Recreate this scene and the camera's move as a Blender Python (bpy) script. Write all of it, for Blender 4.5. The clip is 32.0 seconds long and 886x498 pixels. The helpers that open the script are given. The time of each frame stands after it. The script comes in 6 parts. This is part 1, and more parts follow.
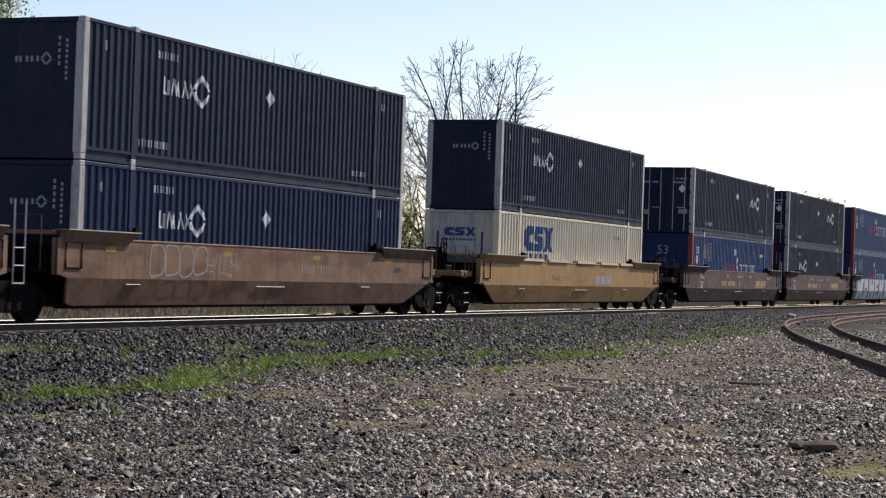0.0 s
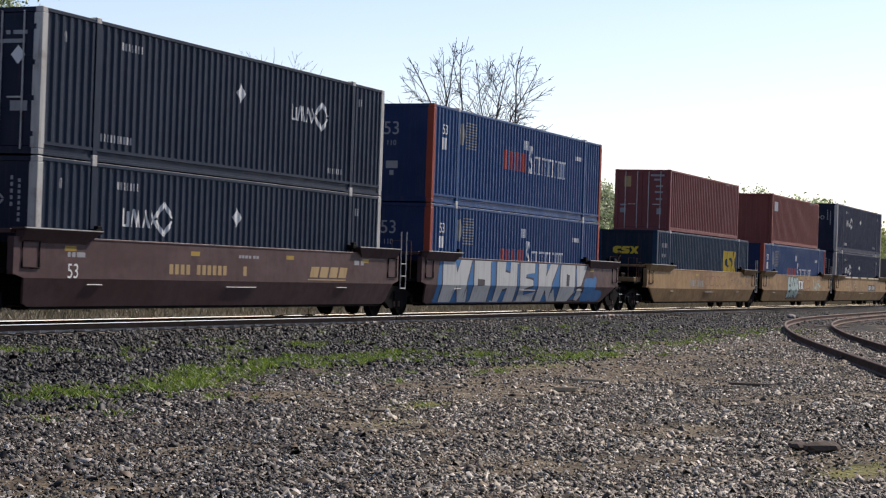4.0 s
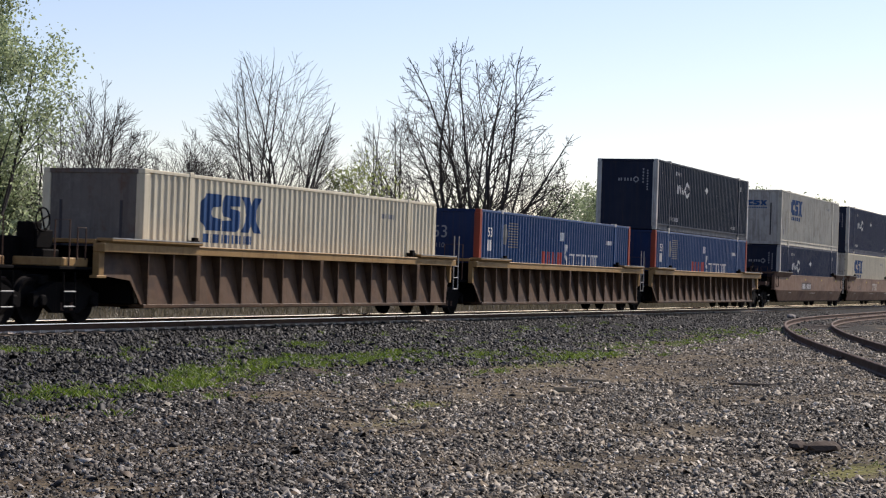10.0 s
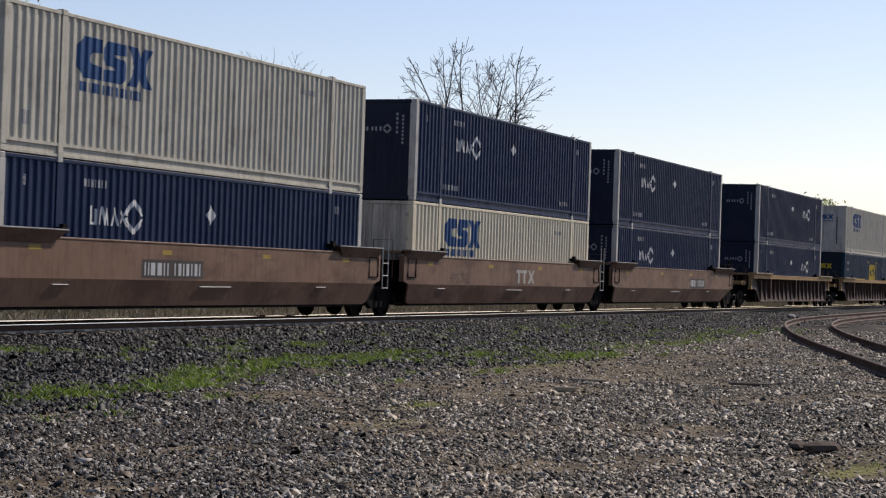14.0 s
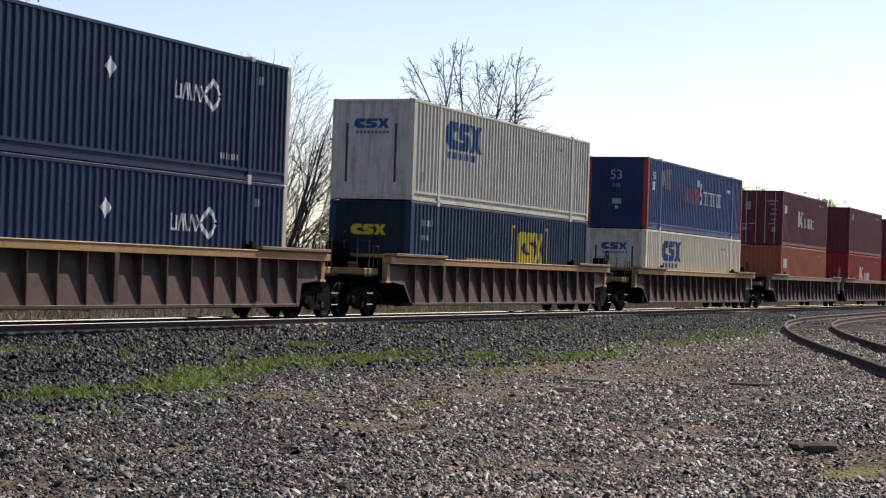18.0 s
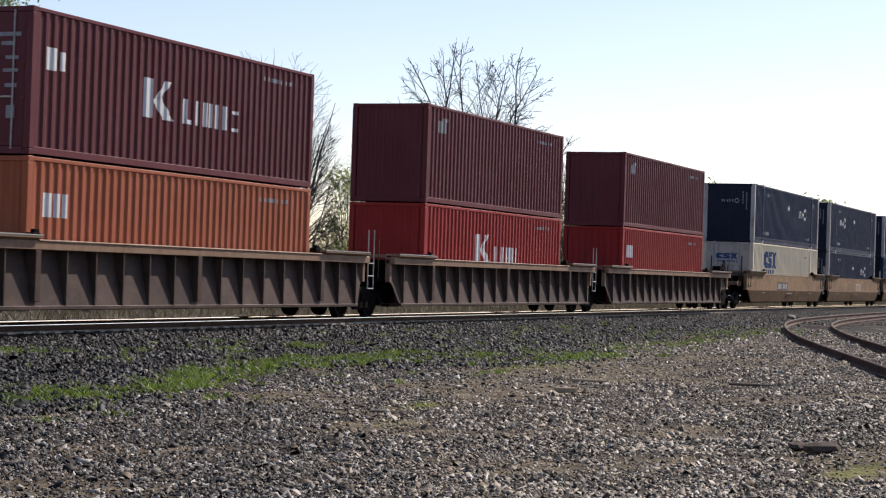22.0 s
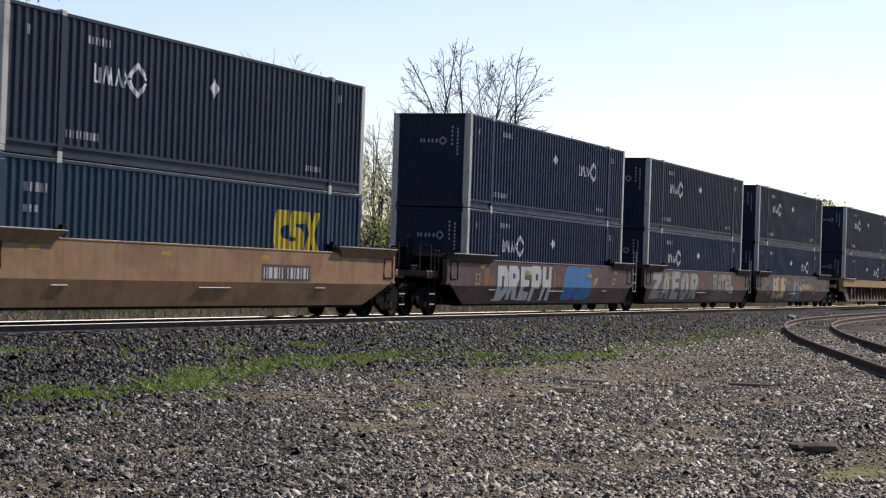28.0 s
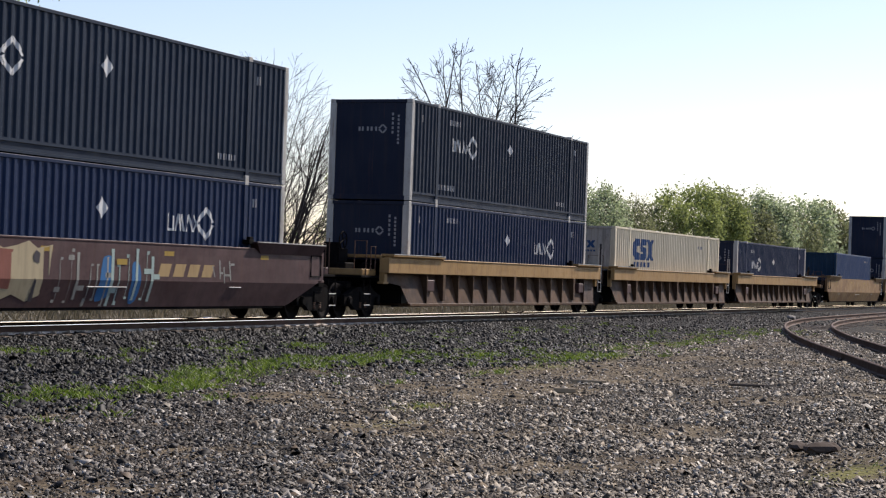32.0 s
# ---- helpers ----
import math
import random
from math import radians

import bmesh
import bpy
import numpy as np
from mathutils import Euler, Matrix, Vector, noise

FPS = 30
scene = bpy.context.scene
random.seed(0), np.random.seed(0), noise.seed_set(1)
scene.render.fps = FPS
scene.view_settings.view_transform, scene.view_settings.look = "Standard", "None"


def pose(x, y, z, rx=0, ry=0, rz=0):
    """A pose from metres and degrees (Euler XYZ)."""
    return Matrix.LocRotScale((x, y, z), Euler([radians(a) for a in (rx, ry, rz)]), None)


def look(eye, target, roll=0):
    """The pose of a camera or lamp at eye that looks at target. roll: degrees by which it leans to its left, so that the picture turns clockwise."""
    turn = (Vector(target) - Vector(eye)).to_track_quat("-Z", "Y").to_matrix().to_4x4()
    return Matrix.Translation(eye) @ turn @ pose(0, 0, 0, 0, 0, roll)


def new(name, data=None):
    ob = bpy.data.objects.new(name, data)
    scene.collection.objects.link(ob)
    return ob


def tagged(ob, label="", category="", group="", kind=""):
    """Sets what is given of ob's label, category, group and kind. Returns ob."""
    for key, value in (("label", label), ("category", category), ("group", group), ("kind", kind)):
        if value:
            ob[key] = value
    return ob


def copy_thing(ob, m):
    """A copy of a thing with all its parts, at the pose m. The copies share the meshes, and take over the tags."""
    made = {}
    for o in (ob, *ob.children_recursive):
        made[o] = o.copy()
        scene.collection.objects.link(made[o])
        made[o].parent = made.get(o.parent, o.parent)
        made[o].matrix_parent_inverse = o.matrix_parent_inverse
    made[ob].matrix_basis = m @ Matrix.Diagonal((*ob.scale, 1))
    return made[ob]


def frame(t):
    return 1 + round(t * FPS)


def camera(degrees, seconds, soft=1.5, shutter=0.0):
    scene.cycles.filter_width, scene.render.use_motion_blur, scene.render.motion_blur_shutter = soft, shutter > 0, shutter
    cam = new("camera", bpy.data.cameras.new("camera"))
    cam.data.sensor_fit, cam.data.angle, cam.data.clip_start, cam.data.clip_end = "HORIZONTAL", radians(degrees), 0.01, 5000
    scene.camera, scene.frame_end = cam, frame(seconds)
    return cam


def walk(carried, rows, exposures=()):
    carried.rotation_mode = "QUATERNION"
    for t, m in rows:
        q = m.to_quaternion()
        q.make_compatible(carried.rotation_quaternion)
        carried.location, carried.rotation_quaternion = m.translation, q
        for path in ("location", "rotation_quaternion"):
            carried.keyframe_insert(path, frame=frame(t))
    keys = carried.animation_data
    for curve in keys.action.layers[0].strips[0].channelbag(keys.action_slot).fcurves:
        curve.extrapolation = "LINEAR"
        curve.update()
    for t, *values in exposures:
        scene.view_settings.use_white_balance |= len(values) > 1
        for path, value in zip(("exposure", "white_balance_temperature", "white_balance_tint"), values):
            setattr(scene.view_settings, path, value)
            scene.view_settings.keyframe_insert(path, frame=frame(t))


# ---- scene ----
# ---- camera: on a tripod beside the yard, 21 m from the main track ----
CAMZ = 1.31
AIM = radians(22.5417)
cam = camera(26.7786, 32.0, soft=1.2, shutter=0.07)


def aim(extra):
    p = radians(0.6911) + extra / 3293.6
    return look((0, 0, CAMZ), (math.cos(AIM) * math.cos(p), math.sin(AIM) * math.cos(p), CAMZ + math.sin(p)), 1.9134)


walk(cam, [(0.0, aim(-1.2)), (1.4, aim(-0.3)), (6.0, aim(0.0)), (16.0, aim(0.0)), (20.0, aim(1.0)), (30.0, aim(1.3)), (32.0, aim(1.8))],
     exposures=[(0.0, 0.5, 6500, 16), (9.2, 0.5, 6500, 16), (10.0, 0.4, 6500, 16), (10.8, 0.2, 6500, 16), (14.5, 0.17, 6500, 16), (16.3, 0.47, 6500, 16), (20.0, 0.5, 6500, 16), (32.0, 0.5, 6500, 16)])

# ---- light: spring sun to the right, hazy bright sky ----
SUN = Vector((2.5, -0.88, 2.25)).normalized()
world = bpy.data.worlds.new("sky")
scene.world = world
world.use_nodes = True
wn = world.node_tree
bg = wn.nodes["Background"]
sky = wn.nodes.new("ShaderNodeTexSky")
sky.sky_type = "NISHITA"
sky.sun_disc = False
sky.sun_elevation = math.asin(SUN.z)
sky.sun_rotation = math.atan2(SUN.x, SUN.y)
sky.dust_density = 0.35
sky.ozone_density = 1.3
bg.inputs[1].default_value = 0.103
haze = wn.nodes.new("ShaderNodeMix")
haze.data_type, haze.blend_type = "RGBA", "MULTIPLY"
haze.inputs[0].default_value = 1.0
haze.inputs[7].default_value = (1.0, 0.945, 0.99, 1.0)
wn.links.new(sky.outputs[0], haze.inputs[6])
wn.links.new(haze.outputs[2], bg.inputs[0])
sun_data = bpy.data.lights.new("sun", "SUN")
sun_data.energy, sun_data.angle, sun_data.color = 4.7, radians(0.5), (1.0, 0.935, 0.825)
sun = new("sun", sun_data)
sun.matrix_world = look((0, 0, 60), Vector((0, 0, 60)) - SUN)

# ---- main dimensions ----
YC = 22.476          # centre line of the main track
GROUND = -0.36
D_ROWS = [(0, 0), (2, 34.48), (3.5, 60.32), (5.5, 94.71), (8, 137.44), (10, 171.48), (12, 205.68), (14, 239.75), (16.5, 281.85),
          (18, 307.19), (20, 341.25), (22, 375.12), (24, 408.93), (26, 442.78), (28, 476.63), (30, 510.41), (32, 544.23)]


# ---- materials ----
def nodes_of(name):
    m = bpy.data.materials.new(name)
    m.use_nodes = True
    t = m.node_tree
    return m, t, t.nodes["Principled BSDF"]


def add(t, kind, **kw):
    n = t.nodes.new(kind)
    for k, v in kw.items():
        n.inputs[k].default_value = v
    return n


def mixc(t, fac, a, b, mode="MIX"):
    n = t.nodes.new("ShaderNodeMix")
    n.data_type, n.blend_type = "RGBA", mode
    for i, v in ((0, fac), (6, a), (7, b)):
        if isinstance(v, (int, float)):
            n.inputs[i].default_value = v
        elif isinstance(v, tuple):
            n.inputs[i].default_value = (*v, 1.0)
        else:
            t.links.new(v, n.inputs[i])
    return n.outputs[2]


def ramp(t, src, a, b, lo=0.0, hi=1.0):
    n = t.nodes.new("ShaderNodeMapRange")
    n.inputs[1].default_value, n.inputs[2].default_value, n.inputs[3].default_value, n.inputs[4].default_value = a, b, lo, hi
    t.links.new(src, n.inputs[0])
    return n.outputs[0]


def coords(t, sx=1, sy=1, sz=1, shift=True):
    c = t.nodes.new("ShaderNodeTexCoord")
    mp = t.nodes.new("ShaderNodeMapping")
    mp.inputs["Scale"].default_value = (sx, sy, sz)
    t.links.new(c.outputs["Object"], mp.inputs["Vector"])
    if not shift:
        return mp.outputs[0]
    info = t.nodes.new("ShaderNodeObjectInfo")
    mul = t.nodes.new("ShaderNodeVectorMath")
    mul.operation = "MULTIPLY_ADD"
    mul.inputs[1].default_value = (37.0, 19.0, 11.0)
    t.links.new(info.outputs["Random"], mul.inputs[0])
    t.links.new(mp.outputs[0], mul.inputs[2])
    return mul.outputs[0]


def noise_of(t, vec, scale, detail=4.0, rough=0.6):
    n = add(t, "ShaderNodeTexNoise", Scale=scale, Detail=detail, Roughness=rough)
    t.links.new(vec, n.inputs["Vector"])
    return n.outputs["Fac"]


def bump(t, bsdf, src, strength, dist=0.01):
    b = add(t, "ShaderNodeBump", Strength=strength, Distance=dist)
    t.links.new(src, b.inputs["Height"])
    t.links.new(b.outputs[0], bsdf.inputs["Normal"])


def paint(name, col, rough=0.45, grime=0.35, rust=0.12, fade=0.25, grime_col=(0.05, 0.04, 0.033), tone=0.0, shine=0.12, patch=None, runs=0.25):
    """Weathered coat on steel: faded patches, vertical dirt streaks, rust specks and runs. tone: spread from piece to piece; patch: a second coat in large worn areas."""
    m, t, b = nodes_of(name)
    v = coords(t)
    streak = noise_of(t, coords(t, 3.0, 3.0, 0.22), 2.2, 5.0, 0.65)
    run = noise_of(t, coords(t, 9.0, 9.0, 0.35), 1.3, 4.0, 0.7)
    big = noise_of(t, v, 0.55, 3.0)
    mid = noise_of(t, v, 2.6, 6.0, 0.7)
    fine = noise_of(t, v, 14.0, 5.0)
    pale = tuple(min(1.0, c * 1.25 + 0.035) for c in col)
    c = mixc(t, ramp(t, big, 0.35, 0.75, 0.0, fade), col, pale)
    if patch:
        area = noise_of(t, coords(t, 0.5, 0.5, 1.1), 0.8, 4.0, 0.65)
        c = mixc(t, ramp(t, area, 0.47, 0.6, 0.0, 0.85), c, patch)
    if tone:
        info = t.nodes.new("ShaderNodeObjectInfo")
        c = mixc(t, ramp(t, info.outputs["Random"], 0.0, 1.0, 0.0, tone), c, tuple(x * 0.45 for x in col))
    c = mixc(t, ramp(t, streak, 0.48, 0.78, 0.0, grime), c, grime_col)
    c = mixc(t, ramp(t, mid, 0.52, 0.72, 0.0, grime * 0.7), c, tuple(x * 0.55 + g * 0.25 for x, g in zip(col, grime_col)))
    if rust > 0.2:
        worn = noise_of(t, coords(t, 1.0, 1.0, 0.8), 1.7, 8.0, 0.75)
        c = mixc(t, ramp(t, worn, 0.52, 0.66, 0.0, rust * 1.1), c, (0.1, 0.045, 0.022))
        c = mixc(t, ramp(t, worn, 0.44, 0.3, 0.0, rust * 1.3), c, pale)
    c = mixc(t, ramp(t, run, 0.6, 0.7, 0.0, runs), c, (0.11, 0.05, 0.025))
    c = mixc(t, ramp(t, fine, 0.66, 0.76, 0.0, rust), c, (0.16, 0.06, 0.025))
    t.links.new(c, b.inputs["Base Color"])
    t.links.new(ramp(t, mid, 0.3, 0.7, rough - 0.1, rough + 0.16), b.inputs["Roughness"])
    b.inputs["Specular IOR Level"].default_value = shine
    bump(t, b, mid, 0.14, 0.02)
    return m


M_NAVY = paint("navy_coat", (0.004, 0.017, 0.056), 0.5, 0.2, 0.04, 0.25, (0.03, 0.03, 0.034), tone=0.35, shine=0.13, runs=0.03)
# Darkened copy for end walls: their shade is put into the colour.
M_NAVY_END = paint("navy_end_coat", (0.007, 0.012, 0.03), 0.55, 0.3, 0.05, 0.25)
M_SLATE = paint("slate_coat", (0.009, 0.02, 0.04), 0.5, 0.22, 0.04, 0.3, (0.03, 0.03, 0.032), tone=0.3, shine=0.13, runs=0.03)
M_GREYPOST = paint("grey_post_coat", (0.42, 0.41, 0.38), 0.5, 0.5, 0.35, runs=0.6)
M_CREAM = paint("cream_coat", (0.6, 0.54, 0.4), 0.5, 0.5, 0.2, 0.2, (0.2, 0.155, 0.1), runs=0.3)
M_CREAMGREY = paint("greyed_cream_coat", (0.46, 0.435, 0.36), 0.5, 0.6, 0.25, 0.2, (0.15, 0.125, 0.095), runs=0.4)
# Cream ends: stains and grime, plus end-wall shade in the darker base.
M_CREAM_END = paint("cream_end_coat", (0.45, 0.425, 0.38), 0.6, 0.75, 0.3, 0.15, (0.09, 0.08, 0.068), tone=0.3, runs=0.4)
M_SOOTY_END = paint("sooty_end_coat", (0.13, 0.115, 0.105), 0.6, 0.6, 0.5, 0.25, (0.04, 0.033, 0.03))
M_BLUE = paint("blue_coat", (0.009, 0.05, 0.148), 0.45, 0.2, 0.06, 0.3, (0.03, 0.034, 0.045), tone=0.2, shine=0.14, runs=0.05)
# Blue ends: grime, and the shade of the end wall in the base.
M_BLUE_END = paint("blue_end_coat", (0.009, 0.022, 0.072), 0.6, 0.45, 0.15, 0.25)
M_ORANGE = paint("orange_post_coat", (0.25, 0.047, 0.025), 0.5, 0.4, 0.2)
M_TEAL = paint("dark_teal_coat", (0.006, 0.028, 0.058), 0.5, 0.25, 0.06, 0.35, (0.03, 0.03, 0.032), shine=0.13, runs=0.05)
# Teal side coat darkened for the shaded end walls.
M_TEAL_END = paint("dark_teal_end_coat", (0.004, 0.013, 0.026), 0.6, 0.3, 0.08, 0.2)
M_MAROON = paint("maroon_coat", (0.122, 0.028, 0.033), 0.5, 0.3, 0.15, 0.3, tone=0.25)
M_MAROONPALE = paint("faded_maroon_coat", (0.155, 0.044, 0.042), 0.5, 0.3, 0.15, 0.3)
M_RED = paint("red_coat", (0.28, 0.023, 0.02), 0.5, 0.3, 0.12, 0.3)
M_BRICK = paint("brick_red_coat", (0.185, 0.054, 0.042), 0.5, 0.3, 0.15, 0.3)
M_RUSTORANGE = paint("rust_orange_coat", (0.33, 0.095, 0.045), 0.5, 0.3, 0.15, 0.3)
M_YELLOW = paint("faded_yellow_coat", (0.27, 0.165, 0.072), 0.55, 0.5, 0.25, 0.35, (0.075, 0.05, 0.036), patch=(0.19, 0.105, 0.05))
M_YELLOWLIT = paint("bright_yellow_coat", (0.31, 0.188, 0.075), 0.55, 0.5, 0.22, 0.3, (0.08, 0.05, 0.034), patch=(0.22, 0.122, 0.052), shine=0.12)
M_YELLOWRED = paint("sooty_orange_coat", (0.2, 0.118, 0.072), 0.6, 0.6, 0.25, 0.35, (0.045, 0.034, 0.03), patch=(0.105, 0.06, 0.043))
M_YELLOWTAN = paint("tan_yellow_coat", (0.24, 0.143, 0.072), 0.55, 0.5, 0.25, 0.35, (0.08, 0.052, 0.038), patch=(0.185, 0.105, 0.058))
M_FADED = paint("faded_pinkish_tan_coat", (0.168, 0.1, 0.066), 0.55, 0.55, 0.25, 0.35, (0.05, 0.038, 0.033), patch=(0.1, 0.056, 0.04))
M_BROWN = paint("mineral_brown_coat", (0.062, 0.033, 0.032), 0.5, 0.55, 0.2, 0.4, (0.034, 0.026, 0.026), patch=(0.092, 0.056, 0.054), shine=0.12)
# Bay coats: rusty paint, darkened to hold the shade between the ribs.
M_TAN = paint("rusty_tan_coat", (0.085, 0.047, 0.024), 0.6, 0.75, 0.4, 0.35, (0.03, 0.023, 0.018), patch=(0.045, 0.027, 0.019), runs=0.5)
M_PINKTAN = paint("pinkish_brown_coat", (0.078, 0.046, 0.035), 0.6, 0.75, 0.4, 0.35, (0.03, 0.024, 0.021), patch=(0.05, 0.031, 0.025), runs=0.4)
# Chord coats: lighter copies of the bay coats with sunlight put in.
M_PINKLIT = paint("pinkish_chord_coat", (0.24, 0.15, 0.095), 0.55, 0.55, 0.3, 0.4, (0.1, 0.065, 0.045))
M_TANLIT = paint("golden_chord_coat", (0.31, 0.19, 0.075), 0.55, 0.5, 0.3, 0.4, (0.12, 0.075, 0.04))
M_WHITE = paint("white_marking", (0.62, 0.62, 0.6), 0.5, 0.2, 0.05)
M_LOGO = paint("blue_marking", (0.024, 0.07, 0.18), 0.5, 0.35, 0.05)
M_REFLECT = paint("dull_yellow_reflector", (0.3, 0.2, 0.04), 0.5, 0.4, 0.1)
M_GOLD = paint("yellow_marking", (0.45, 0.33, 0.025), 0.5, 0.2, 0.05)
M_REDMARK = paint("red_marking", (0.42, 0.06, 0.04), 0.5, 0.2, 0.05)
M_DARKMARK = paint("dark_marking", (0.05, 0.045, 0.05), 0.6, 0.2, 0.05)
M_GREYMARK = paint("grey_marking", (0.26, 0.26, 0.27), 0.6, 0.3, 0.05)
M_GREYTEXT = paint("pale_grey_lettering", (0.42, 0.42, 0.42), 0.6, 0.3, 0.05)
M_SPRAYWHITE = paint("spray_white", (0.38, 0.39, 0.38), 0.6, 0.5, 0.05, 0.1, (0.13, 0.12, 0.12))
M_SPRAYBLUE = paint("spray_blue", (0.03, 0.12, 0.27), 0.6, 0.25, 0.05, 0.3)
M_SPRAYTEAL = paint("spray_pale_teal", (0.3, 0.38, 0.35), 0.6, 0.35, 0.05, 0.2)
M_SPRAYCREAM = paint("spray_cream", (0.36, 0.3, 0.19), 0.6, 0.35, 0.05, 0.2)
M_SPRAYRUST = paint("spray_rust_orange", (0.15, 0.07, 0.03), 0.6, 0.7, 0.3, 0.4)
M_SPRAYPALE = paint("worn_white_marking", (0.36, 0.34, 0.3), 0.6, 0.5, 0.1)
M_PATCH = paint("dark_number_patch", (0.06, 0.05, 0.045), 0.6, 0.3, 0.05)
M_SPRAYRED = paint("spray_faded_red", (0.2, 0.075, 0.055), 0.6, 0.4, 0.05, 0.2)
M_SPRAYDIM = paint("spray_dim_grey", (0.1, 0.085, 0.075), 0.65, 0.4, 0.1, 0.4)
M_SPRAYFADE = paint("spray_faded_white", (0.26, 0.26, 0.235), 0.6, 0.75, 0.1, 0.2, (0.08, 0.065, 0.06), patch=(0.17, 0.16, 0.145))
M_BUFF = paint("buff_marking", (0.33, 0.23, 0.11), 0.55, 0.35, 0.1)
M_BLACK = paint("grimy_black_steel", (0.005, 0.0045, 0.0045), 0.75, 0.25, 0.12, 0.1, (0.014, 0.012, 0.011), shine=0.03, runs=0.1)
M_RUST = paint("rusty_steel", (0.075, 0.042, 0.028), 0.7, 0.4, 0.4, 0.5)
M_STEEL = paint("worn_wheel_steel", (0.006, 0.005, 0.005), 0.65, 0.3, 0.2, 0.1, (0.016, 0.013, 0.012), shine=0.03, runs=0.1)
M_WOOD = paint("weathered_wood", (0.1, 0.078, 0.06), 0.8, 0.4, 0.0, 0.5)
M_ROTTEN = paint("rotten_tie_wood", (0.08, 0.06, 0.047), 0.9, 0.6, 0.1, 0.4)
M_PALEWOOD = paint("pale_bare_wood", (0.34, 0.27, 0.18), 0.8, 0.4, 0.0, 0.4)
# Guide coat, paled so that the sun's white highlight is in its colour.
M_LITGUIDE = paint("pale_worn_guide", (0.55, 0.46, 0.32), 0.5, 0.3, 0.2)
# Pale coat of the rail feet and tie plates.
M_PALEFOOT = paint("dusty_rail_foot", (0.6, 0.52, 0.44), 0.8, 0.3, 0.15, 0.3)
M_CONCRETE = paint("grey_concrete", (0.22, 0.2, 0.18), 0.85, 0.35, 0.05, 0.3)


def rail_head():
    m, t, b = nodes_of("polished_rail_steel")
    v = coords(t, 0.3, 8, 1, False)
    n = noise_of(t, v, 3.0)
    t.links.new(mixc(t, n, (0.97, 0.96, 0.95), (0.86, 0.85, 0.83)), b.inputs["Base Color"])
    b.inputs["Metallic"].default_value = 1.0
    b.inputs["Roughness"].default_value = 0.1
    return m


M_RAILTOP = rail_head()


def stone_mat(name, cols, dark=1.0, dust=0.3):
    m, t, b = nodes_of(name)
    g = t.nodes.new("ShaderNodeNewGeometry")
    r = t.nodes.new("ShaderNodeValToRGB")
    r.color_ramp.interpolation = "CONSTANT"
    e = r.color_ramp.elements
    while len(e) < len(cols):
        e.new(0.5)
    for i, c in enumerate(cols):
        e[i].position = i / (len(cols) - 1)
        e[i].color = (*[x * dark for x in c], 1)
    t.links.new(g.outputs["Random Per Island"], r.inputs[0])
    n = noise_of(t, coords(t, shift=False), 45.0, 3.0)
    zone = noise_of(t, coords(t, shift=False), 0.55, 4.0)
    c = mixc(t, ramp(t, n, 0.3, 0.7, 0.0, 0.45), r.outputs[0], (0.02, 0.018, 0.016), "MIX")
    c = mixc(t, ramp(t, zone, 0.48, 0.68, 0.0, dust), c, (0.1, 0.075, 0.05))
    damp = noise_of(t, coords(t, 0.7, 1.2, 1.0, False), 1.1, 5.0, 0.65)
    c = mixc(t, ramp(t, damp, 0.52, 0.66, 0.0, 0.55), c, (0.022, 0.018, 0.014))
    t.links.new(c, b.inputs["Base Color"])
    b.inputs["Roughness"].default_value = 0.65
    b.inputs["Specular IOR Level"].default_value = 0.2
    bump(t, b, n, 0.15, 0.006)
    return m


M_GRAVEL = stone_mat("brown_gravel", [(0.034, 0.028, 0.021), (0.31, 0.265, 0.205), (0.065, 0.053, 0.04), (0.22, 0.17, 0.115), (0.033, 0.027, 0.022), (0.35, 0.3, 0.235), (0.09, 0.072, 0.053), (0.5, 0.45, 0.38), (0.135, 0.108, 0.08), (0.385, 0.33, 0.255)], 1.15, 0.4)
M_GRAVELDARK = stone_mat("dark_gravel", [(0.007, 0.006, 0.006), (0.12, 0.107, 0.094), (0.01, 0.009, 0.009), (0.12, 0.088, 0.06), (0.006, 0.006, 0.006), (0.21, 0.19, 0.165), (0.016, 0.014, 0.013), (0.4, 0.37, 0.33), (0.024, 0.021, 0.019)], 1.1, 0.35)
M_BALLAST = stone_mat("dark_ballast", [(0.004, 0.004, 0.005), (0.02, 0.021, 0.023), (0.004, 0.005, 0.005), (0.06, 0.06, 0.062), (0.004, 0.004, 0.005), (0.011, 0.011, 0.012), (0.13, 0.13, 0.13), (0.004, 0.004, 0.004)], 0.72, 0.0)


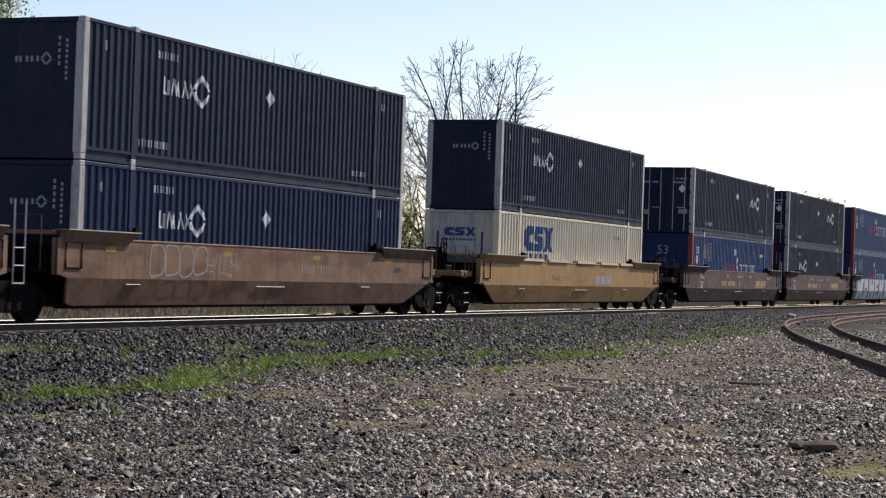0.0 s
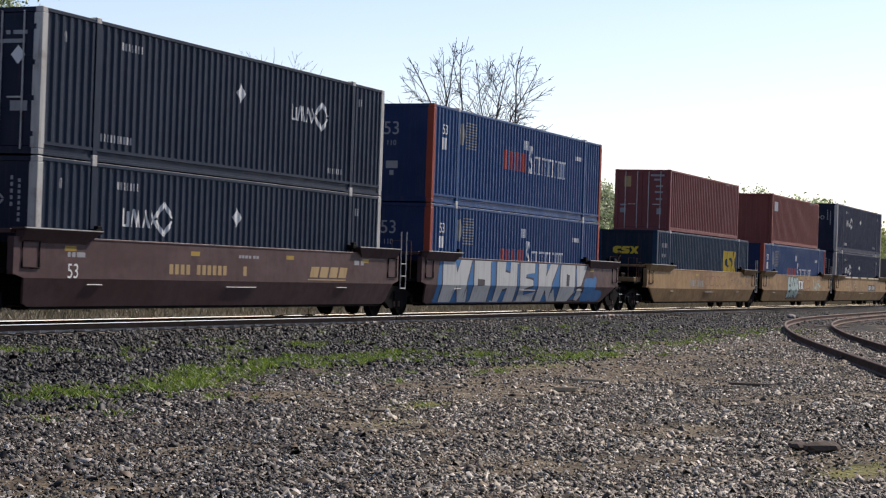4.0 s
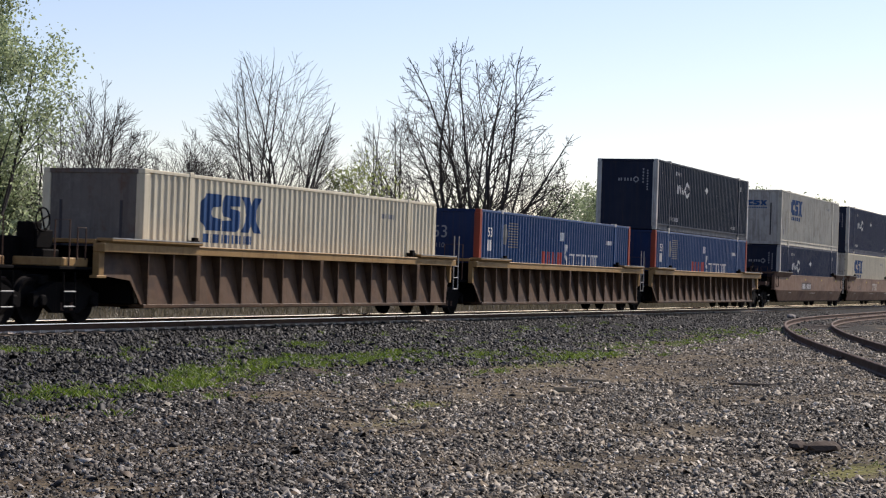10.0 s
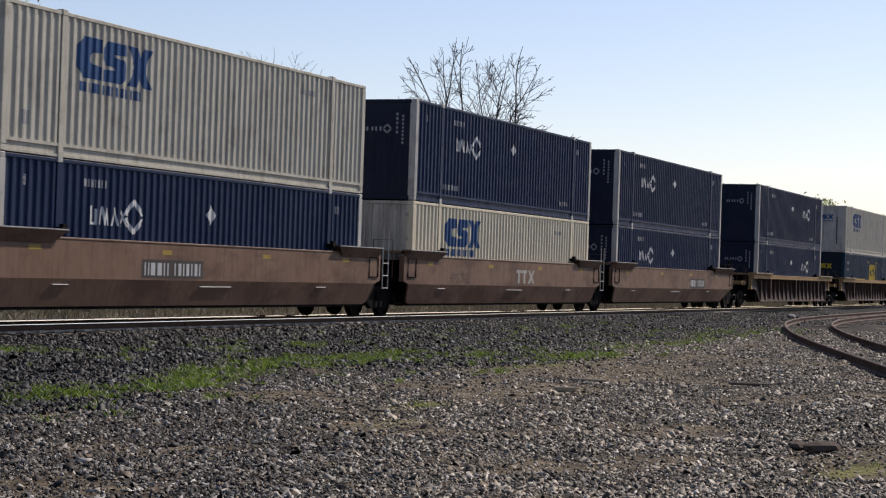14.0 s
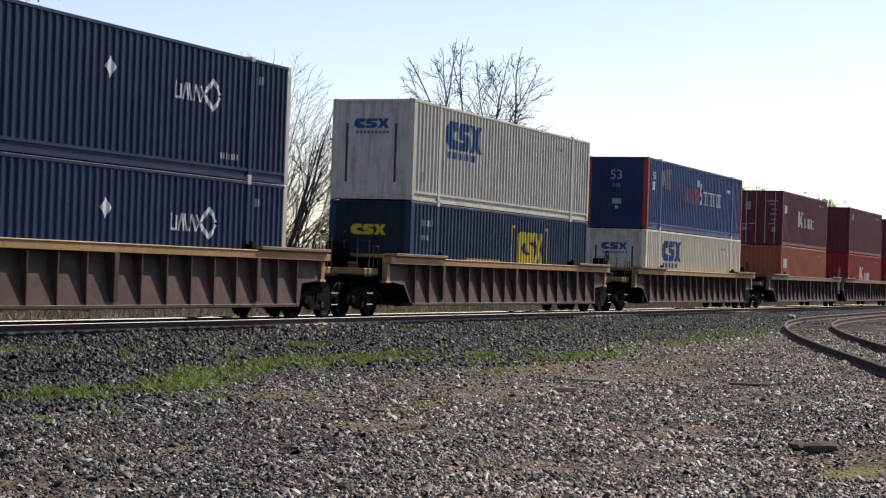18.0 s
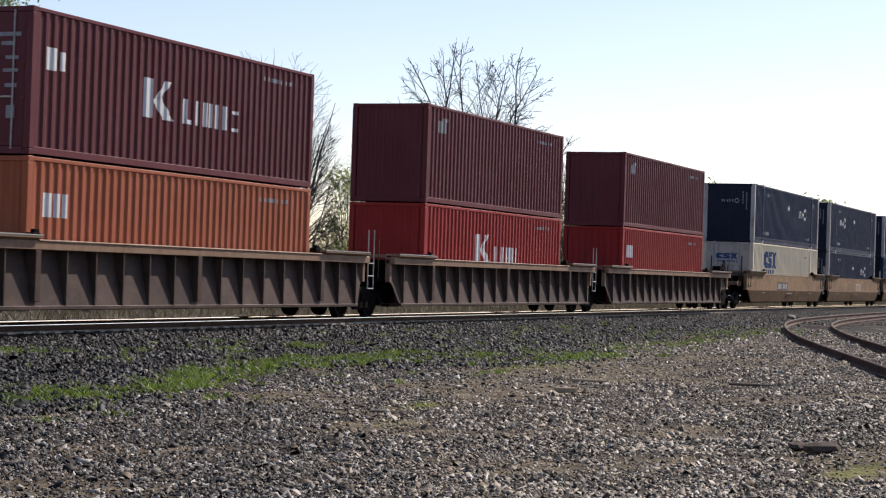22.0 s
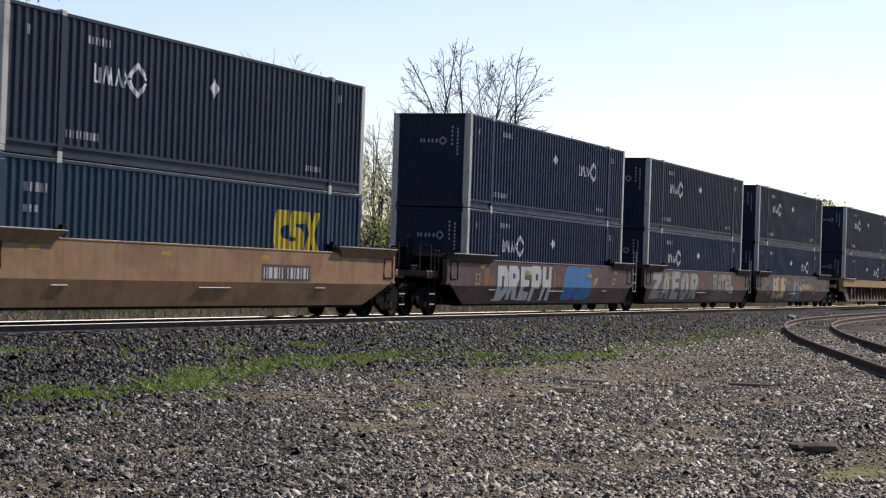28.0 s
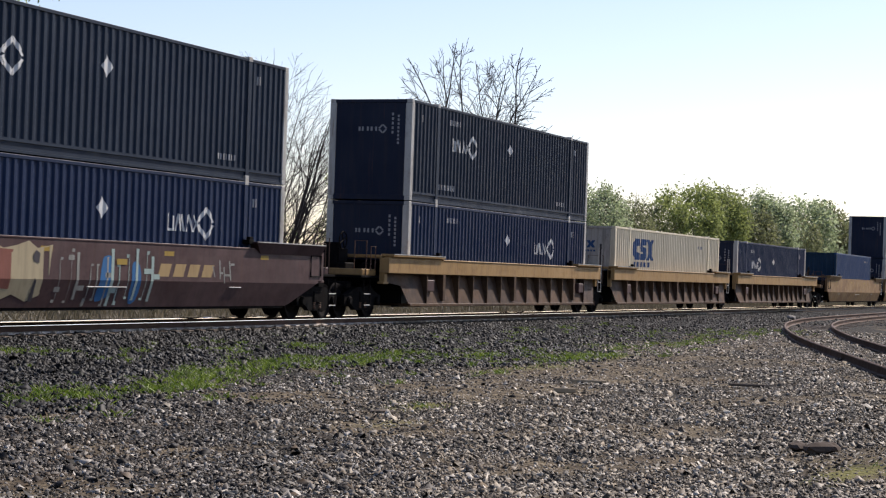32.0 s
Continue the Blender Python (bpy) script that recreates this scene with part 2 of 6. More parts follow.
def ground_mat():
    m, t, b = nodes_of("stony_soil")
    v = coords(t, shift=False)
    vor = add(t, "ShaderNodeTexVoronoi", Scale=17.0)
    t.links.new(v, vor.inputs["Vector"])
    vor2 = add(t, "ShaderNodeTexVoronoi", Scale=7.5)
    t.links.new(v, vor2.inputs["Vector"])
    n1 = noise_of(t, v, 0.35, 5.0)
    n2 = noise_of(t, v, 3.0, 5.0)
    sep = t.nodes.new("ShaderNodeSeparateXYZ")
    t.links.new(v, sep.inputs[0])
    n3 = noise_of(t, v, 28.0, 5.0, 0.7)
    soil = mixc(t, ramp(t, n2, 0.35, 0.65), (0.07, 0.05, 0.032), (0.26, 0.205, 0.13))
    soil = mixc(t, ramp(t, n3, 0.42, 0.62, 0.75, 0.0), soil, (0.014, 0.012, 0.01))
    film = t.nodes.new("ShaderNodeAttribute")
    film.attribute_name = "moss"
    wet = noise_of(t, v, 9.0, 5.0, 0.7)
    grown_in = t.nodes.new("ShaderNodeMath")
    grown_in.operation = "ADD"
    t.links.new(film.outputs["Fac"], grown_in.inputs[0])
    t.links.new(ramp(t, wet, 0.3, 0.7, -0.35, 0.35), grown_in.inputs[1])
    cover = ramp(t, grown_in.outputs[0], 0.2, 0.65, 0.0, 0.8)
    at = t.nodes.new("ShaderNodeAttribute")
    at.attribute_name = "bare_soil"
    bw = t.nodes.new("ShaderNodeRGBToBW")
    t.links.new(vor.outputs["Color"], bw.inputs[0])
    bw2 = t.nodes.new("ShaderNodeRGBToBW")
    t.links.new(vor2.outputs["Color"], bw2.inputs[0])
    # Near-black ground under the stones: shade of the gaps put into colour.
    stones = mixc(t, ramp(t, bw.outputs[0], 0.2, 0.8), (0.006, 0.006, 0.006), (0.045, 0.039, 0.032))
    near = mixc(t, ramp(t, at.outputs["Fac"], -0.1, 0.25), stones, soil)
    darker = mixc(t, ramp(t, bw2.outputs[0], 0.2, 0.8), (0.005, 0.005, 0.006), (0.025, 0.024, 0.023))
    edge = t.nodes.new("ShaderNodeMath")
    edge.operation = "ADD"
    t.links.new(sep.outputs[1], edge.inputs[0])
    t.links.new(ramp(t, n1, 0.3, 0.7, -2.0, 2.0), edge.inputs[1])
    near = mixc(t, cover, near, mixc(t, n3, (0.075, 0.08, 0.018), (0.2, 0.19, 0.05)))
    zone = ramp(t, edge.outputs[0], 13.4, 15.2)
    beyond = ramp(t, sep.outputs[1], 26.0, 28.5)
    c = mixc(t, zone, near, darker)
    c = mixc(t, beyond, c, mixc(t, n2, (0.07, 0.06, 0.045), (0.17, 0.15, 0.12)))
    t.links.new(c, b.inputs["Base Color"])
    b.inputs["Roughness"].default_value = 0.95
    b.inputs["Specular IOR Level"].default_value = 0.1
    bump(t, b, vor.outputs["Distance"], 0.8, 0.03)
    return m


M_GROUND = ground_mat()


def leaf_mat(name, a, bcol, trans=0.35):
    m, t, b = nodes_of(name)
    g = t.nodes.new("ShaderNodeNewGeometry")
    c = mixc(t, g.outputs["Random Per Island"], a, bcol)
    t.links.new(c, b.inputs["Base Color"])
    b.inputs["Roughness"].default_value = 0.6
    tr = t.nodes.new("ShaderNodeBsdfTranslucent")
    t.links.new(c, tr.inputs[0])
    mx = t.nodes.new("ShaderNodeMixShader")
    mx.inputs[0].default_value = trans
    t.links.new(b.outputs[0], mx.inputs[1])
    t.links.new(tr.outputs[0], mx.inputs[2])
    t.links.new(mx.outputs[0], t.nodes["Material Output"].inputs[0])
    return m


M_GRASS = leaf_mat("spring_grass", (0.035, 0.08, 0.006), (0.22, 0.3, 0.035))
M_LEAF = leaf_mat("spring_leaves", (0.16, 0.2, 0.055), (0.33, 0.37, 0.13), 0.5)
M_LEAFPALE = leaf_mat("pale_blossom_leaves", (0.17, 0.22, 0.11), (0.4, 0.46, 0.27), 0.55)
M_LEAFDULL = leaf_mat("olive_buds", (0.13, 0.14, 0.07), (0.26, 0.28, 0.13), 0.45)
M_WEED = leaf_mat("dry_weeds", (0.06, 0.055, 0.03), (0.2, 0.17, 0.12), 0.3)


def bark():
    m, t, b = nodes_of("grey_bark")
    v = coords(t, 4, 4, 0.8)
    n = noise_of(t, v, 3.0)
    t.links.new(mixc(t, n, (0.026, 0.021, 0.019), (0.065, 0.054, 0.048)), b.inputs["Base Color"])
    b.inputs["Roughness"].default_value = 0.9
    return m


M_BARK = bark()


# ---- mesh helpers ----
def mesh_of(name, verts, faces, mat, mats=None, idx=None):
    me = bpy.data.meshes.new(name)
    me.from_pydata([tuple(map(float, v)) for v in verts], [], [tuple(map(int, f)) for f in faces])
    for mt in (mats or [mat]):
        me.materials.append(mt)
    if idx is not None:
        me.polygons.foreach_set("material_index", idx)
    me.update()
    return me


def bm_mesh(name, bm, mat):
    me = bpy.data.meshes.new(name)
    bm.to_mesh(me)
    bm.free()
    me.materials.append(mat)
    return me


def boxes(name, mat, blocks, bev=0.0):
    """One mesh out of blocks (x0, x1, y0, y1, z0, z1), with chamfered edges."""
    bm = bmesh.new()
    for x0, x1, y0, y1, z0, z1 in blocks:
        bmesh.ops.create_cube(bm, size=1, matrix=Matrix.Translation(((x0 + x1) / 2, (y0 + y1) / 2, (z0 + z1) / 2)) @ Matrix.Diagonal((x1 - x0, y1 - y0, z1 - z0, 1)))
    if bev:
        bmesh.ops.bevel(bm, geom=bm.edges[:], offset=bev, segments=1, affect="EDGES")
    return bm_mesh(name, bm, mat)


def prism(name, mat, outline, y0, y1):
    """Outline of (x, z), run from y0 to y1."""
    n = len(outline)
    vs = [(x, y0, z) for x, z in outline] + [(x, y1, z) for x, z in outline]
    fs = [tuple(range(n)), tuple(range(2 * n - 1, n - 1, -1))] + [(i, i + n, (i + 1) % n + n, (i + 1) % n) for i in range(n)]
    me = mesh_of(name, vs, fs, mat)
    bm = bmesh.new()
    bm.from_mesh(me)
    bmesh.ops.recalc_face_normals(bm, faces=bm.faces[:])
    bm.to_mesh(me)
    bm.free()
    return me


def loft(name, mat, sections, close=True):
    """Skin over a row of equal rings of points."""
    n = len(sections[0])
    vs = [p for s in sections for p in s]
    fs = []
    for k in range(len(sections) - 1):
        for i in range(n if close else n - 1):
            j = (i + 1) % n
            fs.append((k * n + i, k * n + j, (k + 1) * n + j, (k + 1) * n + i))
    if close:
        fs += [tuple(range(n - 1, -1, -1)), tuple(range((len(sections) - 1) * n, len(sections) * n))]
    me = mesh_of(name, vs, fs, mat)
    bm = bmesh.new()
    bm.from_mesh(me)
    bmesh.ops.recalc_face_normals(bm, faces=bm.faces[:])
    bm.to_mesh(me)
    bm.free()
    return me


def tube(name, mat, paths, r=0.016, sides=6):
    """Bent round bars along paths, joined into one mesh."""
    vs, fs = [], []
    for path in paths:
        pts = [Vector(p) for p in path]
        base = len(vs)
        for k, p in enumerate(pts):
            d = (pts[min(k + 1, len(pts) - 1)] - pts[max(k - 1, 0)]).normalized()
            a = d.orthogonal().normalized() if abs(d.z) > 0.9 else d.cross(Vector((0, 0, 1))).normalized()
            b = d.cross(a)
            for i in range(sides):
                w = 2 * math.pi * i / sides
                vs.append(p + (a * math.cos(w) + b * math.sin(w)) * r)
        for k in range(len(pts) - 1):
            for i in range(sides):
                j = (i + 1) % sides
                fs.append((base + k * sides + i, base + k * sides + j, base + (k + 1) * sides + j, base + (k + 1) * sides + i))
        fs.append(tuple(base + i for i in range(sides - 1, -1, -1)))
        fs.append(tuple(base + (len(pts) - 1) * sides + i for i in range(sides)))
    return mesh_of(name, vs, fs, mat)


def disc(name, mat, rings, axis="y", seg=20):
    """Turned shape: rings of (radius, offset along the axis)."""
    vs, fs = [], []
    for r, o in rings:
        for i in range(seg):
            w = 2 * math.pi * i / seg
            vs.append((r * math.cos(w), o, r * math.sin(w)) if axis == "y" else ((o, r * math.cos(w), r * math.sin(w)) if axis == "x" else (r * math.cos(w), r * math.sin(w), o)))
    for k in range(len(rings) - 1):
        for i in range(seg):
            j = (i + 1) % seg
            fs.append((k * seg + i, k * seg + j, (k + 1) * seg + j, (k + 1) * seg + i))
    fs.append(tuple(range(seg)))
    fs.append(tuple(range((len(rings) - 1) * seg, len(rings) * seg)))
    me = mesh_of(name, vs, fs, mat)
    bm = bmesh.new()
    bm.from_mesh(me)
    bmesh.ops.recalc_face_normals(bm, faces=bm.faces[:])
    bm.to_mesh(me)
    bm.free()
    return me


def part(name, mesh, parent, loc=(0, 0, 0), rz=0.0, label=""):
    ob = new(name, mesh)
    ob.parent = parent
    ob.matrix_basis = pose(*loc, 0, 0, rz)
    return tagged(ob, label)


def crossings(poly, x):
    zs = []
    for (xa, za), (xb, zb) in zip(poly, poly[1:] + poly[:1]):
        if (xa <= x < xb) or (xb <= x < xa):
            zs.append(za + (zb - za) * (x - xa) / (xb - xa))
    return sorted(zs)


def decal(name, mat, polys, surf, breaks=(), zbreaks=(), step=0.25, lift=0.004):
    """A coat of paint in the shape of polys (x, z) that follows the surface y = surf(x, z), on its outer side (towards -y)."""
    vs, fs = [], []
    for poly in polys:
        lo, hi = min(p[0] for p in poly), max(p[0] for p in poly)
        xs = sorted({lo, hi, *[p[0] for p in poly], *[b for b in breaks if lo < b < hi], *np.arange(lo, hi, step).tolist()})
        for a, b in zip(xs, xs[1:]):
            if b - a < 1e-4:
                continue
            e = (b - a) * 1e-3
            za, zb = crossings(poly, a + e), crossings(poly, b - e)
            if len(za) != len(zb):
                za = zb = crossings(poly, (a + b) / 2)
            for i in range(0, len(za) - 1, 2):
                lo_a, hi_a, lo_b, hi_b = za[i], za[i + 1], zb[i], zb[i + 1]
                cuts = [z for z in zbreaks if max(lo_a, lo_b) < z < min(hi_a, hi_b)]
                sa, sb = [lo_a, *cuts, hi_a], [lo_b, *cuts, hi_b]
                for k in range(len(sa) - 1):
                    q = len(vs)
                    for x, xx, z in ((a, a + e, sa[k]), (b, b - e, sb[k]), (b, b - e, sb[k + 1]), (a, a + e, sa[k + 1])):
                        vs.append((x, surf(xx, z) - lift, z))
                    fs.append((q, q + 1, q + 2, q + 3))
    return mesh_of(name, vs, fs, mat)


def rect(x0, x1, z0, z1):
    return [(x0, z0), (x1, z0), (x1, z1), (x0, z1)]


def flat_decal(name, mat, polys, x, lift=0.004, face=-1):
    """Polys (y, z) on an end wall at x that faces -x (or +x)."""
    vs, fs = [], []
    for poly in polys:
        q = len(vs)
        vs += [(x + face * lift, y, z) for y, z in poly]
        fs.append(tuple(range(q, q + len(poly))))
    return mesh_of(name, vs, fs, mat)


def bars(x, z, count, w, h, gap, up=True):
    return [rect(x + i * (w + gap), x + i * (w + gap) + w, z, z + h) for i in range(count)]


def diamond(cx, cz, rx, rz):
    return [(cx - rx, cz), (cx, cz - rz), (cx + rx, cz), (cx, cz + rz)]


def ring_diamond(cx, cz, r, w):
    """A diamond outline of four slanted bars with rounded-looking corners."""
    o = []
    for sx, sz in ((-1, 1), (1, 1), (1, -1), (-1, -1)):
        o.append([(cx + sx * r * 0.12, cz + sz * r), (cx + sx * r, cz + sz * r * 0.12), (cx + sx * (r - w), cz + sz * r * 0.02), (cx + sx * r * 0.02, cz + sz * (r - w))])
    return o


def digits(text, mat, size):
    """A flat mesh of figures in the built-in font, standing in the x-z plane and facing -y."""
    cu = bpy.data.curves.new("figures", "FONT")
    cu.body, cu.size, cu.align_x = text, size, "CENTER"
    ob = bpy.data.objects.new("figures", cu)
    scene.collection.objects.link(ob)
    bpy.context.view_layer.update()
    me = bpy.data.meshes.new_from_object(ob.evaluated_get(bpy.context.evaluated_depsgraph_get()))
    bpy.data.objects.remove(ob)
    me.transform(Matrix.Rotation(math.pi / 2, 4, "X"))
    me.materials.clear()
    me.materials.append(mat)
    return me


# ---- containers ----
H = 2.896


class Ribs:
    """Upright trapezoid ribs of a steel wall: y as a function of x."""

    def __init__(self, half, pitch, depth, y):
        n = round(2 * half / pitch)
        self.p, self.half, self.depth, self.y, self.n = 2 * half / n, half, depth, y, n
        self.xs = []
        for i in range(n):
            b = -half + i * self.p
            self.xs += [b, b + 0.3 * self.p, b + 0.5 * self.p, b + 0.8 * self.p]
        self.xs.append(half)

    def __call__(self, x, z=0):
        f = ((x + self.half) / self.p) % 1.0
        d = 0 if f < 0.3 else ((f - 0.3) / 0.2 if f < 0.5 else (1 if f < 0.8 else (1 - f) / 0.2))
        return self.y + d * self.depth

    def mesh(self, name, mat, z0, z1):
        xs = self.xs
        ys = [self(x + 1e-6) for x in xs[:-1]] + [self.y]
        vs = [(x, y, z) for z in (z0, z1) for x, y in zip(xs, ys)]
        n = len(xs)
        back = [(x, self.y + self.depth + 0.02, z) for z in (z0, z1) for x in (xs[0], xs[-1])]
        fs = [(i, i + 1, i + 1 + n, i + n) for i in range(n - 1)]
        fs.append((2 * n + 1, 2 * n, 2 * n + 2, 2 * n + 3))
        return mesh_of(name, vs + back, fs, mat)


SHELL = {}


def shell(long, wide, body, end_mat, post, pitch, H):
    """The meshes that all boxes of one size and coat share."""
    key = (long, body.name, post.name, end_mat.name, H)
    if key in SHELL:
        return SHELL[key]
    hl, hw = long / 2, wide / 2
    is53 = long > 15
    s = {"ribs": Ribs(hl - 0.17, pitch, 0.034, -hw + 0.012), "hl": hl, "hw": hw}
    rail_h = 0.27 if is53 else 0.16
    s["side"] = s["ribs"].mesh("side_panel", body, rail_h, H - 0.09)
    if is53:
        prof = [(.004, 0), (.004, .05), (.036, .056), (.036, .2), (.002, .206), (.002, rail_h), (.075, rail_h), (.075, 0)]
        s["bottom_rail"] = loft("bottom_rail", body, [[(x, -hw + o, z) for o, z in prof] for x in (-hl + .17, hl - .17)])
    else:
        s["bottom_rail"] = boxes("bottom_rail", body, [(-hl + 0.17, hl - 0.17, -hw + 0.004, -hw + 0.06, 0.02, rail_h)], 0.006)
    s["top_rail"] = boxes("top_rail", body, [(-hl + 0.17, hl - 0.17, -hw + 0.002, -hw + 0.07, H - 0.09, H - 0.012)], 0.008)
    s["post"] = boxes("corner_post", post, [(-hl, -hl + (0.2 if is53 else 0.17), -hw, -hw + (0.2 if is53 else 0.16), 0.12, H - 0.12)], 0.012)
    s["post_far"] = boxes("corner_post", post, [(-hl, -hl + (0.2 if is53 else 0.17), hw - (0.2 if is53 else 0.16), hw, 0.12, H - 0.12)], 0.012)
    s["casting"] = boxes("corner_casting", post if is53 else body, [(-0.09, 0.09, -0.085, 0.085, -0.06, 0.06)], 0.012)
    s["lift_post"] = boxes("lift_post", body, [(-0.085, 0.085, -hw - 0.006, -hw + 0.1, 0.1, H - 0.07)], 0.006)
    s["lift_casting"] = boxes("lift_casting", M_GREYPOST if body not in (M_CREAM, M_CREAMGREY) else body, [(-0.09, 0.09, -hw - 0.012, -hw + 0.16, -0.06, 0.06)], 0.01)
    # ends
    er = Ribs(hw - 0.19, 0.25, 0.03, -hl + 0.035)
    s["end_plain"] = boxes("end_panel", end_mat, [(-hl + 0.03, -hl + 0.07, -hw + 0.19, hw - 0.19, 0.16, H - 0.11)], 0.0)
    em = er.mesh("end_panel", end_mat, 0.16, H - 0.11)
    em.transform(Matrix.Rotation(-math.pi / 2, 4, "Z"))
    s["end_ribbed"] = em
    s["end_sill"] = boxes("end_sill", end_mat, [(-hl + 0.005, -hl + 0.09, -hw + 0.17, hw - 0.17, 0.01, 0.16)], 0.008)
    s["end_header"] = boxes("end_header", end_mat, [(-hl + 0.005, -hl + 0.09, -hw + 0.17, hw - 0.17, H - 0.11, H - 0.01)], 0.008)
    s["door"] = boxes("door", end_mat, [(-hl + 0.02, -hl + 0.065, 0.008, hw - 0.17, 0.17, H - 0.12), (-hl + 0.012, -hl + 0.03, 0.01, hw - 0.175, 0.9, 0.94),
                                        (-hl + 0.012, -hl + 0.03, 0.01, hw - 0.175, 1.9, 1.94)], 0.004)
    rod = [[(-hl - 0.005, y, 0.1), (-hl - 0.005, y, H - 0.08)] for y in (0.0,)]
    s["rod"] = tube("lock_rod", M_GREYPOST, rod, 0.019)
    s["handle"] = boxes("door_handle", M_GREYPOST, [(-hl - 0.03, -hl, -0.02, 0.3, 1.0, 1.035)], 0.004)
    s["hinge"] = boxes("hinge", end_mat, [(-hl - 0.012, -hl + 0.02, -0.05, 0.05, -0.05, 0.05)], 0.006)
    n = int(long / 0.42)
    vs, fs = [], []
    for i in range(n + 1):
        x = -hl + 0.17 + (long - 0.34) * i / n
        zz = H - 0.03 + (0.018 if i % 2 else 0.0)
        vs += [(x, -hw + 0.06, zz), (x, hw - 0.06, zz)]
    fs = [(2 * i, 2 * i + 2, 2 * i + 3, 2 * i + 1) for i in range(n)]
    s["roof"] = mesh_of("roof", vs, fs, body)
    s["floor"] = boxes("underframe", M_BLACK, [(-hl + 0.1, hl - 0.1, -hw + 0.08, hw - 0.08, 0.06, 0.16)])
    SHELL[key] = s
    return s


MARKS = {}


def mark(root, name, key, make, label="", loc=(0, 0, 0), rz=0):
    if key not in MARKS:
        MARKS[key] = make()
    ob = part(name, MARKS[key], root, loc, rz, label)
    if any(w in name for w in ("lettering", "stencil", "emblem", "label", "bracket", "plate", "slot")):
        tagged(ob, kind="stuff")
    return ob


def rows_of_bars(x, z, spec, h):
    """Unreadable lettering: bars of uneven width. spec: widths; negative ones are gaps."""
    o = []
    for w in spec:
        if w > 0:
            o.append(rect(x, x + w, z, z + h))
        x += abs(w)
    return o


def emblem_diamond(x, z, k):
    """Bars and a diamond-shaped ring, k metres high."""
    t, h, o = .085 * k, .62 * k, []
    o += [rect(x, x + t, z, z + h), rect(x, x + .4 * k, z, z + t), rect(x + .33 * k, x + .33 * k + t, z, z + h * .85)]
    for q, w in ((.58, .28), (.84, .28), (1.26, .42)):
        q = x + q * k
        o += [[(q, z), (q + t, z), (q + w * k * .5 + t, z + h), (q + w * k * .5, z + h)], [(q + w * k, z), (q + w * k + t, z), (q + w * k * .5 + t, z + h), (q + w * k * .5, z + h)]]
    q = x + 1.82 * k
    o += [[(q, z), (q + t, z), (q + .36 * k + t, z + h), (q + .36 * k, z + h)], [(q + .36 * k, z), (q + .36 * k + t, z), (q + t, z + h), (q, z + h)]]
    return o + ring_diamond(x + 2.72 * k, z + .34 * k, .62 * k, .17 * k)


def block_mark(x, z, w, h):
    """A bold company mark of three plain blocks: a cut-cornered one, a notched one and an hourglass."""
    a = w / 3.0
    cut_block = [(0, .25), (.25, 0), (.95, 0), (.95, .33), (.62, .36), (.5, .45), (.5, .55), (.62, .64), (.95, .67), (.95, 1), (.25, 1), (0, .75)]
    notched = [(0, 0), (.75, 0), (.95, .18), (.95, .5), (.8, .61), (.48, .63), (.46, .7), (.95, .72), (.95, 1), (.2, 1), (0, .82), (0, .52), (.15, .4), (.47, .38), (.49, .31), (0, .29)]
    hourglass = [(0, 0), (.36, 0), (.5, .28), (.64, 0), (1, 0), (.72, .5), (1, 1), (.64, 1), (.5, .72), (.36, 1), (0, 1), (.28, .5)]
    return [[(x + (i + px) * a, z + pz * h) for px, pz in q] for i, q in enumerate((cut_block, notched, hourglass))]


FIG53 = digits("53", M_GREYMARK, 0.55)
FIG53S = digits("53", M_WHITE, 0.42)
FIG53B = digits("53", M_BUFF, 0.5)
FIG110 = digits("110", M_GREYMARK, 0.22)


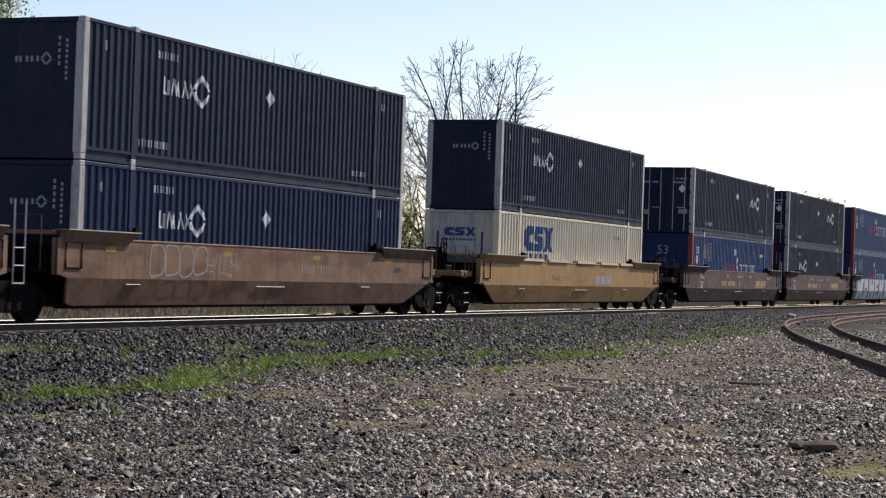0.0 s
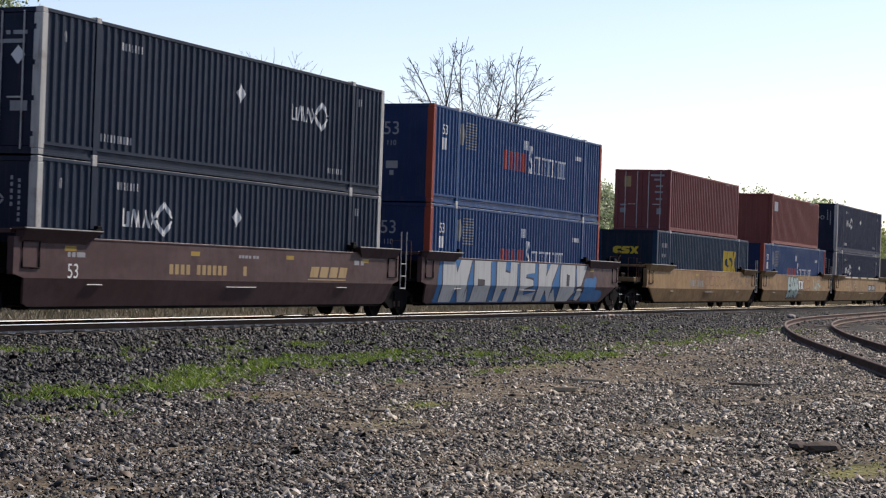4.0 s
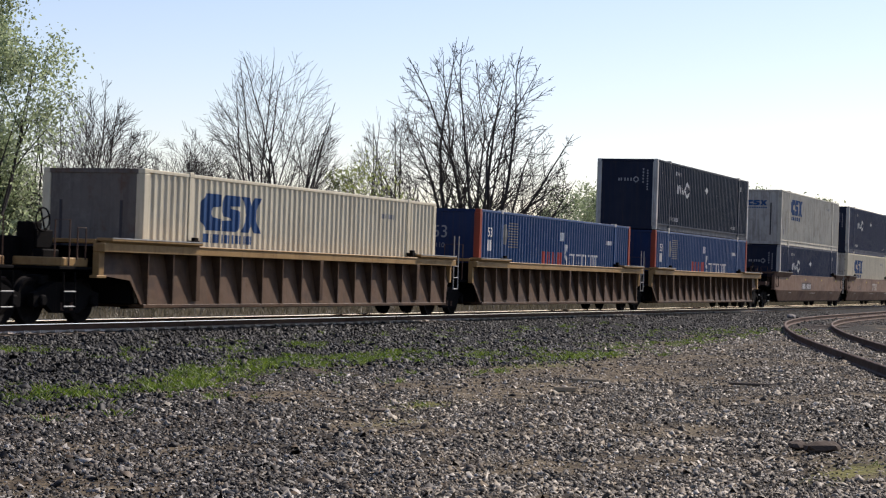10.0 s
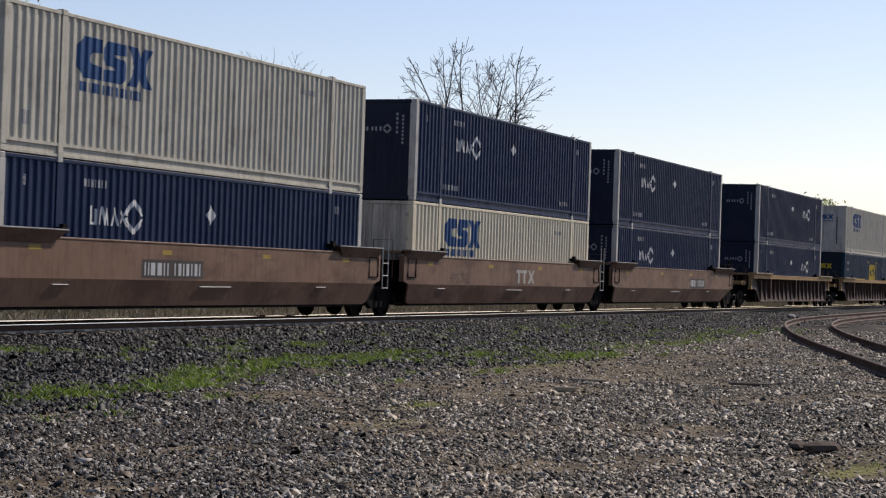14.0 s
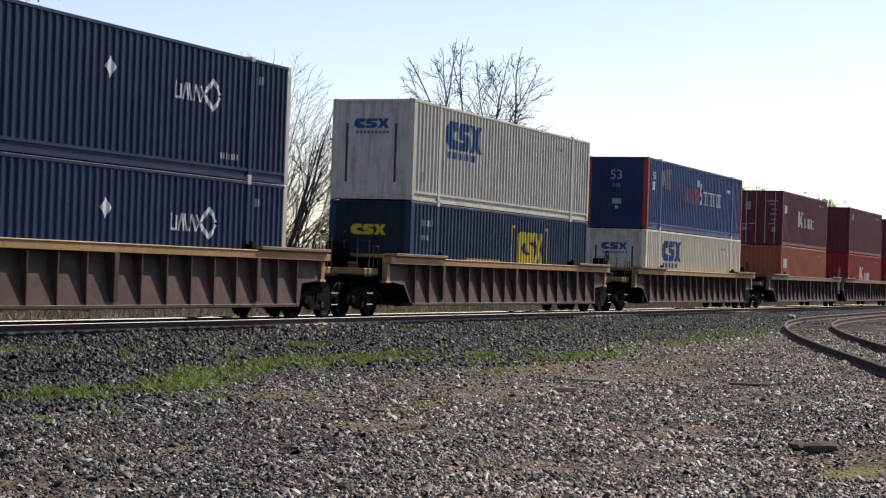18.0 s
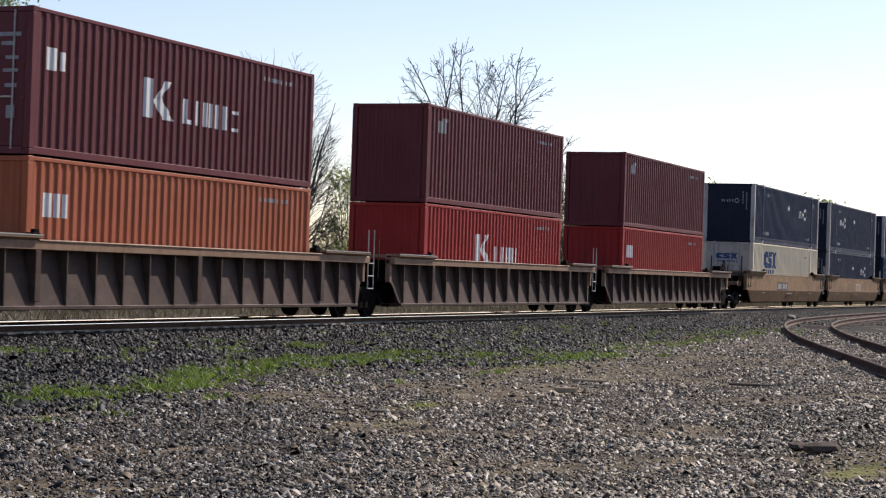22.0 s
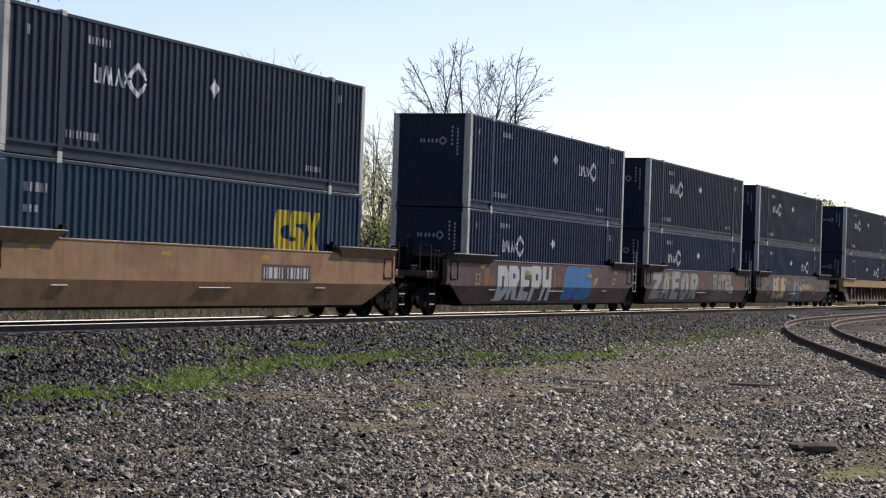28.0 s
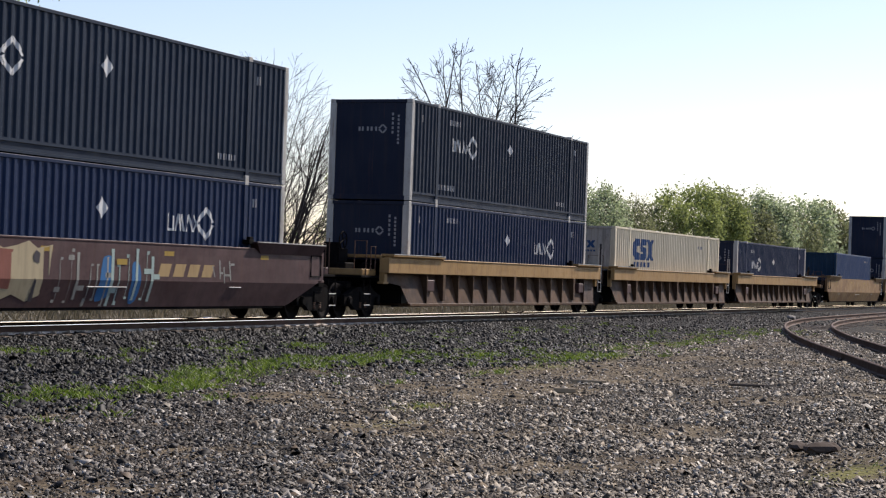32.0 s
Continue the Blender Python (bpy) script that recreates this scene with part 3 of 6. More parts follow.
def container(kind, door=False, swap=False, logo_at=None):
    """A freight box, base at its origin, long side on x. kind picks coat and markings; swap puts the mark on the other half."""
    k = KINDS[kind]
    H = k["tall"]
    s = shell(k["long"], k["wide"], k["body"], k["end"], k["post"], k["pitch"], H)
    hl, hw, is53 = s["hl"], s["hw"], k["long"] > 15
    root = new("freight_container")
    part("side_panel", s["side"], root)
    part("side_panel", s["side"], root, (0, 0, 0), 180)
    part("roof", s["roof"], root)
    part("underframe", s["floor"], root)
    for rz in (0, 180):
        part("top_rail", s["top_rail"], root, (0, 0, 0), rz)
        part("bottom_rail", s["bottom_rail"], root, (0, 0, 0), rz)
        part("corner_post", s["post"], root, (0, 0, 0), rz, k.get("post_label", ""))
        part("corner_post", s["post_far"], root, (0, 0, 0), rz, k.get("post_label", ""))
        part("end_sill", s["end_sill"], root, (0, 0, 0), rz)
        part("end_header", s["end_header"], root, (0, 0, 0), rz)
        if is53:
            for x in (-6.096, 6.096):
                part("lift_post", s["lift_post"], root, (x, 0, 0), rz)
                for z in (0.062, H - 0.03):
                    part("lift_casting", s["lift_casting"], root, (x, 0, z), rz)
    for x in (-hl + 0.095, hl - 0.095):
        for y in (-hw + 0.088, hw - 0.088):
            for z in (0.061, H - 0.061):
                part("corner_casting", s["casting"], root, (x, y, z))
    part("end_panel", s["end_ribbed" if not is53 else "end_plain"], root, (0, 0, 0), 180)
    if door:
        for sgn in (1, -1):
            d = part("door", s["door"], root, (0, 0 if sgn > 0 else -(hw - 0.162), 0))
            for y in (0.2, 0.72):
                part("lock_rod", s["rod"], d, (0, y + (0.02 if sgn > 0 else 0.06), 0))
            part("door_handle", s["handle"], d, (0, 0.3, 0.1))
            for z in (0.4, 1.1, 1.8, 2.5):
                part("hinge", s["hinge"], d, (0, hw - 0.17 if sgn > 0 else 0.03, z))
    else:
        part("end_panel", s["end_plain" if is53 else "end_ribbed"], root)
    k["marks"](root, s, kind, door, swap)
    return root


def marks_navy(root, s, kind, door, swap):
    rb, hl = s["ribs"], s["hl"]
    base = 4.1 if swap else -4.95
    br = rb.xs
    mark(root, "emblem", (kind, "em", swap), lambda: decal("emblem", M_WHITE, emblem_diamond(base if not swap else 2.6, 1.62, 0.62), rb, br), "white bar-and-diamond company mark")
    mark(root, "diamond_placard", (kind, "dp", swap), lambda: decal("diamond_placard", M_WHITE, [diamond(0.0, 2.0, 0.2, 0.24)], rb, br), "white diamond placard")
    tick = lambda n: [.045, -.05, .03, -.045] * n
    mark(root, "lettering", (kind, "lt"), lambda: decal("lettering", M_GREYTEXT, rows_of_bars(-5.2, 2.38, tick(5), .16) + rows_of_bars(-5.85, .42, tick(7), .16) + rows_of_bars(4.7, .42, tick(5), .14) + rows_of_bars(6.5, 2.3, tick(1), .2)
                                                + rows_of_bars(-7.3, 2.3, tick(1), .2), rb, rb.xs), "rows of small pale lettering bars")
    if door:
        mark(root, "diamond_placard", (kind, "ddp"), lambda: flat_decal("diamond_placard", M_WHITE, [diamond(-.75, 1.95, .17, .19)], -hl + 0.006), "white diamond placard")
        mark(root, "lettering", (kind, "dlt"), lambda: flat_decal("lettering", M_GREYMARK, [rect(-.95, -.62, 2.35, 2.43), rect(-.55, -.45, 2.35, 2.43), rect(-.9, -.3, 2.18, 2.26), rect(-1.0, -.6, .85, 1.05), rect(.75, .95, .8, 1.0), rect(.7, 1.0, 2.2, 2.27), rect(.35, .62, 2.2, 2.27)], -hl + 0.006))
    else:
        mark(root, "emblem", (kind, "eem"), lambda: flat_decal("emblem", M_GREYMARK, [rect(.32, .38, 1.98, 2.1), rect(.22, .28, 1.98, 2.1), rect(.06, .12, 1.98, 2.1), rect(-.06, 0, 1.98, 2.1), rect(-.2, -.14, 1.98, 2.1)] + [[(-y, z) for y, z in q] for q in ring_diamond(.38, 2.04, .14, .05)], -hl + 0.03), "small grey company mark")
        mark(root, "lettering", (kind, "elt"), lambda: flat_decal("lettering", M_GREYMARK, [rect(-.72, -.66, 1.9 + i * .13, 1.98 + i * .13) for i in range(5)] + [rect(-.9, -.84, 1.6 + i * .11, 1.67 + i * .11) for i in range(8)], -hl + 0.03))


def marks_cream(root, s, kind, door, swap):
    rb, hl = s["ribs"], s["hl"]
    plain = kind == "cream_sooty"
    kind = "cream" if kind.startswith("cream") else kind
    ink = M_LOGO if kind == "cream" else M_GOLD
    if kind == "cream":
        mark(root, "emblem", (kind, "em"), lambda: decal("emblem", ink, block_mark(-5.6, 1.66, 2.85, .84), rb, rb.xs, step=.12), "bold blue block company mark")
        mark(root, "lettering", (kind, "lt"), lambda: decal("lettering", ink, rows_of_bars(-5.5, 1.38, [.08, -.06, .12, -.08, .08, -.07, .14, -.06, .08, -.08, .12, -.06, .1, -.07, .08, -.06, .14, -.08, .08, -.06, .12, -.08, .1, -.06, .14, -.07, .08], .2), rb, rb.xs), "row of blue lettering bars")
        mark(root, "stencil", (kind, "st"), lambda: decal("stencil", M_GREYMARK, rows_of_bars(4.3, 2.3, [.12, -.05, .14, -.08, .12, -.05, .1, -.05, .12], .13) + rows_of_bars(-7.4, .55, [.09, -.07, .09], .28), rb, rb.xs))
        if not plain and not door:
            mark(root, "end_emblem", (kind, "eem"), lambda: flat_decal("end_emblem", ink, [[(-y, z) for y, z in q] for q in block_mark(-.6, 2.05, 1.1, .28)] + [rect(-.5 + i * .12, -.42 + i * .12, 1.9, 1.97) for i in range(9)], -hl + 0.03), "blue block company mark")
        if not door:
            # Slots drawn as thin dark strips on the flat end wall.
            mark(root, "end_slot", (kind, "esl"), lambda: boxes("end_slot", M_DARKMARK, [(-hl + 0.018, -hl + 0.034, y - .035, y + .035, .5, 2.2) for y in (-.72, .82)], .003), "dark upright strip drawn as a slot")
    else:
        x0 = .75 if swap else 3.1
        mark(root, "emblem", (kind, "em", swap), lambda: decal("emblem", ink, block_mark(x0, 1.22, 2.5, 1.08), rb, rb.xs, step=.12), "bold yellow block company mark")
        if swap:
            mark(root, "bracket", (kind, "bk"), lambda: decal("bracket", ink, [rect(.25, .35, .5, 2.5), rect(.25, .5, 2.4, 2.5), rect(3.65, 3.75, .5, 2.5), rect(3.5, 3.75, 2.4, 2.5)] + rows_of_bars(-3.7, 1.1, [.2, -.08, .16, -.08, .2, -.08, .2, -.08, .18, -.08, .2, -.08, .2, -.08, .18, -.08, .2, -.08, .2, -.08, .2], .24), rb, rb.xs), "yellow bracket lines and lettering bars")
        mark(root, "end_emblem", (kind, "eem"), lambda: flat_decal("end_emblem", ink, [[(-y, z) for y, z in q] for q in block_mark(-.6, 1.9, 1.1, .3)], -hl + 0.03), "yellow block company mark")
        mark(root, "lettering", (kind, "lt"), lambda: decal("lettering", M_GREYMARK, rows_of_bars(-7.2, 2.2, [.1, -.06, .12, -.06, .12, -.06, .1, -.06, .1], .18) + rows_of_bars(-7.2, 1.8, [.1, -.06, .12, -.06, .12], .14), rb, rb.xs))


def marks_blue(root, s, kind, door, swap):
    rb, hl = s["ribs"], s["hl"]
    z = 1.35 if swap else 1.08

    def name_bars(x, spec, h):
        o = []
        for w in spec:
            if w > 0:
                o += [rect(x, x + .065, z, z + h), rect(x - .04, x + .105, z, z + .05), rect(x - .04, x + w, z + h - .07, z + h)]
            x += abs(w)
        return o

    mark(root, "red_lettering", (kind, "rl", swap), lambda: decal("red_lettering", M_REDMARK, rows_of_bars(-2.1, z, [.14, -.05, .12, -.18, .12, -.08, .14, -.2, .12, -.1, .12, -.16, .2, -.14, .12], .62), rb, rb.xs), "row of faded red lettering bars")
    mark(root, "white_lettering", (kind, "wl", swap), lambda: decal("white_lettering", M_WHITE, [[(.2, z + .02), (.5, z - .02), (.62, z + .3), (.36, z + .55), (.42, z + .78), (.6, z + .66), (.6, z + .9), (.3, z + .92), (.18, z + .6), (.44, z + .3), (.4, z + .14), (.2, z + .24)]]
                                                            + name_bars(.8, [.3, -.08, .16, -.2, .22, -.1, .16, -.18, .3, -.06, .18, -.16, .16, -.2, .14, -.14, .2, -.06, .2], .6), rb, rb.xs), "row of tall white serif lettering strokes")
    globe = [rect(-5.5 + .05 * (i % 2), -4.6, 1.75 + i * .085, 1.79 + i * .085) for i in range(10)] + [[(-5.75 + .24 * math.cos(a * math.pi / 6), 2.16 + .34 * math.sin(a * math.pi / 6)) for a in range(12)]]
    mark(root, "globe_emblem", (kind, "gl"), lambda: decal("globe_emblem", M_SPRAYFADE, globe, rb, rb.xs), "white striped round emblem")
    mark(root, "lettering", (kind, "lt"), lambda: decal("lettering", M_WHITE, [rect(-.25, -.1, 2.1, 2.4), rect(-.02, .12, 2.1, 2.4)] + rows_of_bars(5.0, 2.1, [.1, -.1, .12, -.1, .12, -.1, .1, -.1, .1], .15), rb, rb.xs))
    mark(root, "figures", ("f53",), lambda: FIG53S, "white figures", (-7.15, rb.y - .006, 2.05))
    mark(root, "size_plate", (kind, "sp"), lambda: decal("size_plate", M_WHITE, [rect(-7.35, -6.98, 1.6, 1.95)], rb, rb.xs), "small white plate")
    part("figures", FIG53, root, (-hl + .022, 0.05, 1.98), -90, "faded white figures")
    part("figures", FIG110, root, (-hl + .022, 0.05, 1.66), -90, "white figures")
    mark(root, "data_plate", (kind, "dpl"), lambda: flat_decal("data_plate", M_GREYMARK, [rect(-.18, .2, .98, 1.2), rect(-.05, .08, .78, .92)], -hl + .03), "small pale data plate")


def marks_sea(root, s, kind, door, swap):
    rb, hl = s["ribs"], s["hl"]
    z = 2.05
    if kind in ("maroon_big",):
        mark(root, "white_lettering", (kind, "wl"), lambda: decal("white_lettering", M_WHITE, [rect(-1.95, -1.6, 1.1, 1.95), [(-1.6, 1.5), (-1.15, 1.1), (-.7, 1.1), (-1.3, 1.62)], [(-1.6, 1.42), (-1.45, 1.42), (-.8, 1.95), (-1.1, 1.95)]] + rows_of_bars(-.3, 1.1, [.16, -.36, .16, -.22, .16, -.1, .14, -.12, .16, -.22, .16, -.34], .55) + [rect(-.3, .1, 1.1, 1.2), rect(1.9, 2.2, 1.1, 1.18), rect(1.9, 2.2, 1.5, 1.58)], rb, rb.xs), "large white lettering shapes")
        mark(root, "label_plate", (kind, "lp"), lambda: decal("label_plate", M_WHITE, [rect(-5.6, -5.2, 1.7, 2.15), rect(-5.1, -4.9, 1.72, 2.1)], rb, rb.xs), "square white label")
    if kind == "red":
        mark(root, "white_lettering", (kind, "wl"), lambda: decal("white_lettering", M_WHITE, [rect(-1.95, -1.6, 1.27, 2.12), [(-1.6, 1.67), (-1.15, 1.27), (-.7, 1.27), (-1.3, 1.79)], [(-1.6, 1.59), (-1.45, 1.59), (-.8, 2.12), (-1.1, 2.12)]] + rows_of_bars(-.3, 1.27, [.16, -.46, .16, -.22, .16, -.1, .14, -.12, .16, -.22, .16], .5), rb, rb.xs), "large white lettering shapes")
    if kind in ("brick", "rust_orange", "red_plain"):
        mark(root, "label", (kind, "lb"), lambda: decal("label", M_WHITE, [rect(-5.55, -5.25, 1.72, 2.2), rect(-5.15, -4.95, 1.72, 2.2), rect(-4.85, -4.7, 1.72, 2.2)], rb, rb.xs), "white three-bar company label")
    if kind == "maroon":
        mark(root, "label_plate", (kind, "lp"), lambda: decal("label_plate", M_GREYMARK, [rect(-5.3, -4.6, 2.1, 2.45), rect(-4.9, -4.5, 2.45, 2.55)], rb, rb.xs), "faded pale label")
    if door:
        mark(root, "lettering", (kind, "dlt"), lambda: flat_decal("lettering", M_GREYMARK, [rect(-.95, -.35, 2.3, 2.38), rect(-.8, -.5, 2.12, 2.2), rect(-.9, -.6, 1.85, 1.92), rect(-.9, -.55, 1.6, 1.67), rect(-.88, -.6, 1.3, 1.38), rect(-.85, -.65, .7, .95), rect(.7, .95, .75, .95), rect(.68, .95, 1.05, 1.12)], -hl + .006), "rows of pale lettering bars")
        mark(root, "sticker", (kind, "dst"), lambda: flat_decal("sticker", M_BUFF, [rect(.5, .8, 1.85, 2.3)], -hl + .006), "square orange-buff sticker")
    mark(root, "lettering", (kind, "slt"), lambda: decal("lettering", M_GREYMARK, rows_of_bars(3.4, 2.45, [.14, -.08, .14, -.08, .14, -.08, .14, -.08, .14, -.1, .14, -.08, .14], .1), rb, rb.xs))


B40 = dict(long=12.192, wide=2.438, tall=H, pitch=0.29, marks=marks_sea)
B53 = dict(long=16.154, wide=2.591, tall=H, pitch=0.268)
KINDS = {
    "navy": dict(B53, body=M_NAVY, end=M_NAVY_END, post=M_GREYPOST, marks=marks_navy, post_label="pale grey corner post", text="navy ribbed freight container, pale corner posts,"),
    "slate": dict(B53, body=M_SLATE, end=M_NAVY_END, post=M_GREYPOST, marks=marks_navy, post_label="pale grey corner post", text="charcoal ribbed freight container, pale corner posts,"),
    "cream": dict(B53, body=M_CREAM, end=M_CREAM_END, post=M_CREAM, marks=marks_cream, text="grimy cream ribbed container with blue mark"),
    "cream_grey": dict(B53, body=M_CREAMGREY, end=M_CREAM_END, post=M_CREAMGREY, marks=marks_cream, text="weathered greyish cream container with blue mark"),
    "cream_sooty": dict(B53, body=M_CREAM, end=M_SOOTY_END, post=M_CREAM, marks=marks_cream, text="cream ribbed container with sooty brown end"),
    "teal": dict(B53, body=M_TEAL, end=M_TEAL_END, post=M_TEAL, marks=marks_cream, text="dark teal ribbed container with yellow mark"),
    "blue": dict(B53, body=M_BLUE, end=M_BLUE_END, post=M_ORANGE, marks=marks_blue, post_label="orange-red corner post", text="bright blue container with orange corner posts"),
    "maroon": dict(B40, body=M_MAROON, end=M_MAROON, post=M_MAROON, text="maroon ribbed sea container, lightly rusted,"),
    "maroon_low": dict(B40, tall=2.591, body=M_MAROONPALE, end=M_MAROONPALE, post=M_MAROONPALE, text="maroon ribbed sea container with lettered doors"),
    "maroon_big": dict(B40, body=M_MAROON, end=M_MAROON, post=M_MAROON, text="maroon sea container with large white lettering shapes"),
    "brick": dict(B40, tall=2.591, body=M_BRICK, end=M_BRICK, post=M_BRICK, text="brick red sea container with white label"),
    "red": dict(B40, body=M_RED, end=M_RED, post=M_RED, text="bright red sea container with white lettering shapes"),
    "red_plain": dict(B40, body=M_RED, end=M_RED, post=M_RED, text="bright red sea container with white label"),
    "rust_orange": dict(B40, body=M_RUSTORANGE, end=M_RUSTORANGE, post=M_RUSTORANGE, text="faded rust-orange sea container with white label"),
    "plain_blue": dict(B40, body=M_BLUE, end=M_TEAL, post=M_TEAL, text="plain dark blue ribbed sea container"),
}
BOX_MADE = {}


def place_box(kind, u, z, note, door=False, swap=False):
    key = (kind, door, swap)
    m = pose(u, YC, z)
    if key in BOX_MADE:
        ob = copy_thing(BOX_MADE[key], m)
    else:
        ob = BOX_MADE[key] = container(kind, door, swap)
        ob.matrix_basis = m
    tagged(ob, KINDS[kind]["text"] + note, "container", "freight containers on the train")
    MOVING.append((ob, u, z))
    return ob


MOVING = []


# ---- well cars ----
BEND, SILL, LOW, OUT = 0.92, 1.71, 0.36, 1.47


def smooth_y(x, z):
    return -OUT if z >= BEND else -OUT + (BEND - z) * 0.3


def wheelset_mesh():
    me = disc("wheelset", M_STEEL, [(0.05, -0.86), (0.14, -0.86), (0.14, -0.80), (0.30, -0.755), (0.40, -0.80), (0.455, -0.81), (0.46, -0.70), (0.49, -0.685), (0.49, -0.66), (0.40, -0.66), (0.30, -0.71), (0.11, -0.68), (0.085, -0.4),
                                    (0.085, 0.4), (0.11, 0.68), (0.30, 0.71), (0.40, 0.66), (0.49, 0.66), (0.49, 0.685), (0.46, 0.70), (0.455, 0.81), (0.40, 0.80), (0.30, 0.755), (0.14, 0.80), (0.14, 0.86), (0.05, 0.86)], seg=24)
    return me


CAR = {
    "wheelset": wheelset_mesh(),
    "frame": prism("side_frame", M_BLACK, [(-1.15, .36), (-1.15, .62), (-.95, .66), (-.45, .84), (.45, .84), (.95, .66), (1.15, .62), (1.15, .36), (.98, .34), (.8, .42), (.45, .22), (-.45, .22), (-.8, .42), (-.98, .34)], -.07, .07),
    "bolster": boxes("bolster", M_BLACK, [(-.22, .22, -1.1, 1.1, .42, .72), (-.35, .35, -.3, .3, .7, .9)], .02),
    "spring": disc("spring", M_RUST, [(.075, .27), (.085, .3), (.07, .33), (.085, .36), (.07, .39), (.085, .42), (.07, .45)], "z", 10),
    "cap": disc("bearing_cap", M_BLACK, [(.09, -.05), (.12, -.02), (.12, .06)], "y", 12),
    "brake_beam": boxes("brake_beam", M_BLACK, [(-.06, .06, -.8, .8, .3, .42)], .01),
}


def truck(root, x, name="truck"):
    t = part(name, CAR["bolster"], root, (x, 0, 0), 0, "grimy black wheel truck")
    for y in (-1.0, 1.0):
        part("side_frame", CAR["frame"], t, (0, y, 0))
        for dx in (-.16, .16):
            part("spring", CAR["spring"], t, (dx, y * 1.02, 0))
        for dx in (-.89, .89):
            part("bearing_cap", CAR["cap"], t, (dx, y + (-.1 if y < 0 else .1), .47), 0 if y < 0 else 180)
    for dx in (-.89, .89):
        w = new("wheelset", CAR["wheelset"])
        w.parent = t
        w.matrix_parent_inverse = Matrix.Translation((dx, 0, .46))
        part("brake_beam", CAR["brake_beam"], t, (dx * .42, 0, 0))
    return t


def end_bits(root, sgn, kind, mat, post, top, brake):
    """What stands at one end of a car. sgn: -1 the leading end, 1 the trailing end. kind: c coupled, a jointed."""
    k = ("end", sgn, kind, mat.name, post.name, top)
    if k not in CAR:
        d = {}
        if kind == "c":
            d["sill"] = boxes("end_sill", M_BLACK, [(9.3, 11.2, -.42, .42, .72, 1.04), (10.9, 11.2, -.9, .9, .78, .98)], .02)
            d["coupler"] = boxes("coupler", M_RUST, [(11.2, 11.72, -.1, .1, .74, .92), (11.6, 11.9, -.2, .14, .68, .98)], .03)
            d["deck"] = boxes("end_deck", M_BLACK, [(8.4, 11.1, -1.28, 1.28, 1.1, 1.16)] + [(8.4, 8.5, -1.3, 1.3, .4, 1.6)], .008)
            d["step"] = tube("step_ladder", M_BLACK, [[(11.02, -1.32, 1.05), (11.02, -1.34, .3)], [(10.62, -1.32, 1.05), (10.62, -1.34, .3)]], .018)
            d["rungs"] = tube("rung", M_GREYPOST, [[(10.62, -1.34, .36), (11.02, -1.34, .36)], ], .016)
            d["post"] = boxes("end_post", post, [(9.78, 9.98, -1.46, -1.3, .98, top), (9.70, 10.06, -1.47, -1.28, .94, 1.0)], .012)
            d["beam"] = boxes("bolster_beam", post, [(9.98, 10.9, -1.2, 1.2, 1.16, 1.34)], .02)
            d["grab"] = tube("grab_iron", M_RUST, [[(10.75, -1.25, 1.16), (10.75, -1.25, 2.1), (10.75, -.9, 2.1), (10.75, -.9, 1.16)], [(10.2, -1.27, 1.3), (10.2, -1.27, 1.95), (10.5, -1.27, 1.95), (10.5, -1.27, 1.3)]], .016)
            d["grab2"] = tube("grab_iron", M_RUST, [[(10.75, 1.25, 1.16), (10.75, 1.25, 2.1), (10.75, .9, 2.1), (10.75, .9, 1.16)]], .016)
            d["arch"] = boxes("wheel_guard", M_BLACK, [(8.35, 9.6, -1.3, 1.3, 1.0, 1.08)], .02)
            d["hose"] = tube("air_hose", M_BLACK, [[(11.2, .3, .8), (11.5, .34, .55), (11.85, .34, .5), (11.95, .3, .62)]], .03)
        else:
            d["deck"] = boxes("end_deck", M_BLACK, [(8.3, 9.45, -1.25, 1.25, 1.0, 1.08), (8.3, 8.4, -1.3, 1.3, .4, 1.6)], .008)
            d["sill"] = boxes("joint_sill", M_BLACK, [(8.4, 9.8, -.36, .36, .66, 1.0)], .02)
            d["post"] = boxes("end_post", post, [(8.86, 9.0, -1.46, -1.32, .98, top)], .012)
            if sgn > 0:
                d["ladder"] = tube("ladder", M_GREYPOST, [[(9.26, -1.42, .78), (9.26, -1.42, 2.38)], [(9.62, -1.42, .78), (9.62, -1.42, 2.38)]] + [[(9.26, -1.42, z), (9.62, -1.42, z)] for z in (.8, 1.14, 1.48)], .017)
                d["ladder_back"] = tube("ladder", M_RUST, [[(9.26, 1.42, .78), (9.26, 1.42, 2.2)], [(9.62, 1.42, .78), (9.62, 1.42, 2.2)]] + [[(9.26, 1.42, z), (9.62, 1.42, z)] for z in (.8, 1.14, 1.48)], .017)
            else:
                d["hand_rail"] = tube("hand_rail", M_RUST, [[(9.2, -1.2, 1.08), (9.2, -1.2, 2.15), (9.2, -.6, 2.15), (9.2, -.6, 1.08)]], .016)
        if sgn < 0:
            for me in d.values():
                me.transform(Matrix.Diagonal((-1, 1, 1, 1)))
                me.flip_normals()
        CAR[k] = d
    d = CAR[k]
    for nm, me in d.items():
        if nm == "rungs":
            for z in (0, .3):
                part("rung", me, root, (0, 0, z))
            continue
        part(me.name.split(".")[0], me, root)
    if kind == "c":
        part("end_post", d["post"], root, (0, 2.76, 0))
    if brake and kind == "c":
        if "wheel" not in CAR:
            rim = [(.24 * math.cos(a * math.pi / 8), 0, .24 * math.sin(a * math.pi / 8)) for a in range(17)]
            CAR["wheel"] = tube("brake_wheel", M_BLACK, [rim] + [[(0, 0, 0), (.24 * math.cos(a), 0, .24 * math.sin(a))] for a in (0.4, 1.97, 3.54, 5.1)], .02)
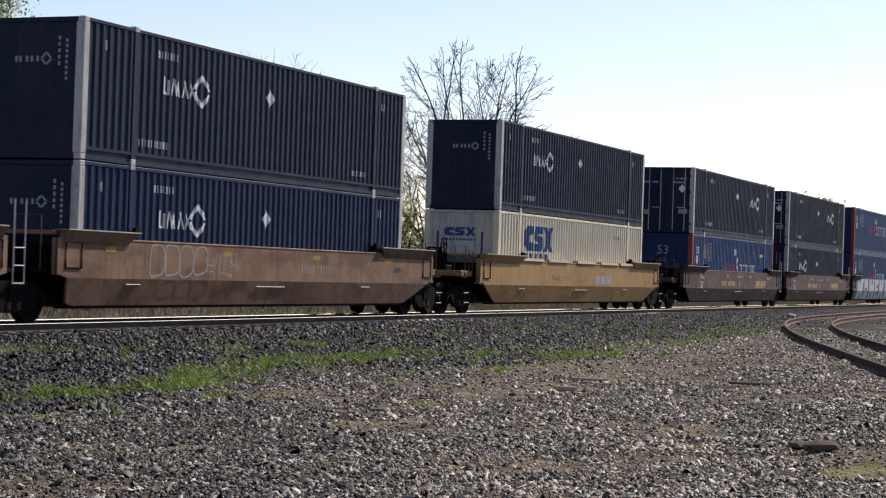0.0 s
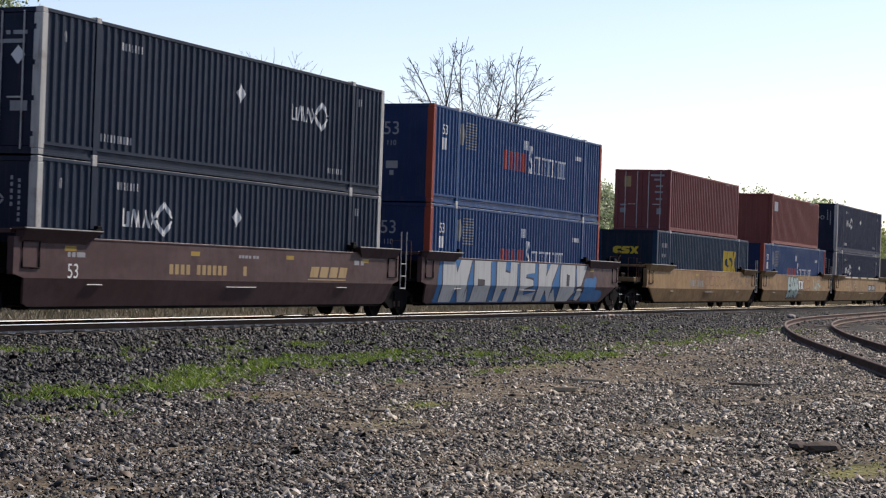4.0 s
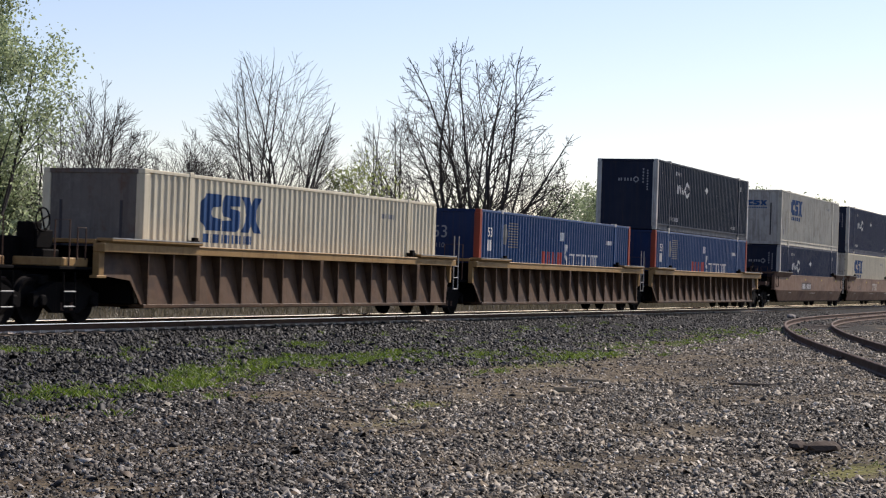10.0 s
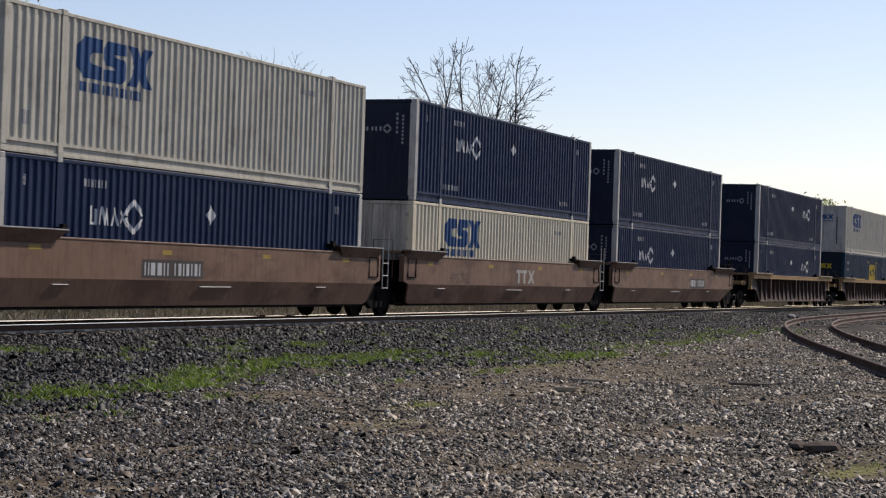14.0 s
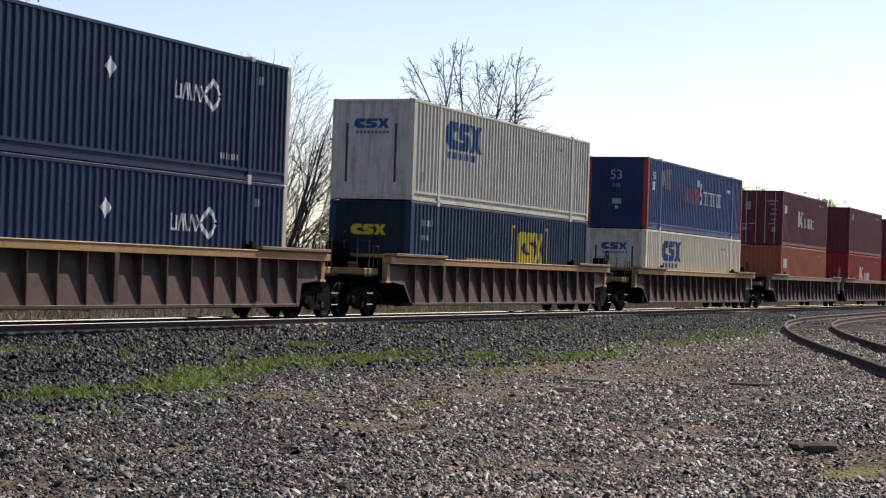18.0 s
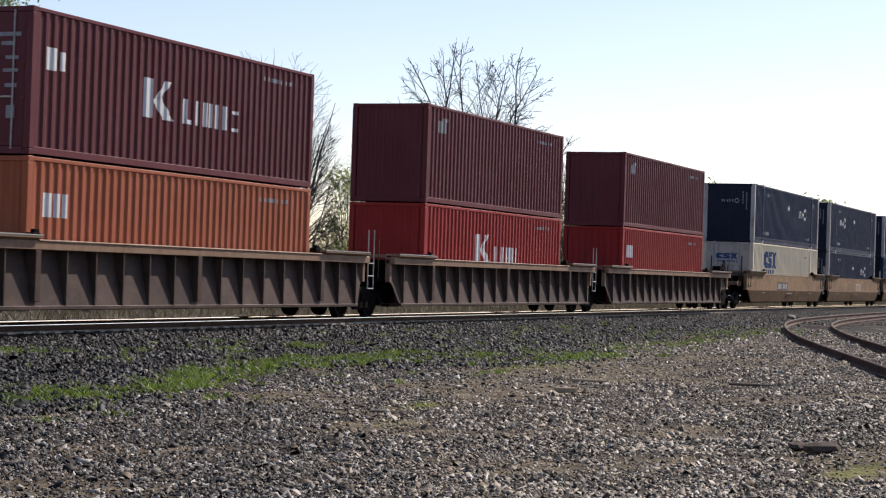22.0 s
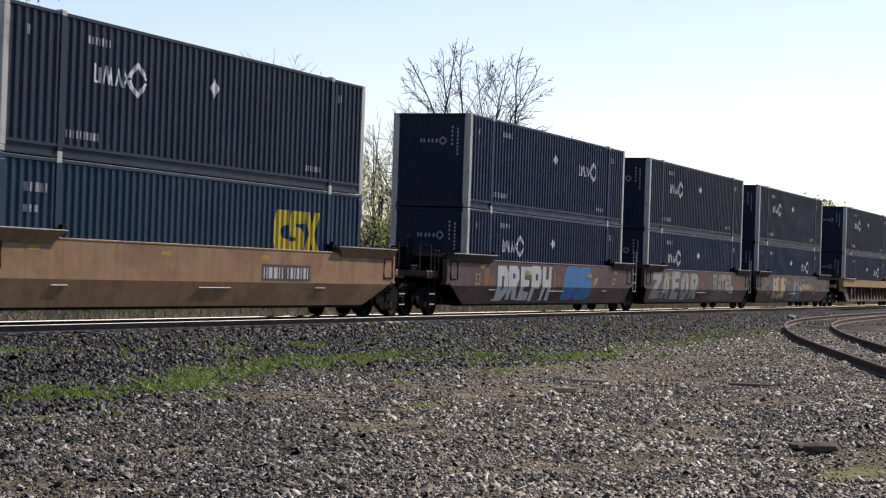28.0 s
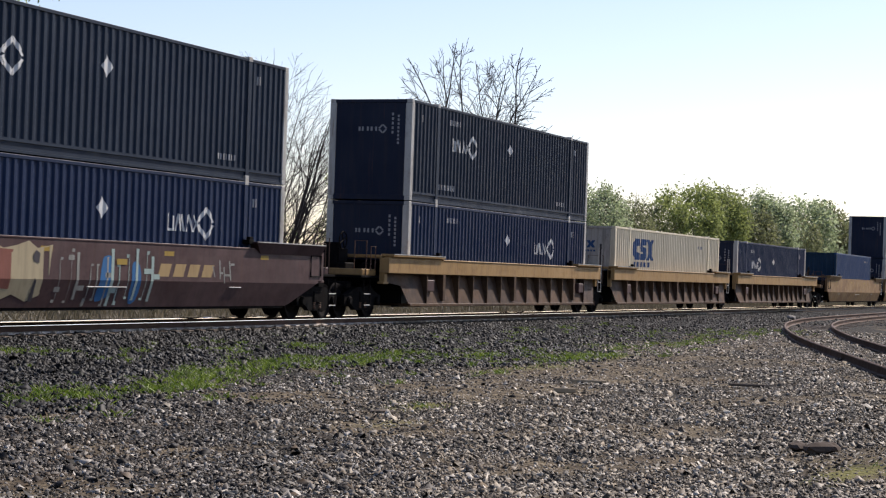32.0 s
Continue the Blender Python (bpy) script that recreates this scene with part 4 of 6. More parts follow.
            CAR["brake_stand"] = boxes("brake_stand", M_BLACK, [(-.18, .18, -.2, .2, 1.14, 2.05), (-.1, .5, -.25, .1, 1.5, 1.9), (-.3, .3, -.55, -.3, 1.16, 1.5), (-.5, .05, .1, .5, 1.16, 1.75)], .03)
            CAR["tank"] = disc("air_tank", M_BLACK, [(.05, -.5), (.17, -.45), (.2, -.3), (.2, .3), (.17, .45), (.05, .5)], "x", 12)
        part("brake_stand", CAR["brake_stand"], root, (sgn * 10.5, -.1, 0))
        part("brake_wheel", CAR["wheel"], root, (sgn * 10.5, -.42, 2.1))
        part("air_tank", CAR["tank"], root, (sgn * 9.4, -.8, 1.36))


def end_plates(root, front, rear, mat, z, thick, wide=1.52):
    """Flat walkway plates over both ends of the well."""
    for sgn, e in ((-1, front), (1, rear)):
        k = ("plate", sgn, e, mat.name, z)
        if k not in CAR:
            x0, x1 = sorted((sgn * 6.15, sgn * (e - .15)))
            CAR[k] = [boxes("end_walkway", mat, [(x0, x1, s0, s1, z - thick, z)], .012) for s0, s1 in ((-wide, -1.3), (1.3, wide))]
            CAR[k].append(boxes("well_head", mat, [(*sorted((sgn * 8.2, sgn * (e - .1))), -1.3, 1.3, z - .12, z - .03)], .01))
            a0, a1, lip = sgn * 6.2, sgn * (e - .2), SILL - .1 if wide < 1.63 else z - thick - .1
            over = [(a0, -wide + .01, z - thick), (a1, -wide + .01, z - thick), (a1, -1.36, z - thick), (a0, -1.36, z - thick)]
            under = [(a0 + sgn * .35, -OUT - .014, lip), (a1, -OUT - .014, lip), (a1, -1.36, lip), (a0 + sgn * .35, -1.36, lip)]
            CAR[k].append(loft("plate_gusset", mat, [under, over]))
            back = CAR[k][-1].copy()
            back.transform(Matrix.Diagonal((1, -1, 1, 1)))
            back.flip_normals()
            # Pale strip added to paint the sunlit line along the plate's upper edge.
            CAR[k].append(boxes("plate_edge", M_GREYPOST, [(x0 + .02, x1 - .02, -wide - .008, -wide + .02, z - .016, z + .006)]))
            lk = boxes("lift_lock", M_BLACK, [(-.14, .1, -1.5, -1.3, 0, .1), (-.05, .12, -1.46, -1.36, .08, .17)], .01)
            CAR[k] += [lk, back]
        a = CAR[k]
        part("end_walkway", a[0], root)
        part("end_walkway", a[1], root)
        part("well_head", a[2], root)
        part("plate_gusset", a[3], root)
        part("plate_gusset", a[6], root)
        part("plate_edge", a[4], root, label="pale strip painted as the sunlit plate edge")
        part("lift_lock", a[5], root, (sgn * 6.1, 0, z - .06))


def well_floor(root, mat):
    k = ("floor", mat.name)
    if k not in CAR:
        CAR[k] = [boxes("cross_bearer", mat, [(-.2, .2, -1.2, 1.2, .3, .39)], .01), boxes("floor_plate", mat, [(-1.2, 1.2, -1.2, 1.2, .345, .375)], .004),
                  tube("brake_pipe", M_BLACK, [[(-8.2, -.9, .31), (8.2, -.9, .31)]], .03)]
    for i in range(6):
        part("cross_bearer", CAR[k][0], root, (-7.5 + 3 * i, 0, 0))
    for x in (-6.9, -3.0, 3.0, 6.9):
        part("floor_plate", CAR[k][1], root, (x, 0, 0))
    part("brake_pipe", CAR[k][2], root)


def car_ends(root, front, rear, mat, post, top):
    ext = {"c": 10.0, "a": 9.0}
    truck_at = {"c": 10.5, "a": 9.83}
    end_bits(root, -1, front, mat, post, top, front == "c")
    end_bits(root, 1, rear, mat, post, top, False)
    if front == "c":
        truck(root, -truck_at["c"])
    truck(root, truck_at[rear])
    return ext[front], ext[rear]


def smooth_car(mat, front, rear, ledges=False):
    root = new("well_car")
    ef, er = car_ends(root, front, rear, mat, mat, SILL)
    k = ("smooth", mat.name, front, rear)
    if k not in CAR:
        up = [(-ef, 1.0), (-ef, SILL), (er, SILL), (er, 1.0), (er - .35, BEND), (-ef + .35, BEND)]
        a = prism("side_sheet", mat, up, -OUT, -OUT + .05)
        f0, r0 = -ef + .35, er - .35
        outer = [(f0, BEND), (r0, BEND), (8.45, .42), (8.25, LOW), (-8.25, LOW), (-8.45, .42)]
        vs = [(x, smooth_y(x, z), z) for x, z in outer] + [(x, smooth_y(x, z) + .05, z) for x, z in outer]
        n = len(outer)
        fs = [tuple(range(n)), tuple(range(2 * n - 1, n - 1, -1))] + [(i, i + n, (i + 1) % n + n, (i + 1) % n) for i in range(n)]
        b = mesh_of("lower_sheet", vs, fs, mat)
        c = boxes("top_sill", mat, [(-6.3, 6.3, -OUT - .012, -1.31, SILL - .012, SILL + .03)], .008)
        # Added strip, black so that the lower sheet ends in a dark line.
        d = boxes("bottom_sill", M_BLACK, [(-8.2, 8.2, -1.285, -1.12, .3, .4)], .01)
        g = tube("grab_bar", M_GREYPOST, [[(-.7, -1.42, .78), (-.7, -1.443, .78), (.75, -1.443, .78), (.75, -1.42, .78)]], .014)
        h = tube("grab_bar", M_GREYPOST, [[(-.25, -1.42, .8), (-.25, -1.447, .8), (.3, -1.447, .8), (.3, -1.42, .8)]], .014)
        fr = tube("placard_frame", M_BLACK, [[(-.28, 0, 0), (.28, 0, 0), (.28, 0, .52), (-.28, 0, .52), (-.28, 0, 0)]], .02)
        lg = prism("container_guide", M_LITGUIDE, [(-1.0, 0), (-1.06, .09), (.98, .09), (1.04, 0)], -1.52, -1.33)
        rf = decal("reflector", M_REFLECT, [rect(x, x + .4, 1.47, 1.57) for x in (-7.3, -2.4, 2.2, 6.6)], smooth_y)
        CAR[k] = (a, b, c, d, g, h, fr, lg, rf)
    a, b, c, d, g, h, fr, lg, rf = CAR[k]
    for nm, me in (("side_sheet", a), ("lower_sheet", b), ("top_sill", c), ("bottom_sill", d)):
        part(nm, me, root)
    back = ("smooth_back", mat.name, front, rear)
    if back not in CAR:
        CAR[back] = []
        for me in (a, b, c, d):
            m2 = me.copy()
            m2.transform(Matrix.Diagonal((1, -1, 1, 1)))
            m2.flip_normals()
            CAR[back].append(m2)
    for nm, me in zip(("side_sheet", "lower_sheet", "top_sill", "bottom_sill"), CAR[back]):
        part(nm, me, root)
    part("grab_bar", g, root)
    part("grab_bar", h, root, (-6.2, 0, 0))
    part("grab_bar", h, root, (5.4, 0, 0))
    part("placard_frame", fr, root, (-ef + .55, -OUT - .012, 1.12))
    part("placard_frame", fr, root, (er - .45, -OUT - .012, 1.1))
    tagged(part("reflector", rf, root, (0, 0, 0), 0, "row of faded yellow reflector patches"), kind="stuff")
    end_plates(root, ef, er, mat, 1.89, .045, 1.61)
    well_floor(root, mat)
    if ledges:
        for x in (-5.3, -2.7, .4, 3.2, 5.6):
            part("container_guide", lg, root, (x, 0, SILL + .02), 0, "sunlit pale yellow guide")
    return root


def ribbed_car(mat, front, rear, chord, chord_h=.18, pitch=1.03, deep=.272):
    root = new("well_car")
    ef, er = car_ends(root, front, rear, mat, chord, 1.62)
    k = ("ribbed", mat.name, chord.name, front, rear, chord_h)
    top = 1.66
    if k not in CAR:
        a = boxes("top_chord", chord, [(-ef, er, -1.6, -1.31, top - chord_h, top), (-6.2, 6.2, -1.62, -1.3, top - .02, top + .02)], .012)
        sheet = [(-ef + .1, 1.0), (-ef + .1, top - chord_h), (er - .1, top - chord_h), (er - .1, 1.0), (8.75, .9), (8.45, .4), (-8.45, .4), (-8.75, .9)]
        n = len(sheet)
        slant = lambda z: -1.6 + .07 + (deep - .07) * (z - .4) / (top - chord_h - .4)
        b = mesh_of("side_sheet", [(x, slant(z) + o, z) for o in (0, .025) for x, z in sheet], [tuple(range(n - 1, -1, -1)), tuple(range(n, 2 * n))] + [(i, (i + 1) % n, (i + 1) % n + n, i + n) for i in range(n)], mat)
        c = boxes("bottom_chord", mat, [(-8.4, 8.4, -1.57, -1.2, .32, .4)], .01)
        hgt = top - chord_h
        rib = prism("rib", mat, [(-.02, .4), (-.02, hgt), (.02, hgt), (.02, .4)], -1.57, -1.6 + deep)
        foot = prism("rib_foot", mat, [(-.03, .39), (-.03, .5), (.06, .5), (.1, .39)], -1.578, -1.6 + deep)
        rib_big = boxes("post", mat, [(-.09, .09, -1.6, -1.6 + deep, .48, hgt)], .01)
        CAR[k] = (a, b, c, rib, foot, rib_big)
        back = []
        for me in (a, b, c, rib, rib_big):
            m2 = me.copy()
            m2.transform(Matrix.Diagonal((1, -1, 1, 1)))
            m2.flip_normals()
            back.append(m2)
        CAR[k + ("b",)] = back
    a, b, c, rib, foot, big = CAR[k]
    ab, bb, cb, ribb, bigb = CAR[k + ("b",)]
    for nm, me in (("top_chord", a), ("side_sheet", b), ("bottom_chord", c), ("top_chord", ab), ("side_sheet", bb), ("bottom_chord", cb)):
        part(nm, me, root)
    n = int(8.3 / pitch)
    for i in range(-n, n + 1):
        x = i * pitch
        if abs(abs(x) - 6.15) < pitch * .3 or i == 0:
            part("post", big, root, (x, 0, 0))
            part("post", bigb, root, (x, 0, 0))
        else:
            part("rib", rib, root, (x, 0, 0))
            part("rib", ribb, root, (x, 0, 0))
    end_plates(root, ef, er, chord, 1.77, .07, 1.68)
    well_floor(root, mat)
    if chord_h > .3:
        kb = ("tiebox", mat.name)
        if kb not in CAR:
            CAR[kb] = boxes("tool_box", M_BROWN, [(-.25, .25, -1.56, -1.36, .75, 1.08)], .02)
        part("tool_box", CAR[kb], root, (-6.9, 0, 0))
        part("tool_box", CAR[kb], root, (6.9, 0, 0))
    return root


# ---- sprayed and stencilled marks on the smooth cars ----
def spray(root, name, mat, polys, label="", lift=.004):
    tagged(part(name, decal(name, mat, polys, smooth_y, (), (BEND,), lift=lift), root, (0, 0, 0), 0, label), kind="stuff")


def balloon(x, w, z0, z1, seed, grow=0.0):
    """A fat rounded sprayed shape with an uneven outline."""
    r = random.Random(seed)
    cx, cz, a, b = x + w / 2, (z0 + z1) / 2, w / 2 + grow, (z1 - z0) / 2 + grow
    wob = [r.uniform(.88, 1.08) for _ in range(4)]
    lean, p = r.uniform(-.12, .12), r.uniform(.45, .75)
    o = []
    for i in range(24):
        t = 2 * math.pi * i / 24
        k = 1 + .09 * math.sin(2 * t + 6 * wob[0]) + .05 * math.sin(3 * t + 9 * wob[1])
        c, s = math.cos(t), math.sin(t)
        zz = min(1.69, max(.385, cz + math.copysign(abs(s) ** p, s) * b * k))
        o.append((cx + math.copysign(abs(c) ** p, c) * a * k + lean * (zz - cz), zz))
    return o


def slits(x, w, z0, z1, seed):
    """Dark gaps inside and below a balloon shape."""
    r = random.Random(seed + 1000)
    h, m = z1 - z0, x + w * r.uniform(.42, .6)
    t = .07 * w
    top = z0 + h * r.uniform(.55, .7)
    kind = r.randrange(4)
    o = [[(m - t, top), (m + t * 1.5, top - .04), (m + t * 1.8, top + h * .14), (m, top + h * .2), (m - t * 1.4, top + h * .1)]] if kind != 1 else [[(m + t, top), (x + w * 1.03, top - .05), (x + w * 1.0, top + h * .1), (m + t, top + h * .12)]]
    if kind == 3:
        o.append([(x - .03, z0 + h * .3), (m - t, z0 + h * .34), (m - t * 1.5, z0 + h * .45), (x - .02, z0 + h * .42)])
    elif kind == 0:
        o.append([(m - t, z0 - .02), (m + t, z0 - .02), (m + t * .6, z0 + h * .36), (m - t * .4, z0 + h * .4)])
    else:
        o.append([(m, z0 + h * .28), (x + w * 1.02, z0 + h * .24), (x + w * .98, z0 + h * .34), (m, z0 + h * .4)])
    return o


def burst(root, x, count, w, z0, z1, seed, mat, label):
    """A row of balloon shapes with dark outlines and slits."""
    cells = [(x + i * w * .97, w * random.Random(seed + i).uniform(.95, 1.1), seed + i) for i in range(count)]
    spray(root, "spray_outline", M_DARKMARK, [balloon(a, b, z0, z1, s, .05) for a, b, s in cells], "dark sprayed outline", .006)
    for k, (a, b, s) in enumerate(cells):
        spray(root, "spray_shape", mat, [balloon(a, b, z0 + .02, z1 - .02, s)], label, .010 + .003 * (k % 2))
    spray(root, "spray_slit", M_DARKMARK, [q for a, b, s in cells for q in slits(a, b, z0, z1, s)], "dark sprayed gap", .017)


def smears(x, count, seed, w=.7):
    r = random.Random(seed)
    return [balloon(x + i * w * r.uniform(.7, 1.1), w * r.uniform(.3, 1.0), r.uniform(.6, 1.0), r.uniform(1.15, 1.6), seed + i) for i in range(count)]


def grown(polys, k=.06):
    o = []
    for p in polys:
        cx, cz = sum(q[0] for q in p) / len(p), sum(q[1] for q in p) / len(p)
        o.append([(x + (k if x > cx else -k), min(1.69, max(.4, z + (k if z > cz else -k)))) for x, z in p])
    return o


def scribble(x, z, count, seed, w=.22, h=.42, t=.035):
    r = random.Random(seed)
    o = []
    for i in range(count):
        xx = x + i * w + r.uniform(-.04, .04)
        a, b = z + r.uniform(-.08, .08), z + h * r.uniform(.6, 1.05)
        s = r.uniform(-.12, .14)
        o.append([(xx, a), (xx + t, a), (xx + t + s, b), (xx + s, b)])
        if r.random() < .7:
            zz = r.uniform(a, b)
            o.append(rect(xx, xx + w * r.uniform(.5, 1.1), zz, zz + t))
    return o


def number_plate(root, x, ink=M_GREYTEXT, patch=M_PATCH, z=1.02):
    if patch:
        spray(root, "number_patch", patch, [rect(x, x + 2.6, z - .06, z + .34)], "dark number patch")
    spray(root, "number_stencil", ink, rows_of_bars(x + .1, z, [.05, -.09, .05, -.06, .18, -.09, .18, -.08, .05, -.1, .05, -.25, .05, -.12, .12, -.08, .05, -.09, .12, -.09, .05, -.1, .12, -.08, .05], .27), "pale stencilled number", .008)


def bnsf_marks(root, worn=False):
    ink = M_BUFF
    spray(root, "company_mark", ink, [[(3.5 + i * .55, 1.05), (3.95 + i * .55, 1.05), (4.05 + i * .55, 1.32), (3.6 + i * .55, 1.32)] for i in range(4)] + [[(3.4, .98), (5.6, .98), (5.62, 1.01), (3.42, 1.01)]], "slanted buff company mark")
    spray(root, "number_stencil", ink, rows_of_bars(-3.3, 1.05, [.16, -.08, .16, -.08, .16, -.08, .16, -.3, .16, -.08, .16, -.08, .16, -.08, .16, -.08, .16, -.08, .16, -.8, .16], .22), "buff stencilled number")
    spray(root, "stencil", M_GREYMARK, rows_of_bars(-.2, 1.46, [.12, -.04, .1, -.04, .14, -.04, .12, -.1, .12, -.04, .12], .07) + rows_of_bars(-7.2, 1.35, [.1, -.05, .12, -.05, .3], .1) + rows_of_bars(6.1, 1.4, [.3, -.1, .2], .12))
    f = part("figures", FIG53S, root, (-7.0, -OUT + .02, .72), 0, "pale figures")
    f.matrix_basis = Matrix.Translation((-7.0, -OUT - .006, .93))


def post_and_hourglass(x, caps=1):
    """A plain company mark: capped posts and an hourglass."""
    o = []
    for i in range(caps):
        q = x + .52 * i
        o += [rect(q, q + .48, 1.34, 1.44), rect(q + .16, q + .34, 1.0, 1.34)]
    x += .52 * caps + .06
    return o + [[(x, 1.0), (x + .2, 1.0), (x + .33, 1.14), (x + .46, 1.0), (x + .66, 1.0), (x + .44, 1.22), (x + .66, 1.44), (x + .46, 1.44), (x + .33, 1.3), (x + .2, 1.44), (x, 1.44), (x + .22, 1.22)]]




def spray_0(r):
    spray(r, "spray_lettering", M_SPRAYFADE, [q for i in range(4) for q in ring_strokes(-5.6 + .62 * i, .66, .98 + .04 * (i % 2), 1.66, 30 + i)] + scribble(-3.1, 1.15, 9, 4, .17, .4, .035) + scribble(-3.0, 1.0, 6, 6, .2, .16, .03), "pale sprayed outline scrawl")
    spray(r, "spray_scrawl", M_SPRAYDIM, [q for i in range(3) for q in ring_strokes(-5.1 + .7 * i, .7, .5, .9, 35 + i)], "faint grey sprayed loops")
    spray(r, "number_stencil", M_SPRAYFADE, rows_of_bars(1.6, 1.12, [.05, -.1, .05, -.08, .05, -.12, .05, -.1, .06, -.4, .05, -.09, .05, -.1, .06, -.09, .05, -.1, .05], .22), "pale stencilled number")
    spray(r, "door_scar", M_DARKMARK, [balloon(7.2, .5, 1.2, 1.36, 38)], "dark scorched scar")


def spray_1(r):
    spray(r, "company_mark", M_GREYMARK, rows_of_bars(1.6, 1.0, [.5, -.15, .5, -.15, .6], .3), "faint grey company mark")
    spray(r, "spray_lettering", M_DARKMARK, scribble(-3.2, 1.1, 6, 11, .25, .2, .03), "faint dark scrawl")


def spray_4(r):
    spray(r, "spray_backing", M_SPRAYBLUE, [balloon(-7.8 + 2.2 * i, 2.6, .39, 1.69, 44 + i, .1) for i in range(5)] + [rect(2.6, 5.2, .45, 1.6)], "sky blue sprayed backing", .004)
    a, b, m = .4, 1.68, 1.0
    big = [[(-3.2, a), (-2.5, a), (-2.35, .8), (-1.95, .85), (-2.0, a), (-1.1, a), (-.95, b), (-1.7, b), (-1.75, 1.32), (-2.2, 1.36), (-2.15, b), (-2.95, b)],
           [(-.95, a), (.72, a), (.8, .72), (-.3, .62), (-.35, .82), (.5, .95), (.45, 1.12), (-.25, 1.18), (-.22, 1.3), (.6, 1.36), (.62, b), (-.8, b)],
           [(.85, a), (1.6, a), (1.75, .8), (2.25, a), (3.12, a), (2.35, 1.02), (3.0, b), (2.2, b), (1.75, 1.25), (1.8, b), (1.0, b)],
           [(3.25, a), (4.4, a), (4.95, .75), (4.85, b), (3.3, b), (3.2, m)], [(5.1, .46), (5.5, .42), (5.75, .62), (5.6, .86), (5.2, .85)], [(5.1, .92), (5.55, .95), (6.2, b), (5.0, b)],
           [(-7.4, a), (-6.5, a), (-6.3, .9), (-5.9, a), (-5.2, a), (-5.5, m), (-5.1, b), (-6.0, b), (-6.3, 1.3), (-6.5, b), (-7.4, b)], [(-5.0, a), (-3.5, a), (-3.4, b), (-4.9, b)]]
    spray(r, "spray_outline", M_DARKMARK, grown(big, .07), "dark sprayed outline", .007)
    for q in big:
        spray(r, "spray_shape", M_SPRAYWHITE, [q], "huge pale grey sprayed block shape", .010)
    spray(r, "spray_slit", M_DARKMARK, [[(3.9, .95), (4.2, .93), (4.25, 1.32), (3.92, 1.36)], [(-4.6, .9), (-4.0, .92), (-4.0, 1.1), (-4.6, 1.12)]], "dark sprayed gap", .014)
    spray(r, "spray_patch", M_SPRAYBLUE, [balloon(5.8, 1.5, .42, 1.2, 49), balloon(6.9, 1.3, .4, .8, 50), balloon(7.0, .35, 1.0, 1.3, 51)], "blue sprayed patch", .006)


def spray_5(r):
    number_plate(r, -3.5, M_SPRAYFADE, None)
    spray(r, "spray_lettering", M_SPRAYRED, [q for i in range(4) for q in ring_strokes(-.9 + .95 * i, .9, 1.05, 1.5, 24 + i, .035)], "thin faded red sprayed loops")
    spray(r, "spray_scrawl", M_DARKMARK, scribble(3.9, 1.15, 12, 22, .2, .32, .03) + scribble(7.0, 1.05, 4, 23, .18, .4, .03), "thin dark sprayed scrawl", .006)


def spray_6(r):
    burst(r, -3.0, 4, .7, .52, 1.62, 60, M_SPRAYTEAL, "pale teal sprayed balloon shape")
    spray(r, "mark_patch", M_SPRAYDIM, [rect(-.3, 1.12, .94, 1.48)], "dull grey patch", .005)
    spray(r, "company_mark", M_WHITE, post_and_hourglass(-.2), "white company mark", .009)
    spray(r, "spray_scrawl", M_SPRAYRED, ring_strokes(1.35, .8, .95, 1.6, 64, .05) + ring_strokes(2.1, .8, 1.0, 1.5, 65, .05), "faded reddish sprayed loops", .006)
    spray(r, "spray_shape", M_SPRAYTEAL, scribble(3.8, .95, 5, 63, .42, .6, .13), "pale sprayed strokes", .006)
    spray(r, "spray_dab", M_REFLECT, [rect(.1, .6, 1.56, 1.64), rect(4.0, 4.3, 1.5, 1.58)], "yellow dab", .012)


def spray_7(r):
    number_plate(r, 2.4)
    spray(r, "spray_scrawl", M_DARKMARK, scribble(-1.9, .98, 10, 71, .34, .55, .03), "thin black sprayed scrawl")
    spray(r, "spray_lettering", M_SPRAYCREAM, scribble(-5.4, .95, 6, 72, .6, .5, .055), "faint cream sprayed strokes")


def spray_num(r):
    number_plate(r, -3.2)


def spray_num_b(r):
    number_plate(r, 2.2)


def spray_logo(r):
    spray(r, "company_mark", M_SPRAYPALE, post_and_hourglass(.1, 2), "pale worn company mark", .006)
    spray(r, "spray_scrawl", M_DARKMARK, scribble(-5.6, 1.0, 7, 77, .22, .35, .03), "thin dark sprayed scrawl")


